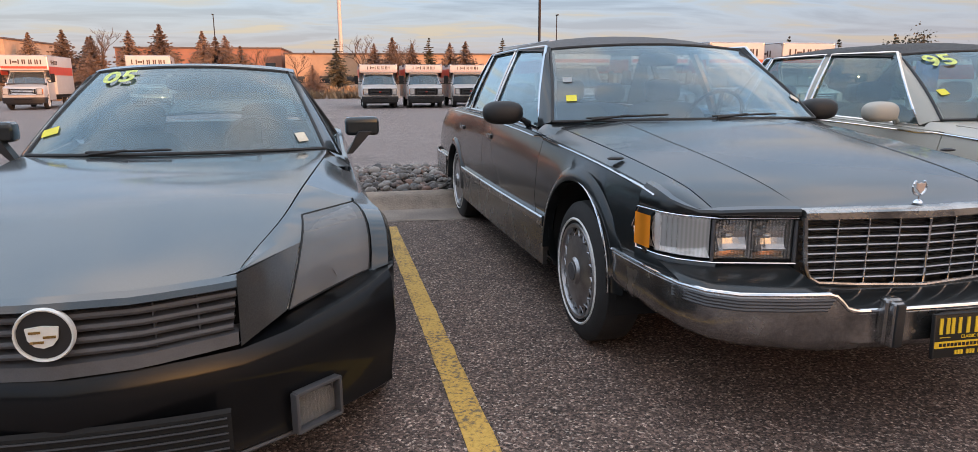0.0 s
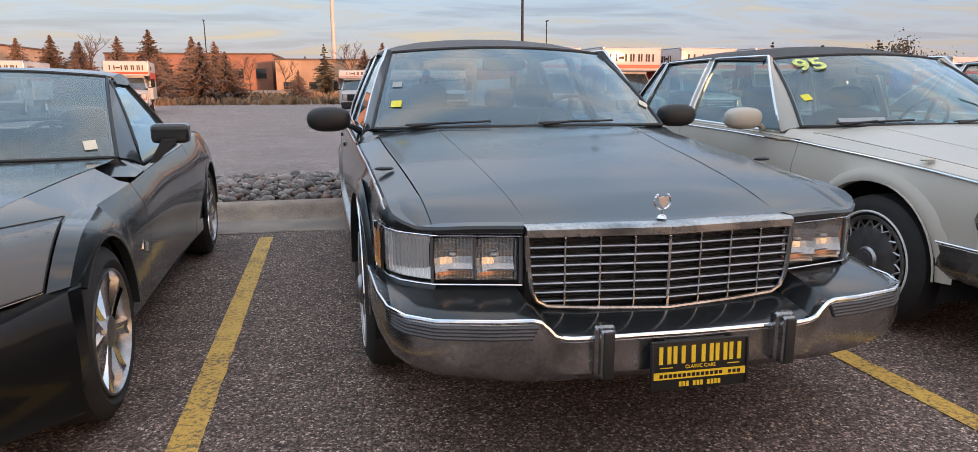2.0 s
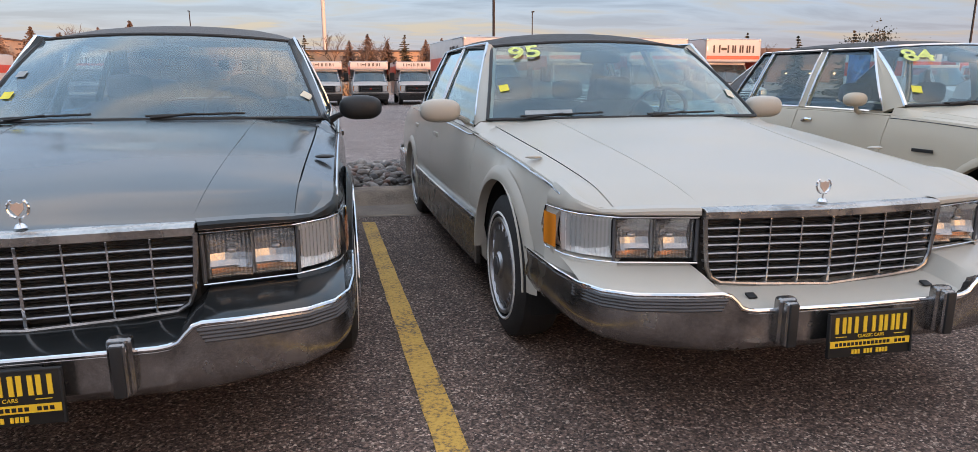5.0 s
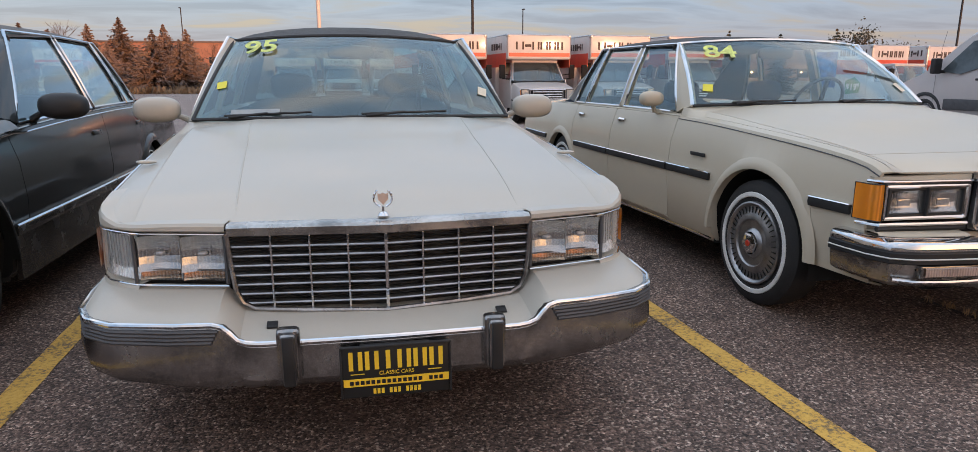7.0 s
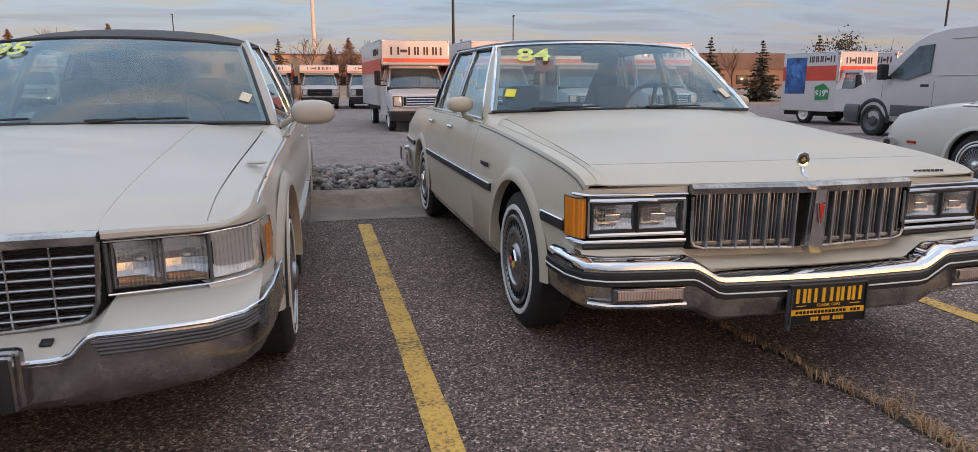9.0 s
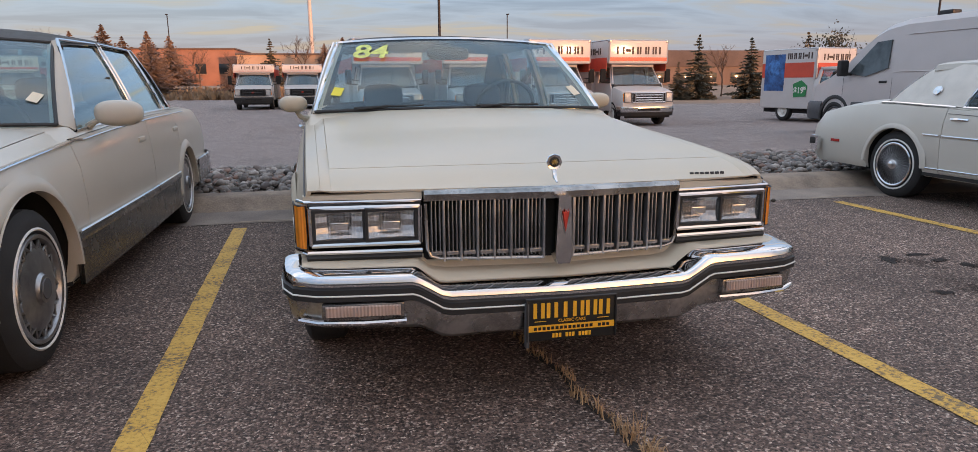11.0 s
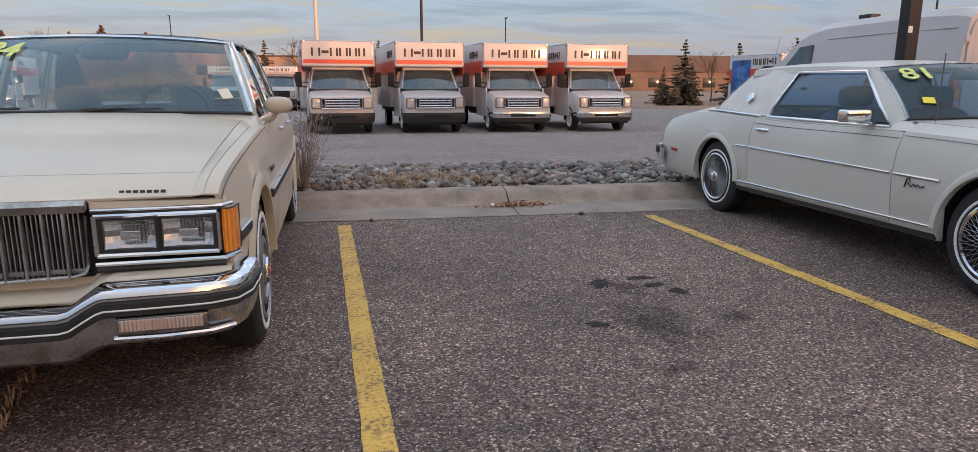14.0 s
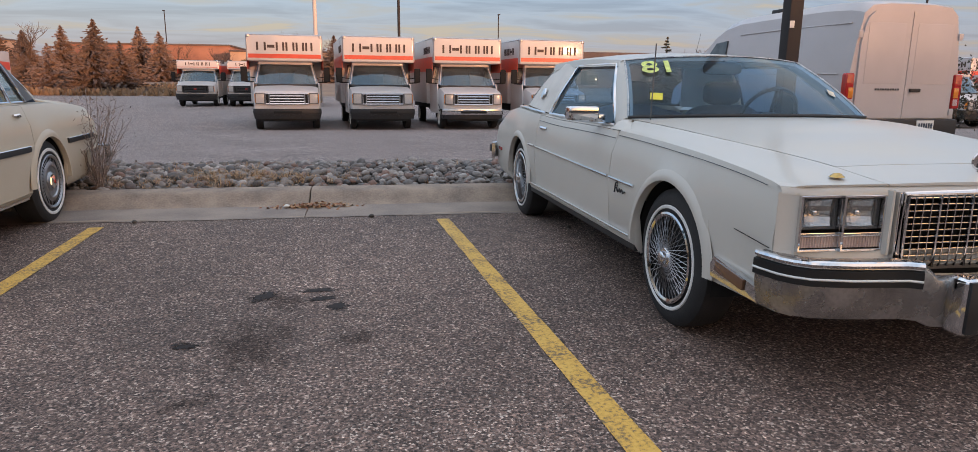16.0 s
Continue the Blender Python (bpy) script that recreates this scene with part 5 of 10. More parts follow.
def cabin(root, S, G, seats, wheel_x, trim):
    """Dashboard, steering wheel, seats and mirror as seen through the glass."""
    b0, b1, t0, t1 = [Vector(v) for v in G["ws"]]
    bm = bmesh.new()
    rows = []
    for u in np.linspace(-1, 1, 11):
        x = u * (b1.x - 0.03)
        y = b0.y + (b1.y - b0.y) * u * u
        z = b0.z + (b1.z - b0.z) * u * u - 0.02
        rows.append([Vector((x, y - 0.02, z - 0.05)), Vector((x, y + 0.03, z - 0.005)), Vector((x, y + 0.30, z - 0.01)), Vector((x, y + 0.40, z - 0.05)), Vector((x, y + 0.44, z - 0.16)), Vector((x, y + 0.40, z - 0.4))])
    grid(bm, rows)
    part("dashboard", bm, trim, root)
    bm = bmesh.new()
    c = Vector((wheel_x, b0.y + 0.60, b0.z - 0.02))
    rot = Matrix.Rotation(radians(-62), 3, "X")
    tube(bm, [c + rot @ Vector((0.19 * math.cos(a), 0.19 * math.sin(a), 0)) for a in np.linspace(0, 2 * math.pi, 33)[:-1]], 0.013, 8, True)
    for a in (0.2, math.pi - 0.2, -math.pi / 2):
        tube(bm, [c + rot @ Vector((0.19 * math.cos(a), 0.19 * math.sin(a), 0)), c + rot @ Vector((0, 0, -0.03))], 0.016, 6)
    blob(bm, c + rot @ Vector((0, 0, -0.03)), (0.06, 0.06, 0.03), 2.6, 12, 8)
    part("steering_wheel", bm, "interior", root)
    for x, y, wd, zt, head in seats:
        bm = bmesh.new()
        blob(bm, (x, y, zt - 0.28), (wd / 2, 0.10, 0.30), 4, 20, 12, Matrix.Rotation(radians(-14), 3, "X"))
        blob(bm, (x, y - 0.30, 0.55), (wd / 2, 0.32, 0.12), 4, 20, 10)
        part("seat", bm, trim, root)
        for hx in head:
            bm = bmesh.new()
            blob(bm, (x + hx, y + 0.06, zt + 0.10), (0.14, 0.055, 0.085), 3.5, 16, 10)
            tube(bm, [(x + hx, y + 0.05, zt - 0.05), (x + hx, y + 0.06, zt + 0.1)], 0.012, 6)
            part("headrest", bm, trim, root)
    bm = bmesh.new()
    m = lerp(b0, t0, 0.78) + Vector((0, 0.12, 0))
    blob(bm, m, (0.135, 0.018, 0.042), 4, 16, 8)
    tube(bm, [m, m + Vector((0, -0.01, 0.05))], 0.008, 6)
    part("inside_mirror", bm, "black_plastic", root)


def settle(root, skew, lift=0.0):
    """Draw the body a little out of square, front parallel to the kerb, and set how high it rides on its springs."""
    for ob in root.children:
        if ob.name.split(".")[0] == "wheel":
            ob.location.y += skew * ob.location.x
            continue
        for q in [ob, *ob.children]:
            for v in q.data.vertices:
                v.co.y += skew * v.co.x
                v.co.z += lift


def add_wheels(root, S, make, wx):
    """Four wheels that share meshes; each wheel is a tyre with its rim pieces under it."""
    pieces = make()
    for k, (yc, zc, r) in enumerate(S["arch"]):
        yw = S["wheels"][k]
        for s in (-1, 1):
            x = s * (wx if k == 0 else S.get("wx_rear", wx))
            m = Matrix.Translation((x, yw, S["rw"])) @ (Matrix.Rotation(math.pi, 4, "Z") if s > 0 else Matrix.Identity(4)) @ Matrix.Rotation(0.3 + k + s * 0.4, 4, "X")
            tyre = shared("wheel", pieces[0][1], root, m)
            for nm, me in pieces[1:]:
                shared(nm, me, tyre, Matrix.Identity(4))


def piece(name, bm, mat, angle=35):
    bmesh.ops.recalc_face_normals(bm, faces=bm.faces)
    me = bpy.data.meshes.new(name)
    bm.to_mesh(me)
    bm.free()
    me.materials.append(M[mat])
    me.shade_smooth()
    me.set_sharp_from_angle(angle=radians(angle))
    return name, me


def tyre_bm(R, rim, w):
    """Tyre with its outer face towards -x, the outer face at x = -w/2."""
    h = w / 2
    bm = bmesh.new()
    lathe(bm, [(rim, h * 0.75), (rim + 0.03, h * 0.98), (R - 0.055, h), (R - 0.02, h * 0.86), (R - 0.004, h * 0.72), (R, h * 0.4), (R, 0), (R, -h * 0.4), (R - 0.004, -h * 0.72), (R - 0.02, -h * 0.86), (R - 0.055, -h), (rim + 0.03, -h * 0.98), (rim, -h * 0.75), (rim - 0.012, -h * 0.6), (rim - 0.012, h * 0.6), (rim, h * 0.75)], 48)
    return bm


def white_band(R, rim, w, a, b):
    bm = bmesh.new()
    lathe(bm, [(a, -w / 2 + 0.001), (a + 0.003, -w / 2 - 0.0035), ((a + b) / 2, -w / 2 - 0.005), (b - 0.003, -w / 2 - 0.0035), (b, -w / 2 + 0.001)], 48)
    return piece("whitewall", bm, "whitewall")


def mirror(root, s, c, size, mat, stalk=None, p=3.0):
    bm = bmesh.new()
    blob(bm, c, size, p, 20, 12)
    part("door_mirror", bm, mat, root)
    if stalk:
        bm = bmesh.new()
        tube(bm, stalk, [0.022, 0.016, 0.014], 8)
        part("mirror_stalk", bm, mat, root)


def side_strip(root, S, y0, y1, z, h, proud, mat, name="side_moulding", w=None):
    for s in (-1, 1):
        bm = bmesh.new()
        rows = []
        for y in np.linspace(y0, y1, 14):
            x = (w or S["W"])(y)
            zz = z(y) if callable(z) else z
            rows.append([Vector((s * (x - 0.02), y, zz - h / 2)), Vector((s * (x + proud * 0.7), y, zz - h / 2)), Vector((s * (x + proud), y, zz)), Vector((s * (x + proud * 0.7), y, zz + h / 2)), Vector((s * (x - 0.02), y, zz + h / 2))])
        vs = grid(bm, rows)
        bm.faces.new(vs[0]); bm.faces.new(vs[-1])
        part(name, bm, mat, root)


def dealer_plate(root, x, y, z, w, h, ink, tilt=0.0):
    """Dealer's front plate: black, with the firm's mark as plain blocks."""
    m = Matrix.Translation((x, y, z)) @ Matrix.Rotation(radians(tilt), 4, "X")
    bm = bmesh.new()
    box(bm, (0, 0.004, 0), (w, 0.006, h), 0.002)
    bm.transform(m)
    pl = part("dealer_plate", bm, "plate_black", root, "black dealer plate with " + ("yellow" if "yellow" in ink else "orange") + " print")
    bm = bmesh.new()
    for sx, sz, px, pz in ((w + 0.012, 0.006, 0, h / 2 + 0.003), (0.006, h, -w / 2 - 0.003, 0), (0.006, h, w / 2 + 0.003, 0)):
        box(bm, (px, 0.002, pz), (sx, 0.014, sz), 0.002)
    bm.transform(m)
    part("plate_frame", bm, "black_plastic", pl)
    bm = bmesh.new()
    bw = w * 0.128
    for i in range(6):                                   # firm's mark: pairs of plain bars
        cx, hh, st = (i - 2.5) * w * 0.150, h * 0.37, bw * 0.27
        if i == 2:
            box(bm, (cx, -0.0005, h * 0.245), (st * 1.2, 0.003, hh))
            continue
        for dx in (-bw / 2 + st * 0.6, bw / 2 - st * 0.6):
            box(bm, (cx + dx, -0.0005, h * 0.245), (st * 1.15, 0.003, hh), 0.0)
    box(bm, (0, -0.0005, -h * 0.19), (w * 0.985, 0.003, h * 0.15))
    for i in range(12):                                  # number along the foot: bars
        if i not in (3, 7):
            box(bm, ((i - 5.5) * w * 0.038, -0.0005, -h * 0.385), (w * 0.026, 0.003, h * 0.10))
    for px in (-0.36, 0.36):
        box(bm, (w * px, -0.0005, -h * 0.02), (w * 0.13, 0.003, h * 0.012))
    bm.transform(m)
    part("plate_print", bm, ink, pl)
    bm = text_bm("CLASSIC CARS", h * 0.105, 0.001)
    bm.transform(m @ Matrix.Translation((0, -0.002, -h * 0.02)))
    pieces_of("plate_block", bm, ink, pl)
    bm = bmesh.new()
    for i in range(18):
        if i != 14:
            box(bm, ((i - 8.5) * w * 0.049, -0.0024, -h * 0.19), (w * 0.034, 0.002, h * 0.075))
    bm.transform(m)
    pieces_of("plate_bar", bm, "plate_black", pl)


def rim_bm(bm, c, w, h, t, d):
    """Upright rectangular frame round c, t wide and d deep, facing -y."""
    rows = []
    for sx, sz in ((-1, -1), (1, -1), (1, 1), (-1, 1), (-1, -1)):
        o, i = (sx * w / 2, sz * h / 2), (sx * (w / 2 - t), sz * (h / 2 - t))
        rows.append([Vector((c[0] + x, c[1] + y, c[2] + z)) for (x, z), y in ((o, d / 2), (o, -d / 2 + d * 0.1), ((o[0] + 0.15 * (i[0] - o[0]), o[1] + 0.15 * (i[1] - o[1])), -d / 2), ((o[0] + 0.85 * (i[0] - o[0]), o[1] + 0.85 * (i[1] - o[1])), -d / 2), (i, -d / 2 + d * 0.1), (i, d / 2))])
    grid(bm, rows, close=True)
    bmesh.ops.remove_doubles(bm, verts=bm.verts, dist=1e-6)


def bowl_bm(bm, c, hw, hh, depth, nx, nz):
    """Faceted reflector: a shallow bowl open towards -y, its floor at c."""
    grid(bm, [[Vector((c[0] + hw * u, c[1] - depth * (0.5 * u * u + 0.5 * v * v), c[2] + hh * v)) for u in np.linspace(-1, 1, nx)] for v in np.linspace(-1, 1, nz)])


def fluted(bm, path, z0, z1, pitch=0.012, depth=0.0025):
    """Ribbed lamp glass standing along a path in plan."""
    pts = [Vector((p[0], p[1], 0)) for p in path]
    dist = [0.0]
    for a, b in zip(pts, pts[1:]):
        dist.append(dist[-1] + (b - a).length)
    n = max(4, int(dist[-1] / pitch * 2))
    fine = []
    for i in range(n + 1):
        d = dist[-1] * i / n
        fine.append(Vector((np.interp(d, dist, [p.x for p in pts]), np.interp(d, dist, [p.y for p in pts]), 0)))
    rows = []
    for i, p in enumerate(fine):
        a, b = fine[max(i - 1, 0)], fine[min(i + 1, n)]
        d = (b - a).normalized()
        nr = Vector((d.y, -d.x, 0))
        if nr.y > 0:
            nr = -nr
        o = p + nr * (depth if i % 2 else 0)
        rows.append([o + Vector((0, 0.012, z0)), o + Vector((0, 0, z0 + 0.004)), o + Vector((0, 0, z1 - 0.004)), o + Vector((0, 0.012, z1))])
    grid(bm, rows)

# ---- the large sedan with the egg-crate grille; two of them stand side by side ----
def sedan_wheel():
    R, rim, w = 0.338, 0.215, 0.21
    out = [piece("wheel", tyre_bm(R, rim, w), "rubber"), white_band(R, rim, w, 0.245, 0.258)]
    bm = bmesh.new()
    lathe(bm, [(0.232, -0.098), (0.228, -0.108), (0.214, -0.106), (0.206, -0.085)], 48)
    out.append(piece("rim", bm, "alloy"))
    bm = bmesh.new()
    lathe(bm, [(0.21, -0.070), (0.0, -0.070)], 32)
    out.append(piece("rim_well", bm, "dark"))
    bm = bmesh.new()
    n = 18
    for i in range(n):
        a, b, c = [2 * math.pi * (i + k) / n for k in (0, 0.5, 1)]
        for q in (a, c):
            tube(bm, [(-0.094, 0.166 * math.cos(q), 0.166 * math.sin(q)), (-0.090, 0.21 * math.cos(b), 0.21 * math.sin(b))], 0.0062, 5)
    out.append(piece("lace", bm, "alloy"))
    bm = bmesh.new()
    lathe(bm, [(0.176, -0.085), (0.174, -0.096), (0.13, -0.104), (0.068, -0.108), (0.062, -0.115), (0.058, -0.122), (0.03, -0.127), (0.0, -0.128)], 40)
    out.append(piece("hub_disc", bm, "alloy"))
    bm = bmesh.new()
    lathe(bm, [(0.045, -0.124), (0.043, -0.129), (0.0, -0.131)], 24)
    out.append(piece("hub_cap", bm, "grey_plastic"))
    return out


def build_sedan(m, paint, lip_mat, roof_mat, trim, label, digits, spots, glass, has_year, ride):
    root = thing("parked_sedan", m, label, "car", "parked old cars")
    Yf = curve([(0, 0.215), (0.46, 0.235), (0.75, 0.305), (0.85, 0.39), (0.905, 0.52), (1.0, 0.56)])
    S = dict(
        L=5.66, Yf=Yf, cut=0.80, bow=0.20, bowx=0.86, zb=0.225, zm=0.60, tuck=0.07, trim=trim,
        W=smooth_curve([(0, 0.90), (0.5, 0.908), (1.0, 0.938), (1.6, 0.962), (3.0, 0.98), (4.4, 0.975), (5.2, 0.95), (5.7, 0.90)]),
        WS=smooth_curve([(0, 0.868), (0.5, 0.874), (1.2, 0.892), (2.0, 0.915), (3.2, 0.935), (4.4, 0.91), (5.2, 0.86), (5.7, 0.80)]),
        ZS=smooth_curve([(0, 0.735), (0.30, 0.748), (0.40, 0.778), (0.51, 0.812), (0.78, 0.845), (1.07, 0.873), (1.5, 0.905), (2.1, 0.945), (2.8, 0.970), (3.6, 0.982), (4.4, 0.982), (4.9, 0.970), (5.7, 0.925)]),
        ZC=smooth_curve([(0, 0.762), (0.22, 0.774), (0.42, 0.822), (0.7, 0.875), (1.2, 0.945), (1.85, 1.008), (4.4, 1.03), (5.0, 1.01), (5.7, 0.945)]),
        HE=smooth_curve([(0, 0.745), (0.4, 0.755), (1.85, 0.815), (5, 0.74), (5.7, 0.70)]), crown=(0.42, 0.90, 0.97),
        arch=[(1.17, 0.342, 0.420), (4.30, 0.31, 0.36)], wheels=(1.155, 4.29), rw=0.338, cowl=1.86, deck=4.62, doors=[1.80, 3.16, 4.10], lip=(0.05, 0.02))
    car_shell(root, S, paint)
    G = dict(ws=((0, 1.67, 1.008), (0.835, 1.90, 0.992), (0, 2.36, 1.448), (0.668, 2.49, 1.420)),
             rw=((0, 3.92, 1.485), (0.62, 3.86, 1.450), (0, 4.64, 1.03), (0.80, 4.52, 1.01)),
             zr=curve([(2.0, 1.430), (2.6, 1.442), (3.4, 1.450), (4.4, 1.43)]), xr=0.695, top=1.530, glass=glass,
             panes=[((2.02, 2.47), (3.10, 3.12)), ((3.17, 3.19), (3.96, 3.86)), ((4.00, 3.90), (4.26, 3.98))], b_mat=paint, frame=0.010, frame_mat="black_plastic", side_frame_mat="chrome", c_bulge=0.02)
    screen = greenhouse(root, S, G, paint, roof_mat, roof_mat)
    cabin(root, S, G, [(-0.38, 2.95, 0.68, 1.05, (0.0,)), (0.38, 2.95, 0.68, 1.05, (0.0,)), (0, 4.05, 1.35, 1.02, (-0.42, 0.42))], 0.38, trim)
    wipers(root, screen, [(-0.80, 0.02, -0.28, 0.07), (0.02, 0.02, 0.56, 0.06)])
    if has_year:
        screen_marks(root, screen, digits, spots)
    else:
        for key, mt, lab in (("yellow", "sticker", "yellow sticker"), ("card", "card", "cream paper tag"), ("card2", "notice", "faded paper notice")):
            if key in spots:
                u, v, sx, sz, tilt = spots[key]
                bm = bmesh.new()
                box(bm, (0, 0, 0), (sx, 0.0012, sz))
                bm.transform(on_screen(screen, u, v) @ Matrix.Rotation(radians(tilt), 4, "Y"))
                part("sticker", bm, mt, root, lab)
    S["wx_rear"] = 0.85
    add_wheels(root, S, sedan_wheel, 0.845)
    for s in (-1, 1):
        mirror(root, s, (s * 1.06, 2.16, 1.035), (0.122, 0.075, 0.070), paint if "black" not in paint else "black_plastic", [(s * 0.89, 2.20, 0.965), (s * 0.93, 2.17, 0.99), (s * 0.99, 2.16, 1.01)], 2.6)
        for yy in (2.95, 4.00):
            bm = bmesh.new()
            box(bm, (s * (S["W"](yy) - 0.020), yy, 0.835), (0.03, 0.15, 0.032), 0.010)
            part("door_handle", bm, paint, root)
    # bright beads: along the shoulder, along the flank, on the wheel arches
    for s in (-1, 1):
        bm = bmesh.new()
        pts = []
        for y in np.linspace(0.50, 4.6, 40):
            pts.append((s * (S["WS"](y) + 0.012), y, S["ZS"](y) - 0.028 if y > 1.9 else S["ZS"](y) - 0.014))
        tube(bm, pts, 0.0058, 6)
        part("belt_bead", bm, "chrome", root)
        for yc, zc, r in S["arch"]:
            bm = bmesh.new()
            tube(bm, [(s * (S["W"](yc) + 0.012), yc - math.cos(t) * (r + 0.002), zc + math.sin(t) * (r + 0.002)) for t in np.linspace(0.0, math.pi, 25)], 0.005, 6)
            part("arch_bead", bm, lip_mat, root)
    side_strip(root, S, 1.62, 3.15, 0.470, 0.045, 0.016, "dull_chrome")
    side_strip(root, S, 3.17, 3.92, 0.470, 0.045, 0.016, "dull_chrome")
    side_strip(root, S, 4.68, 5.30, 0.485, 0.045, 0.016, "dull_chrome")
    for a, b in ((1.62, 3.15), (3.17, 3.92), (4.68, 5.30)):
        side_strip(root, S, a, b, 0.496 if a < 4 else 0.511, 0.016, 0.019, "chrome", "side_bead")
    side_strip(root, S, 1.62, 3.92, 0.340, 0.215, 0.006, "sill_dark", "sill_cladding")
    # hood crease lines, washer nozzles, front panel behind lamps
    for s in (-1, 1):
        bm = bmesh.new()
        blob(bm, (s * 0.60, 0, 0), (0.04, 0.02, 0.008), 2.2, 12, 6)
        bm.transform(Matrix.Translation((s * 0.25, 0.96, S["ZS"](0.96) + 0.022)))
        part("washer_nozzle", bm, "black_plastic" if "black" in paint else paint, root)
        bm = bmesh.new()
        pts = []
        for k in range(13):
            y = 0.30 + k * 0.125
            x = 0.45 + 0.075 * k / 12
            he = S["HE"](y)
            z = S["ZS"](y) + (S["ZC"](y) - S["ZS"](y)) * np.interp(x, [0.3 * he, 0.62 * he, he], [0.97, 0.90, 0.42])
            pts.append((s * x, y - 0.20 * max(0.0, 1 - max(0.0, 1.86 - y) / 0.7) * max(0.0, 1 - (x / 0.86) ** 2), z - 0.001))
        tube(bm, pts, [0.0015] + [0.004] * 11 + [0.002], 6)
        part("hood_crease", bm, paint, root)
    bm = bmesh.new()
    path = both([(x, Yf(x) + 0.055, 0) for x in (0, 0.2, 0.46, 0.6, 0.75, 0.82, 0.865)])
    sweep(bm, path, [(-0.01, 0.36), (0.0, 0.36), (0.0, 0.742), (-0.01, 0.742)])
    part("front_panel", bm, "dark", root)
    for s in (-1, 1):
        inner = [(s * x, Yf(x) + 0.006) for x in np.linspace(0.485, 0.748, 8)]
        outer = [(s * x, y) for x, y in ((0.762, 0.318), (0.80, 0.345), (0.845, 0.388), (0.868, 0.425), (0.882, 0.455), (0.891, 0.482))]
        amb = [(s * 0.895, 0.490), (s * 0.902, 0.545), (s * 0.908, 0.596)]
        for pth, z0, z1, mt, nm in ((inner, 0.590, 0.738, "lens_head", "headlight"), (outer, 0.590, 0.739, "lens_corner", "corner_lamp"), (amb, 0.597, 0.722, "amber", "side_marker")):
            bm = bmesh.new()
            if nm == "side_marker":
                grid(bm, [[Vector((p[0] + s * 0.013, p[1] - 0.006, z)) for z in (z0, (z0 + z1) / 2, z1)] for p in pth])
            else:
                fluted(bm, pth, z0, z1, 0.010, 0.0012 if nm != "corner_lamp" else 0.0008)
            lamp = part(nm, bm, mt, root)
            if nm == "headlight":
                for cx in (0.553, 0.684):
                    bm = bmesh.new()
                    bowl_bm(bm, (s * cx, Yf(cx) + 0.047, 0.674), 0.062, 0.056, 0.034, 7, 6)
                    part("reflector", bm, "bowl", lamp, angle=3)
                    bm = bmesh.new()
                    blob(bm, (s * cx, Yf(cx) + 0.034, 0.672), (0.016, 0.010, 0.008), 2.4, 12, 8)
                    part("bulb_shade", bm, "grille_metal", lamp)
                    bm = bmesh.new()
                    bowl_bm(bm, (s * cx, Yf(cx) + 0.044, 0.606), 0.060, 0.0135, 0.026, 13, 3)
                    part("lower_reflector", bm, "amber_bowl", lamp, angle=3)
                continue
            bm = bmesh.new()
            back = [(p[0] * 0.985, p[1] + 0.04) for p in pth]
            rows = []
            for i, p in enumerate(back):
                w = 0.03 * math.sin(math.pi * i / (len(back) - 1))
                rows.append([Vector((p[0], p[1] - 0.03, z0)), Vector((p[0], p[1] + w, z0 + 0.03)), Vector((p[0], p[1] + w + 0.012, (z0 + z1) / 2)), Vector((p[0], p[1] + w, z1 - 0.03)), Vector((p[0], p[1] - 0.03, z1))])
            grid(bm, rows)
            part("reflector", bm, "reflector", lamp, angle=6)
        # dark ledge between the upper and lower bowls, and the post between the two chambers
        bm = bmesh.new()
        grid(bm, [[Vector((s * x, Yf(x) + 0.030, 0.624)), Vector((s * x, Yf(x) + 0.022, 0.6215)), Vector((s * x, Yf(x) + 0.030, 0.619))] for x in np.linspace(0.49, 0.745, 6)])
        box(bm, (s * 0.6185, Yf(0.6185) + 0.028, 0.66), (0.007, 0.016, 0.132), 0.002)
        part("lamp_divider", bm, "grey_plastic", root)
        # bright rim round both lamps
        bm = bmesh.new()
        top = [(s * x, Yf(x) - 0.004, 0.742) for x in np.linspace(0.475, 0.75, 6)] + [(s * x, y - 0.004, 0.743) for x, y in ((0.80, 0.34), (0.85, 0.385), (0.885, 0.455), (0.912, 0.59))]
        bot = [(p[0], p[1] - 0.002, 0.580) for p in top]
        tube(bm, top, 0.003, 6)
        tube(bm, bot, 0.0035, 6)
        tube(bm, [top[-1], (s * 0.918, 0.612, 0.66), bot[-1]], 0.006, 6)
        part("lamp_rim", bm, "chrome", root)
        bm = bmesh.new()
        tube(bm, [(s * 0.755, Yf(0.755) - 0.002, 0.585), (s * 0.755, Yf(0.755) - 0.002, 0.735)], 0.006, 6)
        tube(bm, [(s * 0.478, Yf(0.478), 0.585), (s * 0.478, Yf(0.478), 0.735)], 0.007, 6)
        pieces_of("lamp_post", bm, "grey_plastic", root)
    # painted front edge of hood and wings over the lamps
    for s in (-1, 1):
        bm = bmesh.new()
        lip = [(0.472, Yf(0.472), 0.776), (0.55, Yf(0.55), 0.776), (0.65, Yf(0.65), 0.774), (0.74, Yf(0.74), 0.770)]
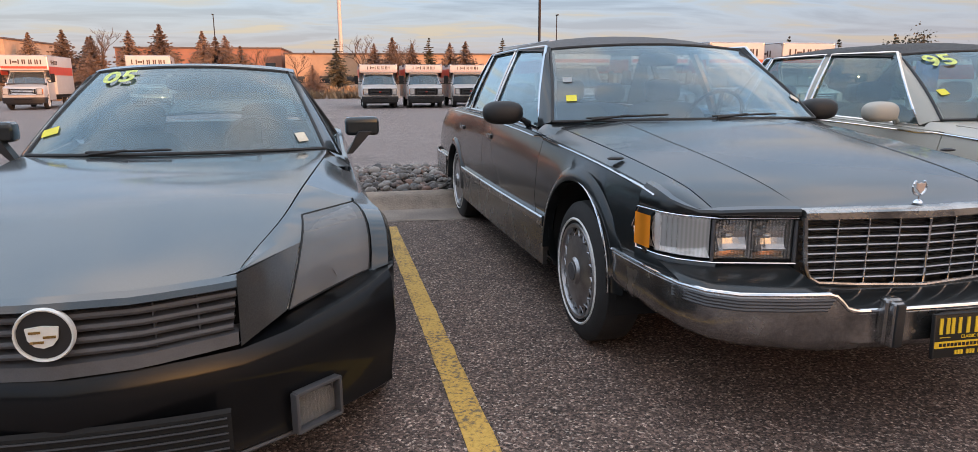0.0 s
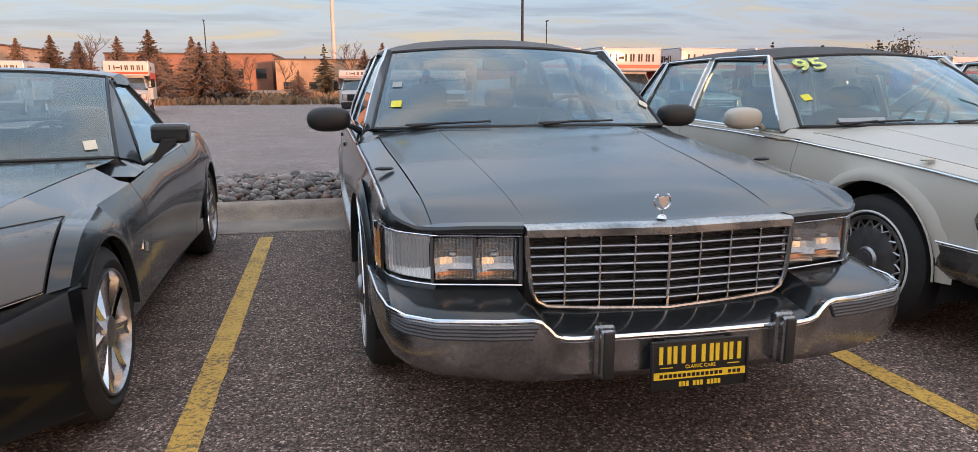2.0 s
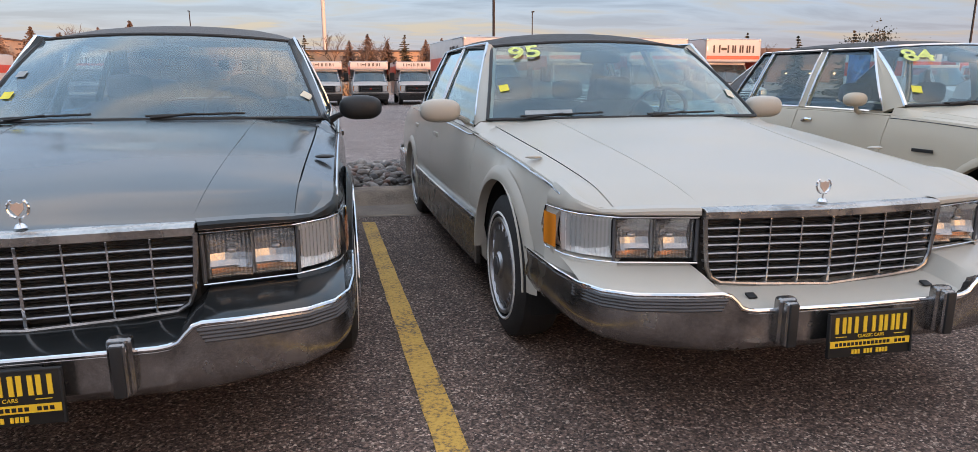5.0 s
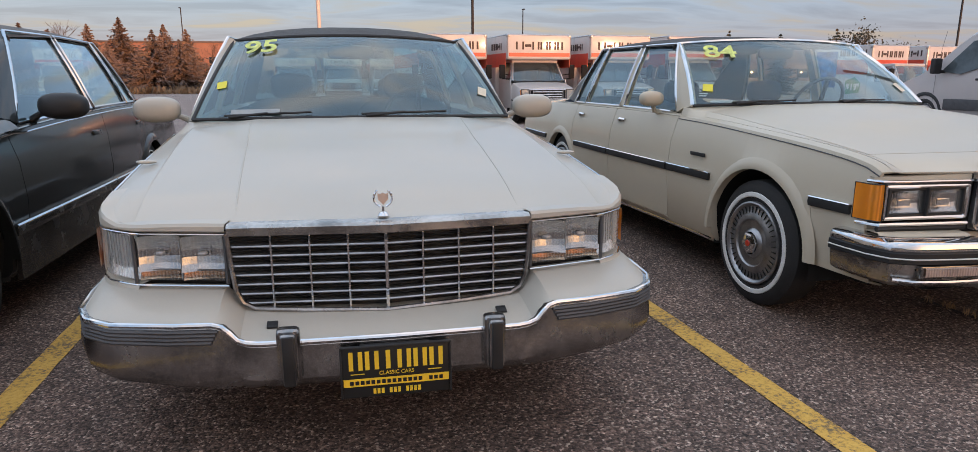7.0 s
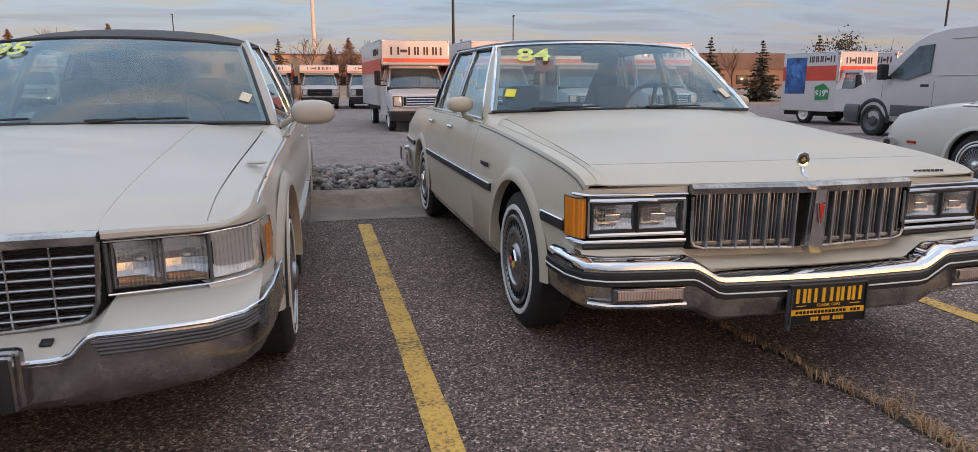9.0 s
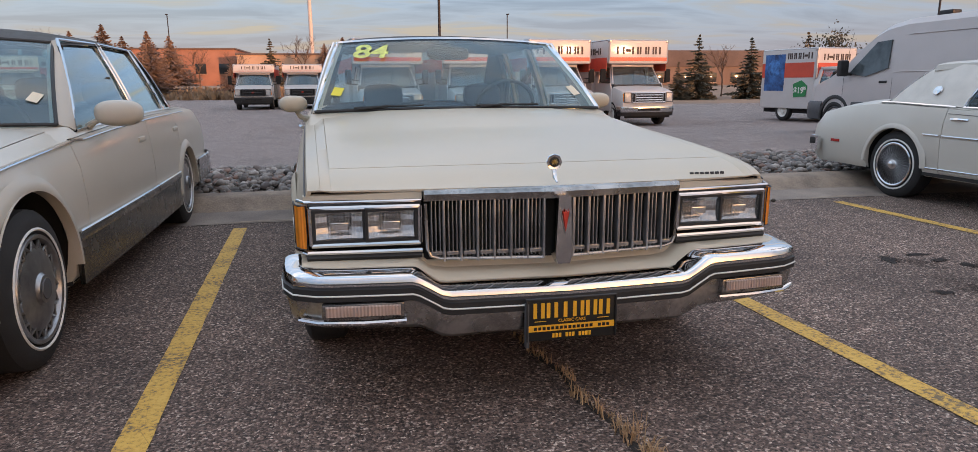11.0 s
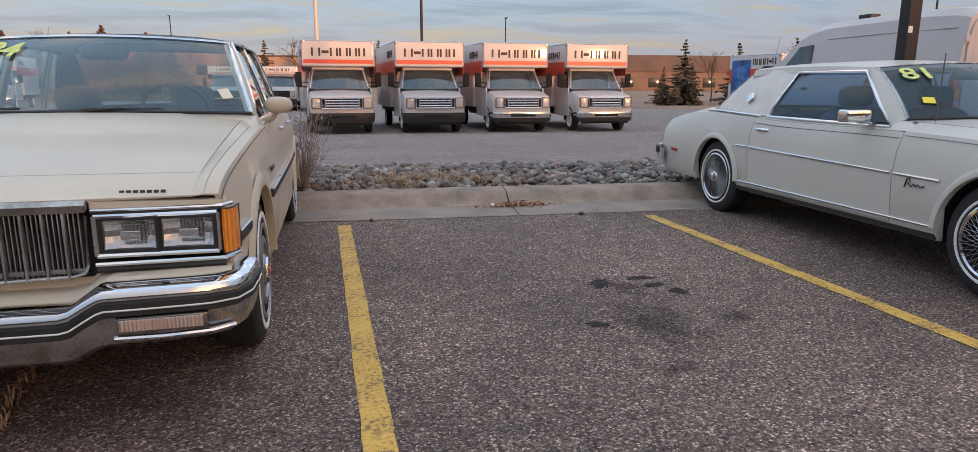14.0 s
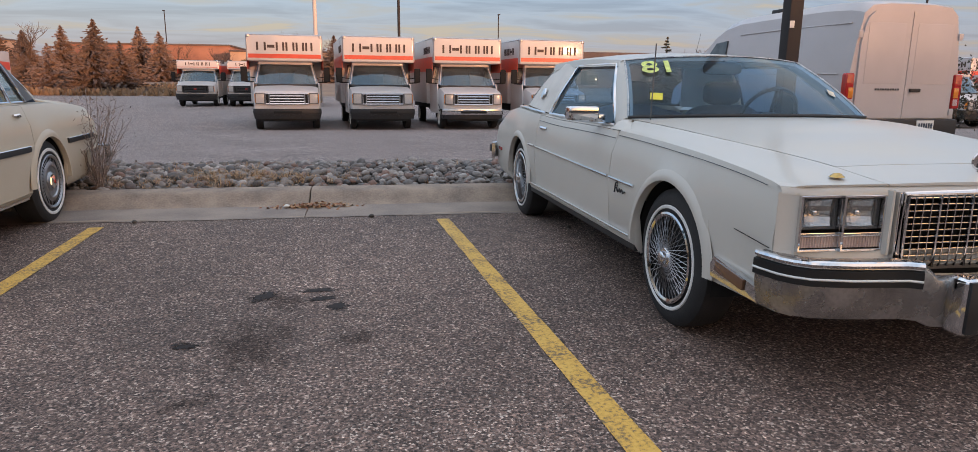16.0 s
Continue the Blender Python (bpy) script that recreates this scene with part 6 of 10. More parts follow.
        lip += [(x, y, S["ZS"](y + 0.02) + 0.002) for x, y in ((0.80, 0.345), (0.84, 0.384), (0.866, 0.425), (0.882, 0.470), (0.893, 0.520), (0.899, 0.560), (0.905, 0.605))]
        g = []
        for x, y, z in lip:
            xt = min(x, S["WS"](y) + 0.001)                 # the crown of the wing stands inside its flank
            g.append([Vector((s * (xt - (0.012 if x < 0.79 else 0.06)), y + (0.03 if x < 0.79 else 0.05), z + 0.005)), Vector((s * xt, y - 0.009, z + 0.001)),
                      Vector((s * (x + 0.003), y - 0.017, min(z - 0.008, 0.785))), Vector((s * (x + 0.003), y - 0.017, 0.754)), Vector((s * x, y - 0.004, 0.747)), Vector((s * x, y + 0.03, 0.745))])
        grid(bm, g)
        part("front_lip", bm, paint, root)
        bm = bmesh.new()
        grid(bm, [[Vector((s * (x - 0.02), y + 0.02, 0.585)), Vector((s * (x + 0.004), y - 0.006, 0.582)), Vector((s * (x + 0.012), y - 0.016, 0.560)), Vector((s * (x + 0.016), y - 0.020, 0.515))] for x, y, z in lip[3:]])
        part("lamp_sill", bm, paint, root)
    # painted filler between lamps and bumper
    Yb = curve([(0, 0.0), (0.30, 0.008), (0.45, 0.018), (0.62, 0.040), (0.78, 0.085), (0.86, 0.15), (0.905, 0.25), (0.925, 0.42), (0.935, 0.80)])
    zt = curve([(0, 0.472), (0.40, 0.472), (0.435, 0.485), (0.47, 0.525), (0.50, 0.533), (1.0, 0.530)])
    za = curve([(0, 0.500), (0.42, 0.505), (0.46, 0.54), (0.49, 0.572), (1.0, 0.572)])
    bm = bmesh.new()
    rows = []
    for x in [-0.895, -0.885, -0.86, -0.82, -0.75, -0.65, -0.55, -0.49, -0.46, -0.43, -0.3, -0.15]:
        rows.append(x)
    xs = rows + [0] + [-x for x in reversed(rows)]
    g = []
    for x in xs:
        ax = abs(x)
        yb, ya = Yb(min(ax, 0.90)) + 0.015, Yf(min(ax, 0.905)) + 0.02
        z0, z1 = zt(ax) - 0.012, za(ax)
        g.append([Vector((x, yb, z0 - 0.10)), Vector((x, yb, z0)), Vector((x, yb + (ya - yb) * 0.12, z0 + (z1 - z0) * 0.30)), Vector((x, yb + (ya - yb) * 0.55, z0 + (z1 - z0) * 0.72)), Vector((x, ya - 0.03, z1 - 0.004)), Vector((x, ya + 0.02, z1))])
    grid(bm, g)
    part("bumper_filler", bm, paint, root)
    if "black" not in paint:
        for s in (-1, 1):
            bm = bmesh.new()
            box(bm, (s * 0.345, Yb(0.345) + 0.09, 0.493), (0.032, 0.03, 0.008), 0.003, Matrix.Rotation(radians(18), 3, "X"))
            part("headlamp_washer", bm, "black_plastic", root)
    # bumper
    bx = [0, 0.1, 0.2, 0.3, 0.38, 0.41, 0.435, 0.455, 0.475, 0.50, 0.6, 0.7, 0.78, 0.83, 0.86, 0.885, 0.905, 0.918, 0.925]
    by = [Yb(x) for x in bx]
    path = [(x, y, zt(x)) for x, y in zip(bx, by)] + [(0.931, 0.62, 0.53), (0.935, 0.78, 0.53)]
    full = both(path)
    bm = bmesh.new()
    rows = []
    for i, p in enumerate(full):
        a, b = Vector(full[max(i - 1, 0)]), Vector(full[min(i + 1, len(full) - 1)])
        d = Vector((b.x - a.x, b.y - a.y, 0)).normalized()
        nr = Vector((d.y, -d.x, 0))
        top = p[2]
        bot = 0.314 + 0.035 * max(0, abs(p[0]) - 0.5) / 0.43
        prof = [(-0.06, top - 0.012), (-0.004, top), (0.004, top - 0.012), (0.003, top - 0.05), (0.007, top - 0.075), (0.008, top - 0.11), (0.002, bot + 0.05), (-0.014, bot + 0.022), (-0.045, bot + 0.004), (-0.10, bot)]
        rows.append([Vector((p[0], p[1], 0)) + nr * o + Vector((0, 0, z)) for o, z in prof])
    grid(bm, rows)
    bumper = part("front_bumper", bm, "dull_chrome", root, "pitted chrome bumper")
    bm = bmesh.new()
    tube(bm, [(x, y - 0.002, z - 0.001) for x, y, z in full], 0.0075, 8)
    part("bumper_bead", bm, "chrome", bumper)
    for s in (-1, 1):
        for k in range(4):
            bm = bmesh.new()
            tube(bm, [(s * x, Yb(x) - 0.006, 0.513 - 0.011 * k) for x in np.linspace(0.485 + 0.006 * k, 0.91, 18)], 0.0062, 6)
            part("rub_strip", bm, "grey_plastic", bumper)
        bm = bmesh.new()
        box(bm, (s * 0.295, -0.022, 0.436), (0.044, 0.060, 0.158), 0.014, seg=3)
        box(bm, (s * 0.295, -0.010, 0.440), (0.066, 0.042, 0.165), 0.018, seg=3)
        part("bumper_guard", bm, "dull_chrome", bumper)
        bm = bmesh.new()
        box(bm, (s * 0.295, -0.053, 0.436), (0.032, 0.012, 0.146), 0.005)
        part("guard_pad", bm, "black_plastic", bumper)
    # rear bumper
    bm = bmesh.new()
    sweep(bm, [(x, y, 0.40) for x, y in ((-0.97, 4.75), (-0.965, 5.3), (-0.93, 5.6), (-0.8, 5.70), (0, 5.74), (0.8, 5.70), (0.93, 5.6), (0.965, 5.3), (0.97, 4.75))], [(-0.02, -0.09), (-0.02, 0.11), (-0.005, 0.12), (0.0, 0.0), (-0.005, -0.09)])
    part("rear_bumper", bm, "dull_chrome", root)
    # grille: header bar, surround, upright and cross bars over a dark recess
    yg = lambda x: 0.172 + 0.10 * abs(x) * 0.9 if abs(x) < 0.47 else 0.215
    zb_g = lambda x: 0.508 + 0.012 * (abs(x) / 0.45)
    bm = bmesh.new()
    hd = []
    for x in np.linspace(-0.468, 0.468, 15):
        y = yg(x)
        hd.append([Vector((x, y + 0.05, 0.776)), Vector((x, y + 0.002, 0.774)), Vector((x, y - 0.010, 0.766)), Vector((x, y - 0.010, 0.742)), Vector((x, y, 0.736)), Vector((x, y + 0.03, 0.736))])
    vs = grid(bm, hd)
    bm.faces.new(vs[0]); bm.faces.new(vs[-1])
    gr = part("grille", bm, "worn_chrome", root, "chrome egg-crate grille")
    bm = bmesh.new()
    cor = [(-0.468, 0.75), (-0.460, 0.64), (-0.452, 0.57), (-0.435, 0.532), (-0.40, 0.512), (-0.25, 0.502), (0, 0.494), (0.25, 0.502), (0.40, 0.512), (0.435, 0.532), (0.452, 0.57), (0.460, 0.64), (0.468, 0.75)]
    tube(bm, [(x, yg(x) - 0.004, z) for x, z in cor], 0.0085, 8)
    part("grille_surround", bm, "dull_chrome", gr)
    bm = bmesh.new()
    grid(bm, [[Vector((x, yg(x) + 0.045, 0.745)), Vector((x, yg(x) + 0.045, 0.49))] for x in np.linspace(-0.46, 0.46, 9)])
    part("grille_recess", bm, "black_plastic", gr)
    lim = curve([(0.494, 0.0), (0.502, 0.25), (0.512, 0.40), (0.532, 0.435), (0.57, 0.452), (0.64, 0.460), (0.75, 0.466)])
    for k in range(1, 8):
        z = 0.736 - k * 0.0298
        e = lim(z)
        bm = bmesh.new()
        for hh in ((-e, 0.0), (0.0, e)):
            a, b = hh
            rows = []
            for x in np.linspace(a, b, 5):
                y = yg(x)
                rows.append([Vector((x, y + 0.03, z + 0.0035)), Vector((x, y, z + 0.0035)), Vector((x, y - 0.003, z)), Vector((x, y, z - 0.0035)), Vector((x, y + 0.03, z - 0.0035))])
            vs = grid(bm, rows, close=True)
        part("grille_bar", bm, "grille_metal", gr)
        if k < 8:
            bm = bmesh.new()
            for a, b in ((-e, 0.0), (0.0, e)):
                grid(bm, [[Vector((x, yg(x) + 0.020, z + 0.0170)), Vector((x, yg(x) + 0.008, z + 0.0148)), Vector((x, yg(x) + 0.020, z + 0.0126))] for x in np.linspace(a, b, 5)])
            part("grille_louvre", bm, "alloy", gr)
    for k in range(-3, 4):
        x = k * 0.1145
        zz = np.interp(abs(x), [0, 0.25, 0.40, 0.45], [0.496, 0.504, 0.514, 0.56])
        bm = bmesh.new()
        box(bm, (x, yg(x) + 0.012, (0.738 + zz) / 2), (0.006 if k else 0.010, 0.032, 0.738 - zz), 0.0015)
        part("grille_upright", bm, "chrome", gr)
    # stand-up crest in a wreath
    bm = bmesh.new()
    c = Vector((0, 0.235, 0.838))
    for s in (-1, 1):
        tube(bm, [c + Vector((s * 0.028 * math.sin(a), 0, -0.028 * math.cos(a))) for a in np.linspace(0.25, 2.55, 14)], [0.003 + 0.002 * math.sin(k * 1.7) ** 2 for k in range(14)], 6)
    tube(bm, [c + Vector((0, 0, -0.028)), c + Vector((0, 0, -0.052))], 0.004, 6)
    lathe(bm, [(0.0, -0.042), (0.013, -0.047), (0.018, -0.056), (0.0, -0.058)], 16, "z", tuple(c))
    orn = part("hood_ornament", bm, "chrome", root, "chrome wreath with enamel shield")
    bm = bmesh.new()
    slab(bm, [c + Vector(v) for v in ((-0.017, -0.002, 0.016), (-0.016, -0.002, -0.004), (0, -0.002, -0.022), (0.016, -0.002, -0.004), (0.017, -0.002, 0.016), (0.008, -0.002, 0.013), (0, -0.002, 0.018), (-0.008, -0.002, 0.013))], -0.005)
    part("shield", bm, "shield_cream", orn)
    bm = bmesh.new()
    for k, (px, pz) in enumerate(((-0.007, 0.006), (0.007, 0.006), (-0.006, -0.006), (0.006, -0.006))):
        box(bm, tuple(c + Vector((px, -0.0035, pz))), (0.009, 0.002, 0.008))
    part("shield_field", bm, "red_enamel", orn)
    dealer_plate(root, 0.0, -0.05, 0.384, 0.305, 0.147, "plate_yellow", -3)
    bm = bmesh.new()
    box(bm, (0.0, -0.02, 0.440), (0.20, 0.03, 0.03), 0.004)
    part("plate_bracket", bm, "black_plastic", root)
    settle(root, *ride)
    return root


SPOT95 = dict(year=(-0.72, 0.86, 0.165, -4), yellow=(-0.90, 0.36, 0.055, 0.06, -12), card=(0.905, 0.27, 0.055, 0.075, 25), card2=(-0.62, 0.06, 0.26, 0.035, 0))
SPOTB = dict(year=(0, 0, 0, 0), yellow=(-0.875, 0.26, 0.06, 0.055, 0), card2=(-0.89, 0.50, 0.055, 0.05, 0), card=(0.96, 0.24, 0.06, 0.05, 40))
build_sedan(pose(1.80, 1.79, 0, 0, 0, 2.6), "grey_black_paint", "chrome", "vinyl_grey", "interior_blue",
            "dusty black large sedan with chrome egg-crate grille and grey vinyl roof", "", SPOTB, "glass_dark", False, (-0.035, 0.013))
build_sedan(pose(4.385, 1.81, 0, 0, 0, 2.6), "white_paint", "white_paint", "vinyl", "interior",
            "white large sedan with dark vinyl roof and yellow windshield year", "95", SPOT95, "glass_mid", True, (-0.040, -0.012))

# ---- the cream sedan with the split upright-bar grille ----
def cover_wheel():
    R, rim, w = 0.335, 0.205, 0.20
    out = [piece("wheel", tyre_bm(R, rim, w), "rubber"), white_band(R, rim, w, 0.245, 0.272)]
    bm = bmesh.new()
    lathe(bm, [(0.222, -0.085), (0.221, -0.104), (0.212, -0.108), (0.200, -0.100), (0.196, -0.094), (0.160, -0.100), (0.150, -0.106), (0.128, -0.108), (0.122, -0.098), (0.080, -0.094), (0.074, -0.104), (0.060, -0.112)], 48)
    out.append(piece("wheel_cover", bm, "alloy"))
    for k in range(40):
        a = 2 * math.pi * k / 40
        bm = bmesh.new()
        box(bm, (-0.099, 0.178 * math.cos(a), 0.178 * math.sin(a)), (0.006, 0.034, 0.0032), 0.0, Matrix.Rotation(a, 3, "X"))
        out.append(piece("cover_slot", bm, "dark"))
    bm = bmesh.new()
    lathe(bm, [(0.064, -0.104), (0.058, -0.120), (0.03, -0.126), (0.0, -0.127)], 6)
    out.append(piece("hub_cap", bm, "chrome", 10))
    bm = bmesh.new()
    lathe(bm, [(0.018, -0.124), (0.016, -0.130), (0.0, -0.131)], 20)
    out.append(piece("hub_badge", bm, "red_enamel"))
    return out


def build_split_grille_sedan(m):
    root = thing("parked_sedan", m, "cream sedan with dark vinyl roof and split chrome grille", "car", "parked old cars")
    paint = "cream_paint"
    Yf = curve([(0, 0.165), (0.48, 0.185), (0.70, 0.20), (0.86, 0.225), (0.905, 0.26), (1.0, 0.30)])
    S = dict(
        L=5.34, Yf=Yf, cut=0.50, bow=0.20, bowx=0.83, zb=0.235, zm=0.60, tuck=0.07, rise=0.08, trim="interior_blue",
        W=smooth_curve([(0, 0.90), (0.3, 0.915), (0.9, 0.945), (1.6, 0.958), (3.0, 0.965), (4.2, 0.955), (4.9, 0.93), (5.4, 0.89)]),
        WS=smooth_curve([(0, 0.872), (0.3, 0.878), (1.0, 0.885), (2.0, 0.892), (3.2, 0.892), (4.2, 0.87), (5.0, 0.83), (5.4, 0.79)]),
        ZS=smooth_curve([(0, 0.775), (0.2, 0.796), (0.30, 0.836), (0.46, 0.864), (0.97, 0.908), (1.73, 0.952), (2.2, 0.962), (2.8, 0.965), (4.0, 0.960), (4.8, 0.930), (5.4, 0.865)]),
        ZC=smooth_curve([(0, 0.795), (0.16, 0.803), (0.34, 0.850), (0.55, 0.884), (1.0, 0.945), (1.80, 1.032), (4.3, 1.015), (4.9, 0.985), (5.4, 0.90)]),
        HE=smooth_curve([(0, 0.79), (0.4, 0.80), (1.85, 0.80), (5, 0.70), (5.4, 0.68)]), crown=(0.40, 0.88, 0.97), hood0=0.34,
        arch=[(0.965, 0.335, 0.395), (3.90, 0.325, 0.375)], wheels=(0.975, 3.90), rw=0.332, cowl=1.80, deck=4.32, doors=[1.87, 2.80, 3.62], lip=(0.045, 0.014))
    car_shell(root, S, paint)
    G = dict(ws=((0, 1.62, 1.034), (0.840, 1.81, 1.016), (0, 2.23, 1.444), (0.680, 2.31, 1.418)),
             rw=((0, 3.62, 1.455), (0.63, 3.57, 1.425), (0, 4.32, 1.0), (0.74, 4.26, 0.99)),
             zr=curve([(1.9, 1.408), (2.4, 1.420), (3.4, 1.428), (4.4, 1.41)]), xr=0.700, top=1.492, glass="glass_light", side_glass="glass_light",
             panes=[((1.97, 2.28), (2.76, 2.74)), ((2.84, 2.81), (3.52, 3.40)), ((3.55, 3.43), (3.82, 3.56))], b_mat=paint, frame=0.013, frame_mat="chrome", c_bulge=0.02)
    screen = greenhouse(root, S, G, paint, "vinyl", "vinyl_grey")
    cabin(root, S, G, [(-0.36, 2.76, 0.70, 0.98, (0.0,)), (0.36, 2.76, 0.70, 0.98, (0.0,)), (0, 3.80, 1.3, 0.96, ())], 0.37, "interior_blue")
    wipers(root, screen, [(-0.75, 0.0, -0.3, 0.01), (0.05, 0.0, 0.5, 0.01)])
    screen_marks(root, screen, "84", dict(year=(-0.68, 0.80, 0.175, 6), yellow=(-0.88, 0.23, 0.062, 0.068, 10), card=(0.87, 0.22, 0.06, 0.08, -14)))
    add_wheels(root, S, cover_wheel, 0.835)
    for s in (-1, 1):
        mirror(root, s, (s * 0.965, 2.12, 1.052), (0.082, 0.058, 0.050), paint, [(s * 0.875, 2.16, 0.955), (s * 0.93, 2.14, 0.975), (s * 0.955, 2.12, 1.02)], 2.5)
        for yy in (2.64, 3.44):
            bm = bmesh.new()
            tube(bm, [(s * (S["W"](yy) - 0.035), yy - 0.05, 0.885), (s * (S["W"](yy) - 0.018), yy, 0.89), (s * (S["W"](yy) - 0.035), yy + 0.06, 0.875)], 0.012, 6)
            part("door_handle", bm, "chrome", root)
        bm = bmesh.new()                                            # dark pin line along the shoulder
        tube(bm, [(s * (S["WS"](y) + 0.010), y, S["ZS"](y) - 0.022) for y in np.linspace(0.24, 1.86, 24)], 0.0028, 6)
        part("pin_line", bm, "grey_plastic", root)
        bm = bmesh.new()
        box(bm, (s * (S["W"](1.52) + 0.000), 1.52, 0.745), (0.006, 0.16, 0.022), 0.002)
        part("model_badge", bm, "black_plastic", root)
    for a, b in ((0.338, 0.575), (1.38, 1.86), (1.88, 2.79), (2.81, 3.51), (4.31, 5.05)):
        side_strip(root, S, a, b, 0.630, 0.042, 0.016, "black_plastic")
        side_strip(root, S, a, b, 0.652, 0.008, 0.017, "chrome", "moulding_bead")
    side_strip(root, S, 1.42, 3.52, 0.262, 0.035, 0.004, "chrome", "sill_moulding", lambda y: S["W"](y) - 0.055)
    # lamps
    bm = bmesh.new()
    sweep(bm, both([(x, Yf(x) + 0.05, 0) for x in (0, 0.48, 0.7, 0.86, 0.885)]), [(-0.01, 0.40), (0, 0.40), (0, 0.80), (-0.01, 0.80)])
    part("front_panel", bm, "dark", root)
    for s in (-1, 1):
        bm = bmesh.new()
        y0 = 0.19
        ring = [(0.495, 0.614), (0.495, 0.748), (0.872, 0.748), (0.872, 0.614)]
        for (xa, za), (xb, zb) in zip(ring, ring[1:] + ring[:1]):
            a, b = Vector((s * xa, y0 + (xa - 0.5) * 0.06, za)), Vector((s * xb, y0 + (xb - 0.5) * 0.06, zb))
            tube(bm, [a, lerp(a, b, 0.5), b], 0.010, 8)
        part("lamp_bezel", bm, "chrome", root)
        bm = bmesh.new()
        tube(bm, [(s * 0.49, 0.18, 0.588), (s * 0.70, 0.195, 0.588), (s * 0.885, 0.215, 0.588), (s * 0.925, 0.30, 0.588)], 0.009, 8)
        tube(bm, [(s * 0.49, 0.18, 0.768), (s * 0.70, 0.195, 0.768), (s * 0.89, 0.215, 0.768), (s * 0.915, 0.27, 0.768)], 0.0065, 8)
        part("lamp_trim", bm, "chrome", root)
        bm = bmesh.new()
        tube(bm, [(s * 0.49, 0.185, 0.758), (s * 0.88, 0.21, 0.758)], 0.006, 6)
        tube(bm, [(s * 0.49, 0.19, 0.568), (s * 0.89, 0.22, 0.568)], 0.012, 6)
        part("lamp_gap", bm, "black_plastic", root)
        for cx in (0.595, 0.775):
            y1 = y0 + (cx - 0.5) * 0.06
            bm = bmesh.new()
            rim_bm(bm, (s * cx, y1 + 0.008, 0.681), 0.184, 0.120, 0.011, 0.03)
            bz = part("headlight", bm, "black_plastic", root)
            bm = bmesh.new()
            bowl_bm(bm, (s * cx, y1 + 0.042, 0.681), 0.082, 0.050, 0.034, 8, 6)
            part("reflector", bm, "bowl", bz, angle=3)
            bm = bmesh.new()
            grid(bm, [[Vector((s * cx + dx, y1 + 0.004 - 0.006 * (1 - (dx / 0.082) ** 2), 0.681 + dz)) for dx in np.linspace(-0.082, 0.082, 9)] for dz in np.linspace(-0.05, 0.05, 5)])
            part("lens", bm, "lens_head", bz)
            bm = bmesh.new()
            box(bm, (s * cx, y1 + 0.012, 0.677), (0.062, 0.008, 0.03), 0.004)
            part("bulb_block", bm, "chrome", bz)
        bm = bmesh.new()
        rows = [[Vector((s * x, y, z)) for z in (0.604, 0.610, 0.752, 0.758)] for x, y in ((0.886, 0.204), (0.908, 0.214), (0.924, 0.244), (0.930, 0.315))]
        grid(bm, rows)
        mk = part("side_marker", bm, "amber", root, "amber corner lamp")
        bm = bmesh.new()
        tube(bm, [rows[0][0], rows[1][0], rows[2][0], rows[3][0], rows[3][3], rows[2][3], rows[1][3], rows[0][3]], 0.003, 6, True)
        part("marker_frame", bm, "black_plastic", mk)
    # painted front edge over the lamps
    for s in (-1, 1):
        bm = bmesh.new()
        grid(bm, [[Vector((s * x, Yf(x) + 0.03, z)), Vector((s * x, Yf(x) + 0.004, z - 0.004)), Vector((s * x, Yf(x) + 0.002, 0.768)), Vector((s * x, Yf(x) + 0.03, 0.785))] for x, z in ((0.486, 0.800), (0.60, 0.798), (0.72, 0.794), (0.80, 0.792), (0.86, 0.790), (0.895, 0.786))])
        part("front_lip", bm, paint, root)
    # grille halves
    bm = bmesh.new()
    hd = [[Vector((x, y + 0.05, 0.804)), Vector((x, y, 0.802)), Vector((x, y - 0.012, 0.790)), Vector((x, y - 0.008, 0.766)), Vector((x, y + 0.02, 0.760))] for x, y in ((-0.482, 0.165), (-0.04, 0.128), (0, 0.120), (0.04, 0.128), (0.482, 0.165))]
    vs = grid(bm, hd)
    bm.faces.new(vs[0]); bm.faces.new(vs[-1])
    gr = part("grille", bm, "worn_chrome", root, "chrome split grille with upright bars")
    yg = lambda x: 0.135 + 0.07 * (abs(x) - 0.04)
    bm = bmesh.new()
    grid(bm, [[Vector((x, yg(x) + 0.05, 0.767)), Vector((x, yg(x) + 0.05, 0.54))] for x in np.linspace(-0.48, 0.48, 7)])
    part("grille_recess", bm, "dark", gr)
    bm = bmesh.new()
    slab(bm, [(-0.022, 0.118, 0.782), (-0.030, 0.122, 0.56), (-0.022, 0.118, 0.535), (0.022, 0.118, 0.535), (0.030, 0.122, 0.56), (0.022, 0.118, 0.782)], -0.05)
    part("grille_centre", bm, "chrome", gr)
    bm = bmesh.new()
    slab(bm, [(-0.011, 0.062, 0.728), (0, 0.062, 0.655), (0.011, 0.062, 0.728), (0.004, 0.062, 0.724), (0, 0.062, 0.734), (-0.004, 0.062, 0.724)], -0.006)
    part("arrow_badge", bm, "red_enamel", gr)
    bm = bmesh.new()
    tube(bm, [(-0.016, 0.064, 0.735), (0, 0.064, 0.645), (0.016, 0.064, 0.735)], 0.0028, 6)
    part("arrow_rim", bm, "chrome", gr)
    for s in (-1, 1):
        bm = bmesh.new()
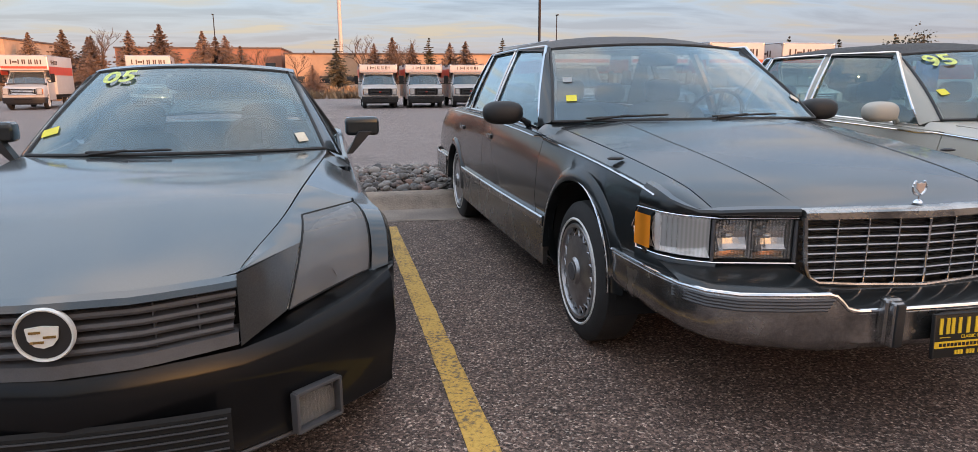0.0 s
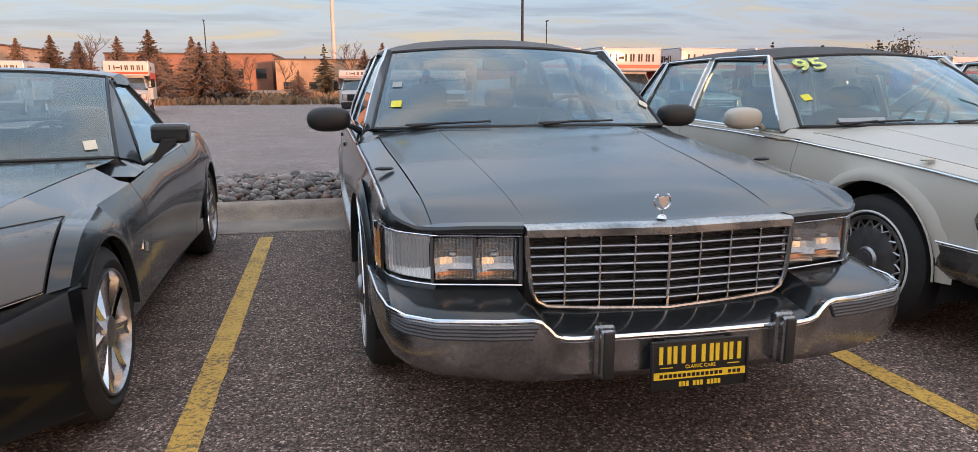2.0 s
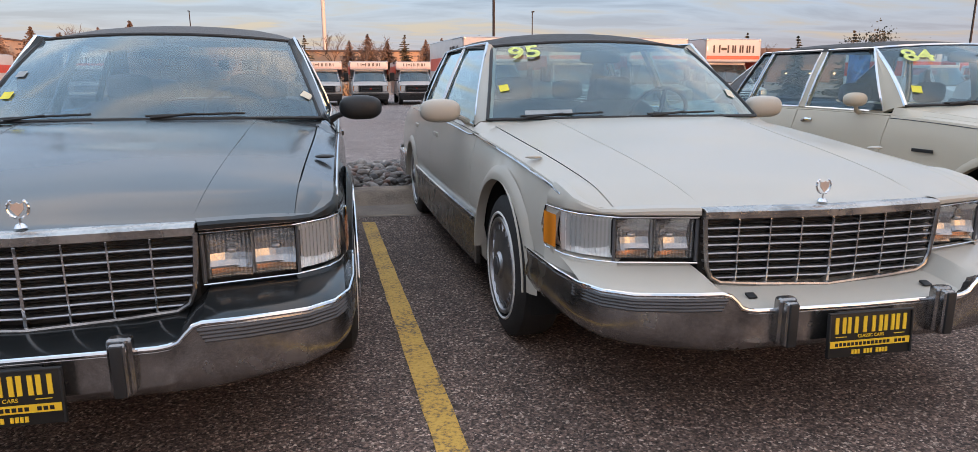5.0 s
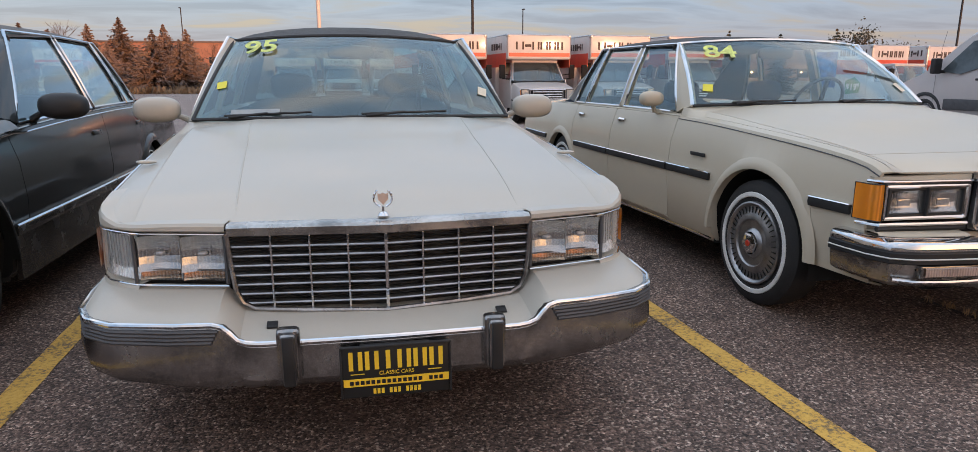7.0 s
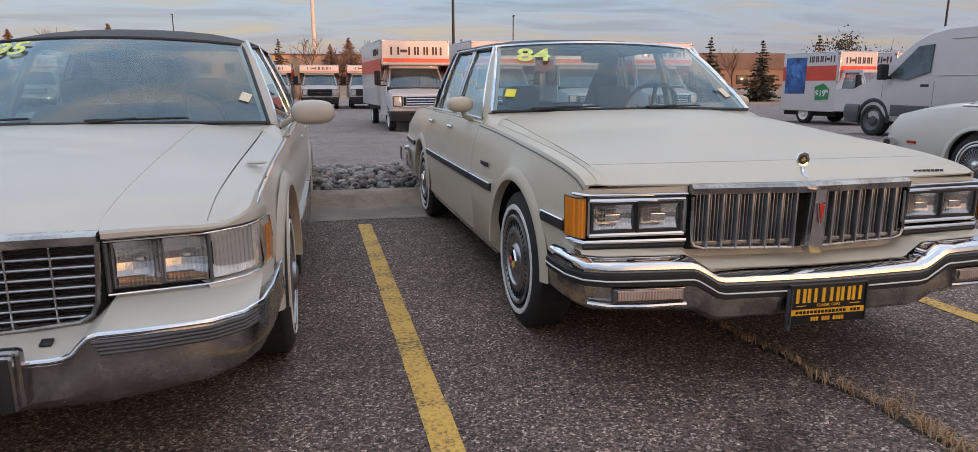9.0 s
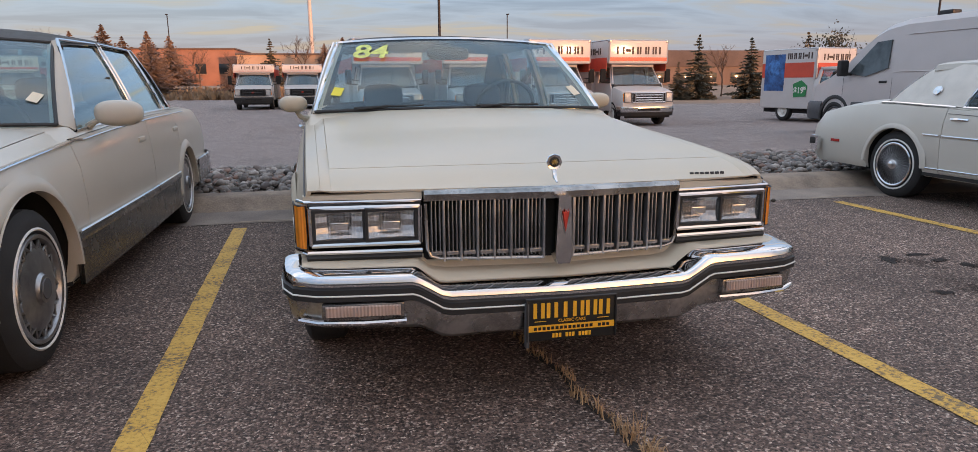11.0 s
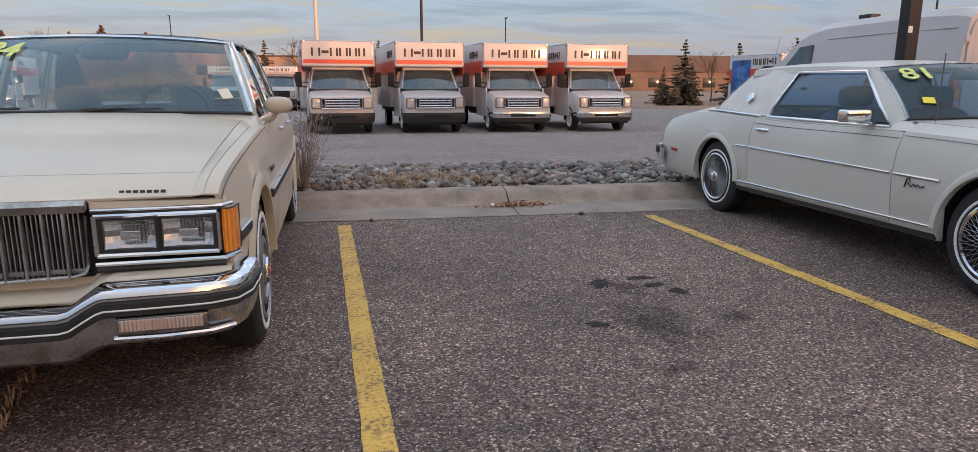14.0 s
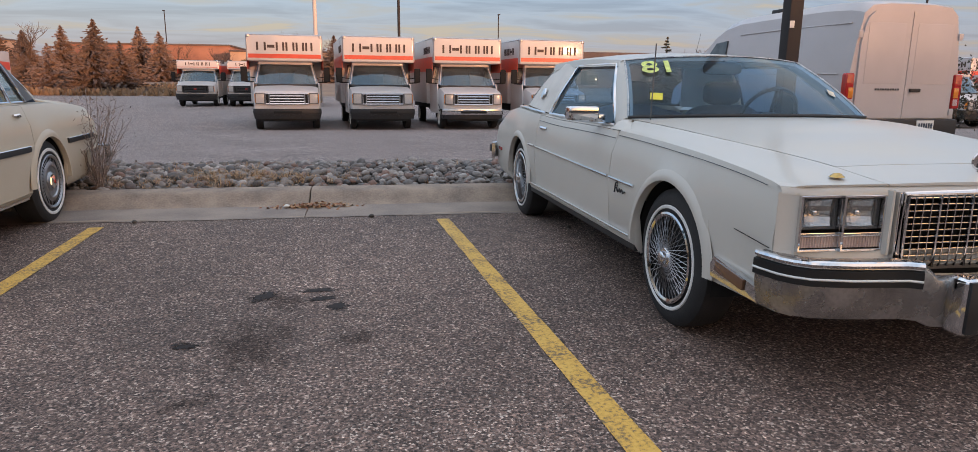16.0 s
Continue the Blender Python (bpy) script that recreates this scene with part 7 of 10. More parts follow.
        pts = [(0.052, 0.548), (0.43, 0.556), (0.462, 0.566), (0.474, 0.592), (0.478, 0.757)]
        tube(bm, [(s * x, yg(x) - 0.004, z) for x, z in pts], 0.006, 8)
        part("grille_surround", bm, "worn_chrome", gr)
        for k in range(7):
            x0 = 0.052 + 0.060 * k
            bm = bmesh.new()
            box(bm, (s * (x0 + 0.003), yg(x0) + 0.010, 0.656), (0.008, 0.04, 0.222), 0.002)
            part("grille_upright", bm, "grille_metal", gr)
            for j in (1, 2, 3):
                x1 = x0 + 0.0145 * j
                bm = bmesh.new()
                box(bm, (s * x1, yg(x1) + 0.022, 0.660), (0.0042, 0.03, 0.208), 0.001)
                part("grille_bar", bm, "grille_metal", gr)
            bm = bmesh.new()
            box(bm, (s * (x0 + 0.03), yg(x0 + 0.03) + 0.012, 0.573), (0.046, 0.02, 0.014), 0.002)
            part("grille_foot", bm, "alloy", gr)
    # painted filler and chrome bumper
    Yb = curve([(0, 0.0), (0.50, 0.008), (0.62, 0.018), (0.85, 0.045), (0.93, 0.09), (0.962, 0.17), (0.970, 0.30), (0.972, 0.52)])
    zt = curve([(0, 0.482), (0.44, 0.487), (0.50, 0.525), (0.54, 0.548), (1.0, 0.548)])
    xs0 = [0.0, 0.2, 0.4, 0.46, 0.50, 0.54, 0.6, 0.7, 0.8, 0.88, 0.91]
    xs = [-x for x in reversed(xs0[1:])] + xs0
    bm = bmesh.new()
    g = []
    for x in xs:
        ax = abs(x)
        ya = Yf(ax) + 0.03
        yb = Yb(ax) + 0.05
        za = float(np.interp(ax, [0, 0.45, 0.50, 1], [0.532, 0.536, 0.578, 0.585]))
        zq = zt(ax) - 0.02
        g.append([Vector((x, yb, zq - 0.05)), Vector((x, yb + 0.03, zq + 0.01)), Vector((x, yb + 0.06, zq + 0.03)), Vector((x, ya - 0.005, za - 0.025)), Vector((x, ya + 0.005, za))])
    grid(bm, g)
    part("bumper_filler", bm, paint, root)
    half = [(x, Yb(x), zt(x)) for x in (0, 0.15, 0.3, 0.42, 0.45, 0.47, 0.49, 0.51, 0.53, 0.55, 0.6, 0.7, 0.8, 0.86, 0.90, 0.93, 0.95, 0.962, 0.968)] + [(0.970, 0.27, 0.548), (0.971, 0.37, 0.548)]
    full = both(half)

    def rail(prof):
        rows = []
        for i, p in enumerate(full):
            a, b = Vector(full[max(i - 1, 0)]), Vector(full[min(i + 1, len(full) - 1)])
            d = Vector((b.x - a.x, b.y - a.y, 0)).normalized()
            nr = Vector((d.y, -d.x, 0))
            rows.append([Vector((p[0], p[1], 0)) + nr * o + Vector((0, 0, z)) for o, z in prof(p)])
        return rows
    bm = bmesh.new()
    grid(bm, rail(lambda p: [(-0.11, p[2] - 0.015), (-0.10, p[2] + 0.002), (-0.05, p[2] + 0.004), (-0.014, p[2]), (0.002, p[2] - 0.008), (0.008, p[2] - 0.022), (0.009, p[2] - 0.036), (0.004, p[2] - 0.044)]))
    bumper = part("front_bumper", bm, "chrome", root, "bright chrome bumper with black rubber band")
    bm = bmesh.new()
    grid(bm, rail(lambda p: [(0.004, p[2] - 0.042), (0.013, p[2] - 0.046), (0.014, p[2] - 0.086), (0.003, p[2] - 0.092)]))
    part("rub_strip", bm, "black_plastic", bumper)
    bm = bmesh.new()
    tube(bm, [r[0] for r in rail(lambda p: [(0.0145, p[2] - 0.067)])], 0.0032, 6)
    part("strip_line", bm, "plate_white", bumper)
    bm = bmesh.new()
    low = lambda p: 0.302 if abs(p[0]) < 0.44 else float(np.interp(abs(p[0]), [0.44, 0.52, 1.0], [0.302, 0.345, 0.36]))
    grid(bm, rail(lambda p: [(0.002, p[2] - 0.088), (0.002, p[2] - 0.10), (-0.004, (p[2] + low(p)) / 2 - 0.05), (-0.010, low(p) + 0.02), (-0.04, low(p)), (-0.10, low(p) - 0.002)]))
    part("bumper_face", bm, "worn_chrome", bumper)
    for s in (-1, 1):
        bm = bmesh.new()
        box(bm, (s * 0.715, 0.020, 0.432), (0.27, 0.03, 0.05), 0.006, Matrix.Rotation(radians(s * 5), 3, "Z"))
        part("turn_lamp_frame", bm, "dull_chrome", bumper)
        bm = bmesh.new()
        fluted(bm, [(s * 0.595, -0.012), (s * 0.72, -0.002), (s * 0.838, 0.008)], 0.412, 0.452, 0.012)
        part("turn_lamp", bm, "lens_turn", bumper)
        bm = bmesh.new()
        tube(bm, [(s * 0.575, 0.004, 0.390), (s * 0.72, 0.008, 0.390), (s * 0.86, 0.035, 0.390), (s * 0.925, 0.075, 0.393)], 0.0095, 8)
        part("bumper_lip", bm, "chrome", bumper)
    bm = bmesh.new()
    sweep(bm, [(x, y, 0.44) for x, y in ((-0.955, 4.75), (-0.95, 5.15), (-0.90, 5.36), (0, 5.42), (0.90, 5.36), (0.95, 5.15), (0.955, 4.75))], [(-0.03, -0.08), (-0.03, 0.07), (0.0, 0.06), (0.01, 0.0), (0.0, -0.08)])
    part("rear_bumper", bm, "chrome", root)
    for s in (-1, 1):
        bm = bmesh.new()
        box(bm, (s * 0.95, 5.30, 0.44), (0.05, 0.13, 0.14), 0.012)
        part("bumper_end", bm, "black_plastic", root)
    # stand-up badge and hood lettering bar
    bm = bmesh.new()
    c = Vector((0, 0.19, 0.886))
    lathe(bm, [(0.020, -0.003), (0.029, -0.005), (0.031, 0.0), (0.029, 0.004), (0.020, 0.003)], 8, "y", tuple(c))
    tube(bm, [c + Vector((0, 0, -0.028)), c + Vector((0, -0.01, -0.055)), c + Vector((0, -0.035, -0.070))], [0.010, 0.008, 0.004], 8)
    orn = part("hood_ornament", bm, "chrome", root, "chrome octagon ring with dark badge")
    bm = bmesh.new()
    lathe(bm, [(0.021, -0.002), (0.0, -0.004)], 8, "y", tuple(c))
    lathe(bm, [(0.021, 0.002), (0.0, 0.003)], 8, "y", tuple(c))
    part("badge_field", bm, "black_plastic", orn)
    bm = bmesh.new()
    for k in range(8):
        a = math.pi * k / 4
        tube(bm, [c + Vector((0, -0.005, 0)), c + Vector((0.012 * math.cos(a), -0.005, 0.012 * math.sin(a)))], 0.002, 4)
    part("badge_star", bm, "gold", orn)
    bm = bmesh.new()
    for k in range(7):
        box(bm, (0.575 + 0.0215 * k, 0.235, 0.818), (0.016, 0.004, 0.012), 0.001, Matrix.Rotation(radians(-20), 3, "X"))
    part("maker_bar", bm, "black_plastic", root)
    dealer_plate(root, -0.005, -0.03, 0.362, 0.318, 0.148, "plate_orange", 0)
    bm = bmesh.new()
    box(bm, (-0.165, -0.022, 0.345), (0.012, 0.02, 0.16), 0.002)
    part("plate_bracket", bm, "grey_plastic", root)
    settle(root, -0.045)
    return root


build_split_grille_sedan(pose(7.325, 2.13, 0, 0, 0, 3.2))

# ---- the ivory coupe with wire wheels ----
def wire_wheel():
    R, rim, w = 0.335, 0.205, 0.20
    out = [piece("wheel", tyre_bm(R, rim, w), "rubber"), white_band(R, rim, w, 0.238, 0.256)]
    bm = bmesh.new()
    lathe(bm, [(0.222, -0.085), (0.222, -0.105), (0.212, -0.109), (0.200, -0.104), (0.196, -0.08)], 48)
    out.append(piece("rim", bm, "chrome"))
    bm = bmesh.new()
    lathe(bm, [(0.205, -0.045), (0.0, -0.045)], 32)
    out.append(piece("rim_well", bm, "dark"))
    n = 34
    for i in range(n):
        a = 2 * math.pi * i / n
        for k, x0, x1 in ((3.4, -0.118, -0.088), (-3.4, -0.112, -0.084)):
            b = a + k * 2 * math.pi / n
            bm = bmesh.new()
            tube(bm, [(x0, 0.050 * math.cos(a), 0.050 * math.sin(a)), (x1, 0.200 * math.cos(b), 0.200 * math.sin(b))], 0.0019, 4)
            out.append(piece("spoke", bm, "alloy"))
    bm = bmesh.new()
    lathe(bm, [(0.056, -0.07), (0.054, -0.112), (0.046, -0.120), (0.034, -0.122), (0.032, -0.136), (0.024, -0.142), (0.0, -0.143)], 24)
    out.append(piece("hub_cap", bm, "chrome"))
    return out


def build_coupe(m):
    root = thing("parked_coupe", m, "ivory luxury coupe with wire wheels and padded rear roof", "car", "parked old cars")
    paint = "riviera_paint"
    Yf = curve([(0, 0.17), (0.48, 0.185), (0.80, 0.21), (0.86, 0.245), (1.0, 0.30)])
    S = dict(
        L=5.19, Yf=Yf, cut=0.52, bow=0.18, bowx=0.80, zb=0.245, zm=0.58, tuck=0.06, rise=0.06, trim="interior_tan",
        W=smooth_curve([(0, 0.862), (0.3, 0.872), (1.0, 0.905), (1.7, 0.910), (3.0, 0.908), (3.9, 0.912), (4.6, 0.885), (5.2, 0.83)]),
        WS=smooth_curve([(0, 0.835), (0.3, 0.84), (1.0, 0.852), (1.8, 0.85), (2.6, 0.848), (3.6, 0.86), (4.2, 0.83), (5.2, 0.74)]),
        ZS=smooth_curve([(0, 0.772), (0.25, 0.790), (0.5, 0.822), (0.95, 0.858), (1.66, 0.884), (2.1, 0.890), (2.8, 0.888), (3.5, 0.908), (4.1, 0.925), (4.7, 0.88), (5.2, 0.78)]),
        ZC=smooth_curve([(0, 0.785), (0.17, 0.800), (0.5, 0.852), (1.0, 0.905), (1.75, 0.960), (4.2, 0.98), (4.7, 0.92), (5.2, 0.80)]),
        HE=smooth_curve([(0, 0.46), (0.3, 0.50), (1.0, 0.66), (1.8, 0.77), (5, 0.64)]), crown=(0.72, 0.93, 0.98), hood0=0.36,
        arch=[(1.03, 0.33, 0.368), (3.90, 0.325, 0.365)], wheels=(1.03, 3.895), rw=0.332, cowl=1.80, deck=4.22, doors=[1.76, 3.36], lip=(0.04, 0.012))
    car_shell(root, S, paint)
    G = dict(ws=((0, 1.62, 0.972), (0.772, 1.84, 0.952), (0, 2.21, 1.320), (0.61, 2.33, 1.290)),
             rw=((0, 3.84, 1.345), (0.58, 3.78, 1.300), (0, 4.21, 0.97), (0.75, 4.15, 0.948)),
             zr=curve([(1.8, 1.255), (2.4, 1.268), (3.2, 1.275), (4.2, 1.25)]), xr=0.625, top=1.360, glass="glass_coupe", side_glass="glass_coupe",
             panes=[((1.92, 2.40), (3.24, 3.14))], b_mat="black_plastic", frame=0.0065, frame_mat="worn_chrome", side_frame=0.011, c_bulge=0.03)
    screen = greenhouse(root, S, G, paint, paint, "vinyl_white")
    cabin(root, S, G, [(-0.36, 2.75, 0.62, 0.98, (0.0,)), (0.36, 2.75, 0.62, 0.98, (0.0,)), (0, 3.6, 1.15, 0.92, ())], 0.36, "seat_blue")
    screen_marks(root, screen, "81", dict(year=(-0.72, 0.80, 0.172, 3), yellow=(-0.80, 0.285, 0.07, 0.065, 8), card=(0.82, 0.35, 0.05, 0.07, 35)))
    add_wheels(root, S, wire_wheel, 0.782)
    for s in (-1, 1):
        if s < 0:
            bm = bmesh.new()
            box(bm, (s * 0.975, 2.06, 0.965), (0.19, 0.10, 0.085), 0.022, seg=3)
            box(bm, (s * 0.87, 2.09, 0.935), (0.09, 0.07, 0.05), 0.015)
            part("door_mirror", bm, "chrome", root, "square chrome door mirror")
        bm = bmesh.new()
        tube(bm, [(s * (S["W"](3.2) - 0.03), 3.12, 0.80), (s * (S["W"](3.2) - 0.004), 3.20, 0.806), (s * (S["W"](3.2) - 0.03), 3.30, 0.80)], 0.013, 6)
        lathe(bm, [(0.0, 0.02), (0.012, 0.018), (0.014, 0.0)], 12, "x", (s * (S["W"](3.2) - 0.022), 3.235, 0.755))
        part("door_handle", bm, "chrome", root)
        bm = bmesh.new()
        lathe(bm, [(0.0, 0.012), (0.040, 0.010), (0.048, 0.0)], 20, "x", (0, 0, 0))
        bm.transform(Matrix.Translation((s * 0.778, 3.58, 1.058)) @ Matrix.Rotation(radians(s * -20), 4, "Y") @ (Matrix.Identity(4) if s > 0 else Matrix.Rotation(math.pi, 4, "Z")))
        part("roof_badge", bm, "chrome", root)
        bm = bmesh.new()
        tube(bm, [(s * (S["WS"](y) + 0.0155), y, S["ZS"](y) - (0.018 + 0.012 * min(1, y))) for y in np.linspace(0.33, 1.74, 20)], 0.0017, 6)
        part("pin_line", bm, "grey_plastic", root)
        bm = bmesh.new()
        tube(bm, [(s * (S["WS"](y) + 0.018), y, S["ZS"](y) - 0.05) for y in np.linspace(1.78, 3.34, 16)], 0.0022, 5)
        part("pin_line", bm, "grey_plastic", root)
        bm = bmesh.new()
        tube(bm, [(s * (S["WS"](y) - 0.02), y, S["ZS"](y) + 0.012) for y in np.linspace(3.3, 4.2, 12)], 0.012, 6)
        part("roof_bead", bm, "chrome", root)
        bm = bmesh.new()
        xw = s * (S["W"](1.58) + 0.006)
        loops = ((0, 0.545), (0.015, 0.60), (0.035, 0.608), (0.04, 0.585), (0.025, 0.575), (0.05, 0.553), (0.07, 0.572), (0.085, 0.556), (0.10, 0.572), (0.12, 0.556), (0.145, 0.566))
        tube(bm, [(xw, 1.50 + d if s > 0 else 1.645 - d, z) for d, z in loops], 0.0042, 5)
        part("model_badge", bm, "black_plastic", root)
        bm = bmesh.new()
        slab(bm, [(s * (S["W"](0.5) + 0.004), 0.29, 0.335), (s * (S["W"](0.5) + 0.004), 0.30, 0.392), (s * (S["W"](0.5) + 0.008), 0.60, 0.440), (s * (S["W"](0.5) + 0.008), 0.66, 0.352)], -0.02 * s)
        part("marker_plate", bm, "chrome", root)
        bm = bmesh.new()
        box(bm, (s * (S["W"](0.5) + 0.008), 0.48, 0.392), (0.012, 0.21, 0.044), 0.003, Matrix.Rotation(radians(7), 3, "X"))
        part("side_marker", bm, "lens_brown", root, "brown side marker lens")
        bm = bmesh.new()
        box(bm, (s * (S["W"](4.75) + 0.0), 4.75, 0.50), (0.012, 0.13, 0.03), 0.003)
        part("rear_marker", bm, "red_lens", root)
        bm = bmesh.new()
        tube(bm, [(s * 0.874, 0.262, 0.556), (s * 0.884, 0.40, 0.575), (s * 0.89, 0.47, 0.585)], 0.0018, 6)
        part("shut_line", bm, "dark", root)
    for a, b in ((1.40, 1.745), (1.775, 3.345), (3.375, 3.55)):
        side_strip(root, S, a, b, lambda y: 0.590 + 0.017 * y, 0.015, 0.009, "chrome")
    side_strip(root, S, 1.42, 3.54, 0.335, 0.012, 0.008, "chrome", "sill_bead", lambda y: S["W"](y) - 0.012)
    # black strip put under the bead for the shade below the body
    side_strip(root, S, 1.42, 3.54, 0.288, 0.065, 0.004, "black_plastic", "sill_moulding", lambda y: S["W"](y) - 0.035)
    bm = bmesh.new()
    tube(bm, [(-0.70, 1.70, 0.94), (-0.69, 1.70, 1.36)], 0.0038, 5)
    part("aerial", bm, "grey_plastic", root)
    # lamps
    bm = bmesh.new()
    sweep(bm, both([(x, Yf(x) + 0.07, 0) for x in (0, 0.48, 0.80, 0.84)]), [(-0.01, 0.40), (0, 0.40), (0, 0.76), (-0.01, 0.76)])
    part("front_panel", bm, "dark", root)
    bm = bmesh.new()
    for s in (-1, 1):
        grid(bm, [[Vector((s * x, Yf(x) + 0.05, S["ZS"](Yf(x) + 0.05) + 0.012 * (1 - x))), Vector((s * x, Yf(x) + 0.008, 0.787)), Vector((s * x, Yf(x) - 0.004, 0.772)), Vector((s * x, Yf(x) - 0.005, 0.757)), Vector((s * x, Yf(x) + 0.03, 0.750))] for x in (0.0, 0.22, 0.44, 0.5, 0.7, 0.82, 0.86)])
        grid(bm, [[Vector((s * x, Yf(x) - 0.004, 0.556)), Vector((s * x, Yf(x) - 0.006, 0.535)), Vector((s * x, Yf(x) - 0.02, 0.50)), Vector((s * x, Yf(x) + 0.02, 0.47))] for x in (0.0, 0.44, 0.5, 0.7, 0.82, 0.862)])
        grid(bm, [[Vector((s * x, Yf(x) - 0.003 * (x > 0.8), z)) for z in (0.54, 0.65, 0.765)] for x in (0.808, 0.835, 0.868)])
        grid(bm, [[Vector((s * x, Yf(x) - y, z)) for z in (0.54, 0.65, 0.775)] for x, y in ((0.455, 0.0), (0.465, 0.02), (0.475, 0.02), (0.482, 0.0))])
    part("front_surround", bm, paint, root)
    for s in (-1, 1):
        for k, cx in enumerate((0.565, 0.725)):
            y1 = 0.19 + (cx - 0.5) * 0.08
            bm = bmesh.new()
            rim_bm(bm, (s * cx, y1 - 0.006, 0.655), 0.168, 0.205, 0.009, 0.016)
            hl = part("headlight", bm, "chrome", root)
            bm = bmesh.new()
            box(bm, (s * cx, y1 - 0.006, 0.615), (0.152, 0.014, 0.014), 0.003)
            part("lamp_bar", bm, "chrome", hl)
            bm = bmesh.new()
            bowl_bm(bm, (s * cx, y1 + 0.060, 0.689), 0.076, 0.059, 0.046, 9, 7)
            part("reflector", bm, "bowl", hl, angle=3)
            bm = bmesh.new()
            grid(bm, [[Vector((s * cx + dx, y1 + 0.008, 0.688 + dz)) for dx in np.linspace(-0.076, 0.076, 5)] for dz in np.linspace(-0.056, 0.06, 5)])
            part("lens", bm, "lens_plain", hl)
            bm = bmesh.new()
            fluted(bm, [(s * (cx - 0.076), y1 - 0.004), (s * (cx + 0.076), y1 - 0.004)], 0.562, 0.610, 0.010)
            part("turn_lamp", bm, "lens_turn", hl)
            bm = bmesh.new()
            rim_bm(bm, (s * cx, y1 + 0.016, 0.6895), 0.152, 0.120, 0.010, 0.012)
            part("bezel", bm, "black_plastic", hl)
            bm = bmesh.new()
            blob(bm, (s * cx, y1 + 0.034, 0.690), (0.014, 0.016, 0.012), 2.4, 12, 8)
            part("bulb_shade", bm, "chrome", hl)
    # grille of fine squares
    bm = bmesh.new()
    tube(bm, [(-0.442, 0.15, 0.50), (-0.442, 0.15, 0.765), (0, 0.135, 0.772), (0.442, 0.15, 0.765), (0.442, 0.15, 0.50)], 0.010, 8)
    gr = part("grille", bm, "chrome", root, "chrome grille of fine squares")
    bm = bmesh.new()
    grid(bm, [[Vector((x, 0.20, 0.77)), Vector((x, 0.20, 0.46))] for x in (-0.44, 0.44)])
    part("grille_recess", bm, "dark", gr)
    for s in (-1, 1):
        bm = bmesh.new()
        box(bm, (s * 0.449, 0.178, 0.635), (0.012, 0.05, 0.27), 0.003)
        part("grille_cheek", bm, "chrome", gr)
    for k in range(27):
        x = -0.43 + 0.86 * k / 26
        bm = bmesh.new()
        box(bm, (x, 0.155, 0.63), (0.004 if k % 4 else 0.008, 0.022 if k % 4 else 0.03, 0.27), 0.001)
        part("grille_upright", bm, "chrome", gr)
    for k in range(11):
        bm = bmesh.new()
        box(bm, (0, 0.157, 0.515 + 0.0235 * k), (0.87, 0.022, 0.004), 0.001)
        part("grille_bar", bm, "chrome", gr)
    # bumper
    Yb = curve([(0, -0.05), (0.30, -0.045), (0.42, -0.02), (0.50, 0.03), (0.70, 0.055), (0.82, 0.09), (0.875, 0.14), (0.895, 0.20), (0.905, 0.27)])
    half = [(x, Yb(x), 0.53) for x in (0, 0.15, 0.28, 0.36, 0.42, 0.46, 0.50, 0.6, 0.7, 0.77, 0.82, 0.86, 0.885, 0.90)] + [(0.904, 0.25, 0.53), (0.906, 0.28, 0.53)]
    full = both(half)
    bm = bmesh.new()
    rows = []
    for i, p in enumerate(full):
        a, b = Vector(full[max(i - 1, 0)]), Vector(full[min(i + 1, len(full) - 1)])
        d = Vector((b.x - a.x, b.y - a.y, 0)).normalized()
        nr = Vector((d.y, -d.x, 0))
        cen = abs(p[0]) < 0.44
        zt = 0.505 if cen else 0.548
        bt = 0.315 if cen else 0.33
        rows.append([Vector((p[0], p[1], 0)) + nr * o + Vector((0, 0, z)) for o, z in [(-0.10, zt - 0.01), (-0.03, zt), (-0.002, zt - 0.012), (0.004, zt - 0.04), (0.004, 0.44), (-0.004, bt + 0.05), (-0.012, bt + 0.01), (-0.05, bt), (-0.1, bt)]])
    grid(bm, rows)
    bumper = part("front_bumper", bm, "worn_chrome", root, "chrome bumper with black rubber band")

    def along(s, o, z):
        """Line round the bumper's outer half, o proud of it, at height z."""
        ps = [p for p in half if p[0] >= 0.46]
        out = []
        for i, p in enumerate(ps):
            q, r = ps[max(i - 1, 0)], ps[min(i + 1, len(ps) - 1)]
            d = Vector((r[0] - q[0], r[1] - q[1], 0)).normalized()
            out.append(Vector((s * (p[0] + d.y * o), p[1] - d.x * o, z)))
        return out

    for s in (-1, 1):
        bm = bmesh.new()
        tube(bm, along(s, 0.0, 0.538), 0.012, 8)
        part("bumper_bead", bm, "chrome", bumper)
        bm = bmesh.new()
        grid(bm, [list(r) for r in zip(along(s, 0.0, 0.523), along(s, 0.014, 0.518), along(s, 0.015, 0.462), along(s, 0.0, 0.457))])
        part("rub_strip", bm, "plate_black", bumper)
        bm = bmesh.new()
        tube(bm, along(s, 0.0155, 0.487), 0.0045, 6)
        part("strip_line", bm, "plate_white", bumper)
        bm = bmesh.new()
        box(bm, (s * 0.36, Yb(0.36) - 0.03, 0.42), (0.075, 0.08, 0.20), 0.02, seg=3)
        part("bumper_guard", bm, "chrome", bumper)
        bm = bmesh.new()
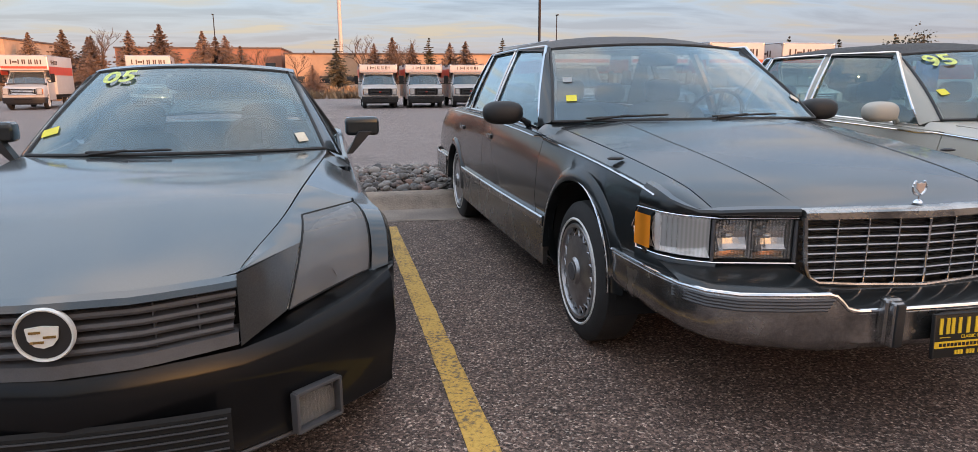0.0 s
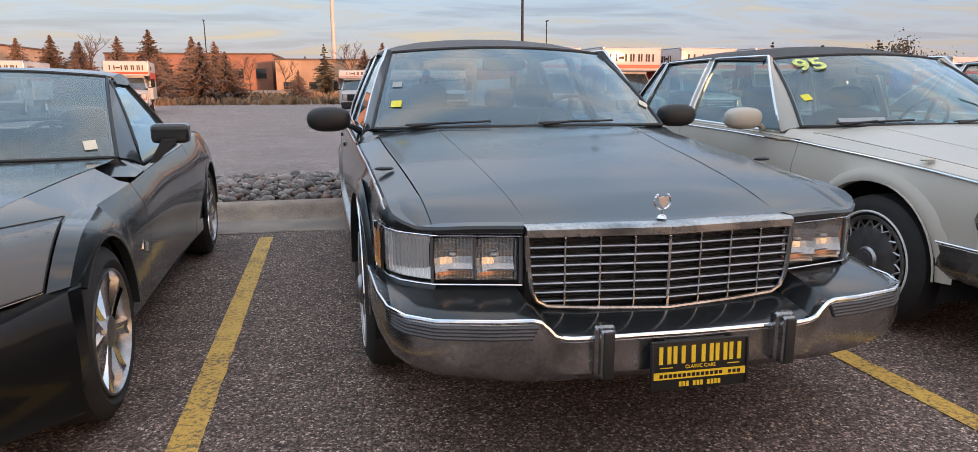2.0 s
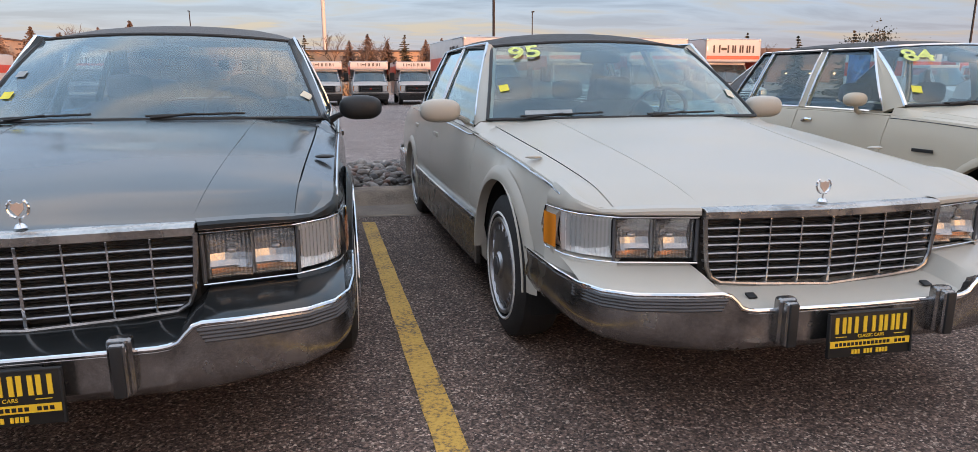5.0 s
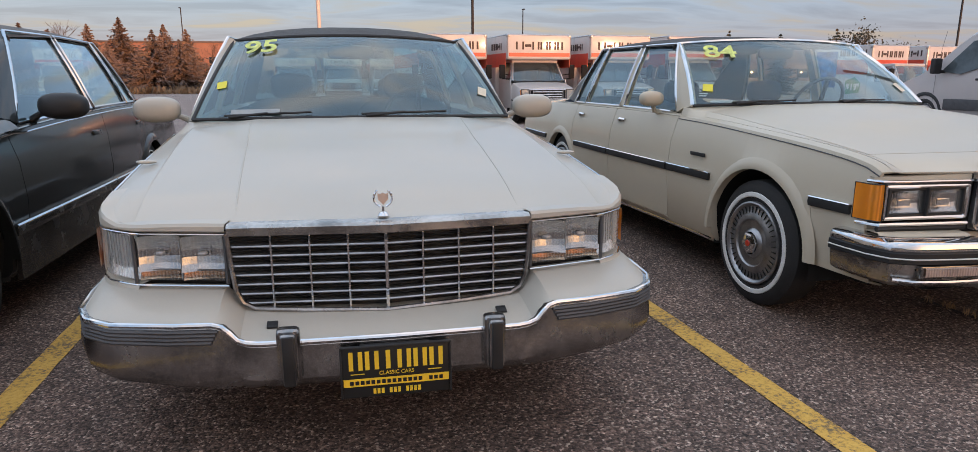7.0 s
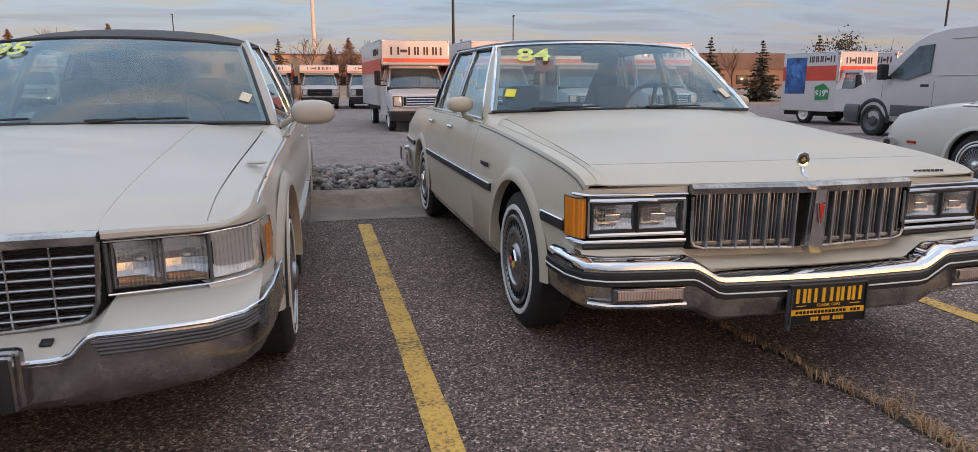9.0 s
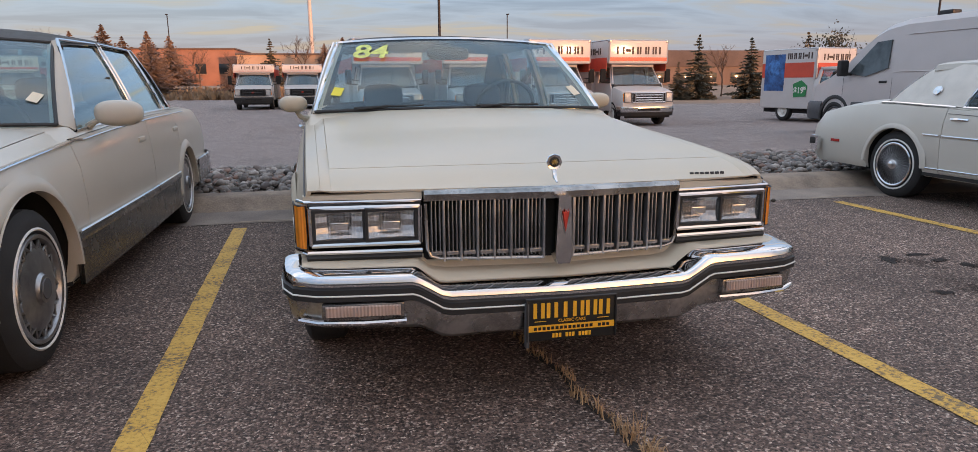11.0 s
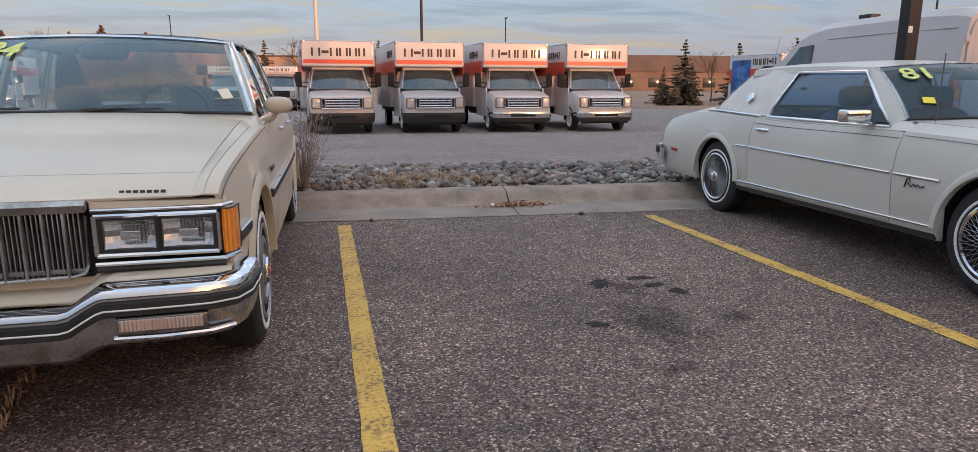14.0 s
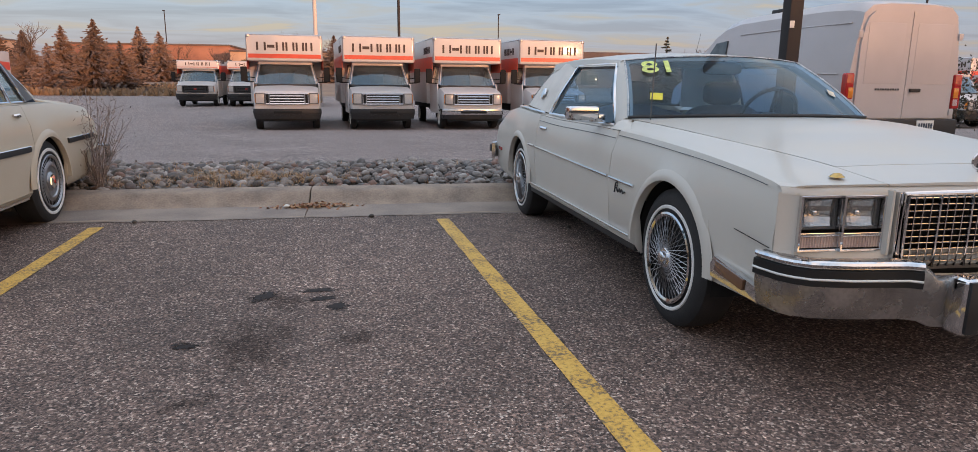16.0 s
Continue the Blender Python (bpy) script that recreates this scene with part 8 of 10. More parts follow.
        box(bm, (s * 0.36, Yb(0.36) - 0.072, 0.42), (0.05, 0.012, 0.18), 0.005)
        part("guard_pad", bm, "black_plastic", bumper)
        bm = bmesh.new()
        lathe(bm, [(0.0, 0.016), (0.014, 0.013), (0.024, 0.004), (0.028, 0.0)], 8, "z", (s * 0.62, 0.275, 0.812))
        part("fender_marker", bm, "gold", root, "small gilt emblem")
    bm = bmesh.new()
    sweep(bm, [(x, y, 0.46) for x, y in ((-0.885, 4.98), (-0.87, 5.1), (-0.80, 5.19), (0, 5.23), (0.80, 5.19), (0.87, 5.1), (0.885, 4.98))], [(-0.03, -0.09), (-0.03, 0.07), (0.0, 0.065), (0.010, 0.0), (0.0, -0.09)])
    part("rear_bumper", bm, "chrome", root)
    for s in (-1, 1):
        bm = bmesh.new()
        box(bm, (s * 0.892, 5.06, 0.475), (0.035, 0.13, 0.075), 0.010)
        part("bumper_end", bm, "black_plastic", root)
    bm = bmesh.new()
    c = Vector((0.0, 0.30, 0.86))
    lathe(bm, [(0.028, -0.003), (0.034, 0.0), (0.028, 0.003)], 16, "y", tuple(c))
    tube(bm, [c + Vector((0, 0, -0.03)), c + Vector((0, 0, -0.07))], 0.006, 6)
    lathe(bm, [(0.0, 0.002), (0.026, 0.0)], 16, "y", tuple(c))
    part("hood_ornament", bm, "chrome", root)
    settle(root, -0.035, 0.010)
    return root


build_coupe(pose(12.95, 1.97, 0, 0, 0, 1.9))

# ---- the low black two-seater with the angular nose ----
def spoke_wheel():
    R, rim, w = 0.325, 0.232, 0.235
    out = [piece("wheel", tyre_bm(R, rim, w), "rubber")]
    bm = bmesh.new()
    lathe(bm, [(0.240, -0.095), (0.238, -0.114), (0.230, -0.116), (0.222, -0.10), (0.215, -0.05), (0.215, 0.06)], 48)
    out.append(piece("rim", bm, "alloy"))
    bm = bmesh.new()
    lathe(bm, [(0.215, 0.02), (0.0, 0.02)], 32)
    lathe(bm, [(0.16, -0.01), (0.16, 0.0), (0.0, 0.0)], 32)
    out.append(piece("brake_disc", bm, "grey_plastic"))
    n = 7
    for i in range(n):
        bm = bmesh.new()
        a = 2 * math.pi * i / n
        d, t = Vector((0, math.cos(a), math.sin(a))), Vector((0, -math.sin(a), math.cos(a)))
        rows = []
        for r, hw, x in ((0.05, 0.026, -0.098), (0.12, 0.028, -0.100), (0.18, 0.032, -0.104), (0.226, 0.040, -0.108)):
            c = d * r + Vector((x, 0, 0))
            rows.append([c - t * hw + Vector((0.028, 0, 0)), c - t * hw * 0.8, c - t * 0.004 + Vector((0.006, 0, 0)), c + t * 0.004 + Vector((0.006, 0, 0)), c + t * hw * 0.8, c + t * hw + Vector((0.028, 0, 0))])
        grid(bm, rows)
        out.append(piece("spoke", bm, "chrome"))
    bm = bmesh.new()
    lathe(bm, [(0.062, -0.085), (0.058, -0.104), (0.03, -0.110), (0.0, -0.111)], 24)
    out.append(piece("hub_cap", bm, "alloy"))
    return out


def build_roadster(m):
    root = thing("parked_roadster", m, "dusty black two-seat sports car with angular slatted grille", "car", "parked old cars")
    paint = "slate_paint"
    Yf = curve([(0, 0.02), (0.20, 0.05), (0.42, 0.16), (0.56, 0.30), (0.70, 0.50), (0.78, 0.68), (0.84, 0.82), (1.0, 0.92)])
    Ys = curve([(0, 0.02), (0.20, 0.05), (0.42, 0.16), (0.46, 0.34), (0.56, 0.46), (0.70, 0.64), (0.78, 0.77), (0.84, 0.85), (1.0, 0.92)])
    S = dict(
        L=4.46, Yf=Ys, cut=0.90, bow=0.26, bowx=0.74, zb=0.19, zm=0.58, tuck=0.09, trim="interior",
        W=smooth_curve([(0, 0.80), (0.5, 0.865), (0.95, 0.905), (1.5, 0.905), (2.3, 0.895), (3.3, 0.918), (3.9, 0.90), (4.5, 0.80)]),
        WS=smooth_curve([(0, 0.72), (0.5, 0.775), (0.95, 0.82), (1.5, 0.835), (2.3, 0.83), (3.3, 0.845), (3.9, 0.80), (4.5, 0.68)]),
        ZS=smooth_curve([(0, 0.55), (0.3, 0.575), (0.6, 0.645), (0.85, 0.735), (1.0, 0.772), (1.6, 0.80), (2.1, 0.83), (2.8, 0.86), (3.4, 0.90), (4.0, 0.89), (4.5, 0.82)]),
        ZC=smooth_curve([(0, 0.685), (0.1, 0.70), (0.45, 0.752), (1.0, 0.83), (1.55, 0.875), (2.0, 0.895), (3.3, 0.98), (4.0, 0.95), (4.5, 0.88)]),
        HE=smooth_curve([(0, 0.41), (0.2, 0.43), (0.75, 0.56), (1.4, 0.665), (1.9, 0.72), (4.5, 0.55)]), crown=(0.88, 0.95, 0.985),
        arch=[(0.91, 0.325, 0.362), (3.595, 0.325, 0.365)], wheels=(0.905, 3.59), rw=0.325, cowl=1.92, deck=3.12, doors=[1.62, 2.95], lip=(0.03, 0.006))
    car_shell(root, S, paint)
    G = dict(ws=((0, 1.68, 0.900), (0.71, 1.95, 0.885), (0, 2.48, 1.318), (0.525, 2.64, 1.290)),
             rw=((0, 3.02, 1.325), (0.50, 2.98, 1.290), (0, 3.45, 1.02), (0.58, 3.35, 0.99)),
             zr=curve([(2.0, 1.24), (2.6, 1.265), (3.0, 1.25), (3.4, 1.14)]), xr=0.555, top=1.342, glass="glass_haze", side_glass="glass",
             panes=[((2.06, 2.58), (2.98, 2.94))], frame=0.010, frame_mat="black_plastic", side_frame_mat="black_plastic", c_bulge=0.02)
    screen = greenhouse(root, S, G, paint, paint, paint)
    cabin(root, S, G, [(-0.36, 2.72, 0.52, 0.92, (0.0,)), (0.36, 2.72, 0.52, 0.92, (0.0,))], 0.36, "interior")
    screen_marks(root, screen, "05", dict(year=(-0.66, 0.88, 0.165, -3), yellow=(-0.93, 0.22, 0.10, 0.065, -22), card=(0.86, 0.12, 0.06, 0.075, -8)))
    wipers(root, screen, [(-0.55, 0.0, 0.0, 0.02)])
    add_wheels(root, S, spoke_wheel, 0.785)
    for s in (-1, 1):
        bm = bmesh.new()
        box(bm, (s * 0.925, 2.20, 0.985), (0.19, 0.11, 0.105), 0.03, seg=3)
        part("door_mirror", bm, paint, root)
        bm = bmesh.new()
        slab(bm, [(s * 0.83, 2.14, 0.84), (s * 0.90, 2.14, 0.96), (s * 0.97, 2.14, 0.96), (s * 0.86, 2.14, 0.84)], 0.07)
        part("mirror_stalk", bm, "black_plastic", root)
    # front: hood nose band, slatted grille, side cheeks, tall lamps
    bm = bmesh.new()
    rows = []
    for x in np.linspace(-0.43, 0.43, 15):
        y = Yf(abs(x))
        rows.append([Vector((x, y + 0.02, 0.712 - abs(x) * 0.03)), Vector((x, y - 0.02, 0.705 - abs(x) * 0.03)), Vector((x, y - 0.035, 0.690 - abs(x) * 0.03)), Vector((x, y - 0.01, 0.678 - abs(x) * 0.03)), Vector((x, y + 0.05, 0.675))])
    grid(bm, rows)
    part("nose_band", bm, paint, root)
    bm = bmesh.new()
    grid(bm, [[Vector((x, Yf(abs(x)) + 0.05, 0.69)), Vector((x, Yf(abs(x)) + 0.05, 0.53))] for x in np.linspace(-0.44, 0.44, 11)])
    gr = part("grille", bm, "dark", root, "black slatted grille with round crest")
    for k in range(4):
        z = 0.662 - 0.031 * k
        bm = bmesh.new()
        e = 0.425 - 0.004 * k
        g = []
        for x in np.linspace(-e, e, 17):
            y = Yf(abs(x)) - 0.012
            zz = z - abs(x) * 0.02
            g.append([Vector((x, y + 0.035, zz + 0.012)), Vector((x, y, zz + 0.008)), Vector((x, y - 0.004, zz)), Vector((x, y, zz - 0.008)), Vector((x, y + 0.035, zz - 0.010))])
        grid(bm, g)
        part("grille_slat", bm, "grey_plastic", gr)
    for x in (-0.33, -0.23, 0.23, 0.33):
        bm = bmesh.new()
        box(bm, (x, Yf(abs(x)) + 0.005, 0.61), (0.004, 0.02, 0.12))
        part("grille_upright", bm, "grey_plastic", gr)
    bm = bmesh.new()
    g = []
    for x in np.linspace(-0.425, 0.425, 15):
        y = Yf(abs(x))
        g.append([Vector((x, y + 0.03, 0.552)), Vector((x, y - 0.022, 0.548 - 0.005)), Vector((x, y - 0.03, 0.51)), Vector((x, y + 0.02, 0.50))])
    grid(bm, g)
    part("grille_sill", bm, "grey_plastic", gr)
    bm = bmesh.new()
    lathe(bm, [(0.060, -0.01), (0.062, -0.018), (0.066, -0.020), (0.069, -0.012), (0.068, 0.0)], 32, "y", (0, 0.0, 0.63))
    # white stands in for the bright gleam of chrome on ring and shield
    em = part("crest", bm, "plate_white", gr, "round chrome crest and silver shield, their bright gleam painted white")
    bm = bmesh.new()
    lathe(bm, [(0.060, -0.012), (0.0, -0.012)], 24, "y", (0, 0, 0.63))
    part("crest_field", bm, "black_plastic", em)
    bm = bmesh.new()
    slab(bm, [(-0.036, -0.016, 0.652), (-0.033, -0.016, 0.623), (-0.02, -0.016, 0.606), (0, -0.016, 0.600), (0.02, -0.016, 0.606), (0.033, -0.016, 0.623), (0.036, -0.016, 0.652), (0, -0.016, 0.656)], -0.008)
    part("shield", bm, "plate_white", em)
    bm = bmesh.new()
    for px, pz, sx in ((-0.015, 0.642, 0.026), (0.016, 0.629, 0.028), (-0.012, 0.617, 0.03)):
        box(bm, (px, -0.0265, pz), (sx, 0.002, 0.006))
    pieces_of("shield_bar", bm, "gold", em)
    def lamp_at(f, g2):
        lo = Vector((0.548 + 0.262 * f, 0.305 + 0.25 * f + 0.05 * f * (1 - f), 0.520 + 0.045 * f))
        hi = Vector((0.594 + 0.188 * f, 0.735 + 0.17 * f, 0.732 + 0.012 * f))
        return lerp(lo, hi, g2) + Vector((0.02, -0.05, 0.05)) * (4 * g2 * (1 - g2)) + Vector((0.008, -0.028, 0.032))

    for s in (-1, 1):
        # cheek between grille and lamp
        bm = bmesh.new()
        rows = []
        for f in np.linspace(0, 1, 6):
            r = []
            for g2 in np.linspace(0, 1, 5):
                inn = Vector((0.428, 0.15 + 0.02 * g2, 0.498 + 0.205 * g2))
                out = lamp_at(0, 0.55 * g2) - Vector((0.006, 0, 0))
                p = lerp(inn, out, f)
                r.append(Vector((s * p.x, p.y, p.z)))
            rows.append(r)
        grid(bm, rows)
        part("cheek_panel", bm, "smoked_panel", root)
        # tall lamp raked back along the wing
        bm = bmesh.new()
        rows = []
        for f in np.linspace(0, 1, 9):
            r = []
            for g2 in np.linspace(0, 1, 7):
                p = lamp_at(f, g2)
                r.append(Vector((s * p.x, p.y, p.z)))
            rows.append(r)
        grid(bm, rows)
        lamp = part("headlight", bm, "lens_haze", root, "clouded tall headlight")
        bm = bmesh.new()
        grid(bm, [[p + Vector((-s * 0.02, 0.05, -0.02)) for p in r] for r in rows])
        part("reflector", bm, "reflector", lamp)
        bm = bmesh.new()
        for px, py, pz, rr in ((0.66, 0.44, 0.60, 0.045), (0.665, 0.56, 0.675, 0.035)):
            lathe(bm, [(rr, 0.0), (rr * 0.9, 0.015), (rr * 0.5, 0.03), (0, 0.035)], 20, "y", (s * px, py, pz))
        pieces_of("projector", bm, "grey_plastic", lamp)
        bm = bmesh.new()
        loop = rows[0] + [r[-1] for r in rows[1:]] + rows[-1][::-1][1:] + [r[0] for r in rows[::-1]][1:-1]
        tube(bm, loop, 0.0032, 5, True)
        part("lamp_gap", bm, "dark", lamp)
        # wing top between hood line, cheek and lamp
        bm = bmesh.new()
        top_in = Vector((0.428, 0.172, 0.705))
        line = [(0.18, top_in), (0.29, lerp(top_in, lamp_at(0, 0.55), 0.5)), (0.42, lamp_at(0, 0.55)), (0.54, lamp_at(0, 0.7)), (0.68, lamp_at(0, 0.85)), (0.82, lamp_at(0, 1)), (0.92, lamp_at(0.5, 1)), (1.02, lamp_at(1, 1))]
        edge_in = [(yh, Vector((s * q.x, q.y, q.z))) for yh, q in line]
        wing = []
        for yh, q in edge_in:
            h = Vector((s * (S["HE"](yh) + 0.006), yh, S["ZS"](yh) + 0.88 * (S["ZC"](yh) - S["ZS"](yh)) + 0.004))
            q = q + Vector((-s * 0.004, 0.004, 0.0))
            wing.append([h, lerp(h, q, 0.5) + Vector((0, 0, 0.004)), q])
        grid(bm, wing)
        part("wing_top", bm, paint, root)
        # flared wing between lamp and wheel arch
        bm = bmesh.new()
        flare = []
        for k, e in enumerate(rows[-1]):
            t = radians(42 + 58 * k / 6)
            o = Vector((s * 0.912, 0.91 - 0.362 * math.cos(t), 0.325 + 0.362 * math.sin(t)))
            e = e + Vector((s * 0.008, 0, -0.006))
            flare.append([e, lerp(e, o, 0.35) + Vector((s * 0.030, -0.012, 0.020)), lerp(e, o, 0.75) + Vector((s * 0.022, -0.010, 0.012)), o, o + Vector((-s * 0.04, 0, 0))])
        top = rows[-1][-1]
        flare.append([top + Vector((s * 0.004, 0.12, 0.004)), Vector((s * 0.84, 1.10, 0.775)), Vector((s * 0.885, 1.09, 0.725)), Vector((s * 0.912, 1.07, 0.650)), Vector((s * 0.872, 1.07, 0.645))])
        grid(bm, flare)
        part("wing_flare", bm, paint, root)
    # bumper skin: from the lamp line down to the chin
    bm = bmesh.new()
    hx = [0, 0.15, 0.30, 0.43, 0.55, 0.66, 0.75, 0.83, 0.885]
    hy = [0.03, 0.055, 0.10, 0.155, 0.23, 0.315, 0.395, 0.47, 0.53]
    rows = []
    for x, y in list(zip([-v for v in hx[:0:-1]], hy[:0:-1])) + list(zip(hx, hy)):
        ax = abs(x)
        zt = float(np.interp(ax, [0, 0.43, 0.55, 0.75, 0.885], [0.500, 0.497, 0.512, 0.552, 0.60]))
        rows.append([Vector((x, y + 0.16, zt + 0.012)), Vector((x, y + 0.05, zt + 0.004)), Vector((x, y, zt - 0.008)), Vector((x * 1.01, y - 0.02, zt - 0.05)), Vector((x * 1.02, y - 0.02, 0.38)), Vector((x * 1.01, y + 0.0, 0.30)), Vector((x * 1.0, y + 0.005, 0.22)), Vector((x * 1.0, y - 0.004, 0.185)), Vector((x * 1.0, y + 0.03, 0.165))])
    ends = [[Vector((q * (0.908 - 0.35 * max(0.0, 0.33 - p.z)), 0.585, p.z)) for p in rows[0]] for q in (-1, 1)]
    rows = ends[:1] + rows + ends[1:]
    grid(bm, rows)
    bumper = part("front_bumper", bm, "black_paint", root, "glossy black bumper skin")
    bm = bmesh.new()
    grid(bm, [[Vector((x, 0.022 + 0.2 * x * x, 0.36)), Vector((x, 0.012 + 0.2 * x * x, 0.35)), Vector((x, 0.012 + 0.2 * x * x, 0.24)), Vector((x, 0.022 + 0.2 * x * x, 0.23))] for x in np.linspace(-0.40, 0.40, 11)])
    part("lower_intake", bm, "dark", bumper)
    bm = bmesh.new()
    for k in range(5):
        tube(bm, [(x, 0.006 + 0.2 * x * x, 0.25 + 0.022 * k) for x in np.linspace(-0.39, 0.39, 9)], 0.004, 5)
    pieces_of("intake_bar", bm, "black_plastic", bumper)
    for s in (-1, 1):
        bm = bmesh.new()
        c = Vector((s * 0.625, 0.262, 0.245))
        rot = Matrix.Rotation(radians(s * 40), 3, "Z")
        for dx, dz, sx, sz in ((0, 0.062, 0.17, 0.012), (0, -0.062, 0.17, 0.012), (-0.085, 0, 0.012, 0.13), (0.085, 0, 0.012, 0.13)):
            box(bm, tuple(c + rot @ Vector((dx, 0, dz))), (sx, 0.03, sz), 0.004, rot)
        fog = part("fog_lamp", bm, "grey_plastic", bumper)
        bm = bmesh.new()
        box(bm, tuple(c + rot @ Vector((0, 0.0, 0))), (0.155, 0.004, 0.11), 0.001, rot)
        part("fog_lens", bm, "lens_plain", fog)
        bm = bmesh.new()
        box(bm, tuple(c + rot @ Vector((0, 0.045, 0))), (0.16, 0.01, 0.115), 0.002, rot)
        part("fog_housing", bm, "grey_plastic", fog)
        bm = bmesh.new()
        for px, pz, r in ((-0.02, 0.015, 0.020), (0.028, 0.018, 0.012), (-0.05, 0.02, 0.009), (0.055, 0.0, 0.009)):
            blob(bm, tuple(c + rot @ Vector((px, 0.030, pz))), (r, 0.010, r), 2.2, 12, 8, rot)
        box(bm, tuple(c + rot @ Vector((0.01, 0.028, -0.045))), (0.12, 0.01, 0.010), 0.002, rot)
        pieces_of("fog_reflector", bm, "reflector", fog)
        bm = bmesh.new()
        box(bm, (s * (S["W"](1.52) - 0.006), 1.50, 0.52), (0.012, 0.11, 0.05), 0.008, Matrix.Rotation(radians(-18), 3, "X"))
        part("side_vent", bm, "chrome", root)
    bm = bmesh.new()
    tube(bm, [(x, y - 0.02, 0.170) for x, y in ((-0.80, 0.52), (-0.55, 0.26), (-0.3, 0.10), (0, 0.02), (0.3, 0.10), (0.55, 0.26), (0.80, 0.52))], 0.008, 6)
    part("chin_edge", bm, "grey_plastic", bumper)
    settle(root, -0.030)
    return root


build_roadster(pose(-0.955, 1.66, 0, 0, 0, 4.2))

# ---- across the lot: rental trucks, van, poles, trees, buildings ----
def truck_wheel(R=0.39, rim_mat="plate_white"):
    out = [piece("wheel", tyre_bm(R, 0.24, 0.24), "rubber")]
    bm = bmesh.new()
    lathe(bm, [(0.25, -0.10), (0.235, -0.118), (0.20, -0.09), (0.15, -0.05), (0.11, -0.06), (0.08, -0.10), (0.0, -0.105)], 24)
    out.append(piece("rim", bm, rim_mat))
    return out


def brand_blocks(bm, c, w, h, ax, depth):
    """The rental firm's mark as pairs of plain upright bars and one short block along ax."""
    ws = [0.17, 0.13, 0.15, 0.16, 0.15, 0.13]
    x = -w / 2
    for i, f in enumerate(ws):
        bw = w * f
        p = Vector(c) + Vector(ax) * (x + bw / 2)
        hh = h if i != 1 else h * 0.35
        st = h * 0.24
        a = Vector(ax)
        if i == 1:
            bits = [(0.0, 0.0, bw, hh)]
        else:
            bits = [(-bw / 2 + st / 2, 0.0, st, hh), (bw / 2 - st / 2, 0.0, st, hh)]
        for du, dz, su, sz in bits:
            size = (su, depth, sz) if abs(ax[0]) > 0.5 else (depth, su, sz)
            box(bm, tuple(p + a * du + Vector((0, 0, dz))), size)
        x += bw + w * 0.022


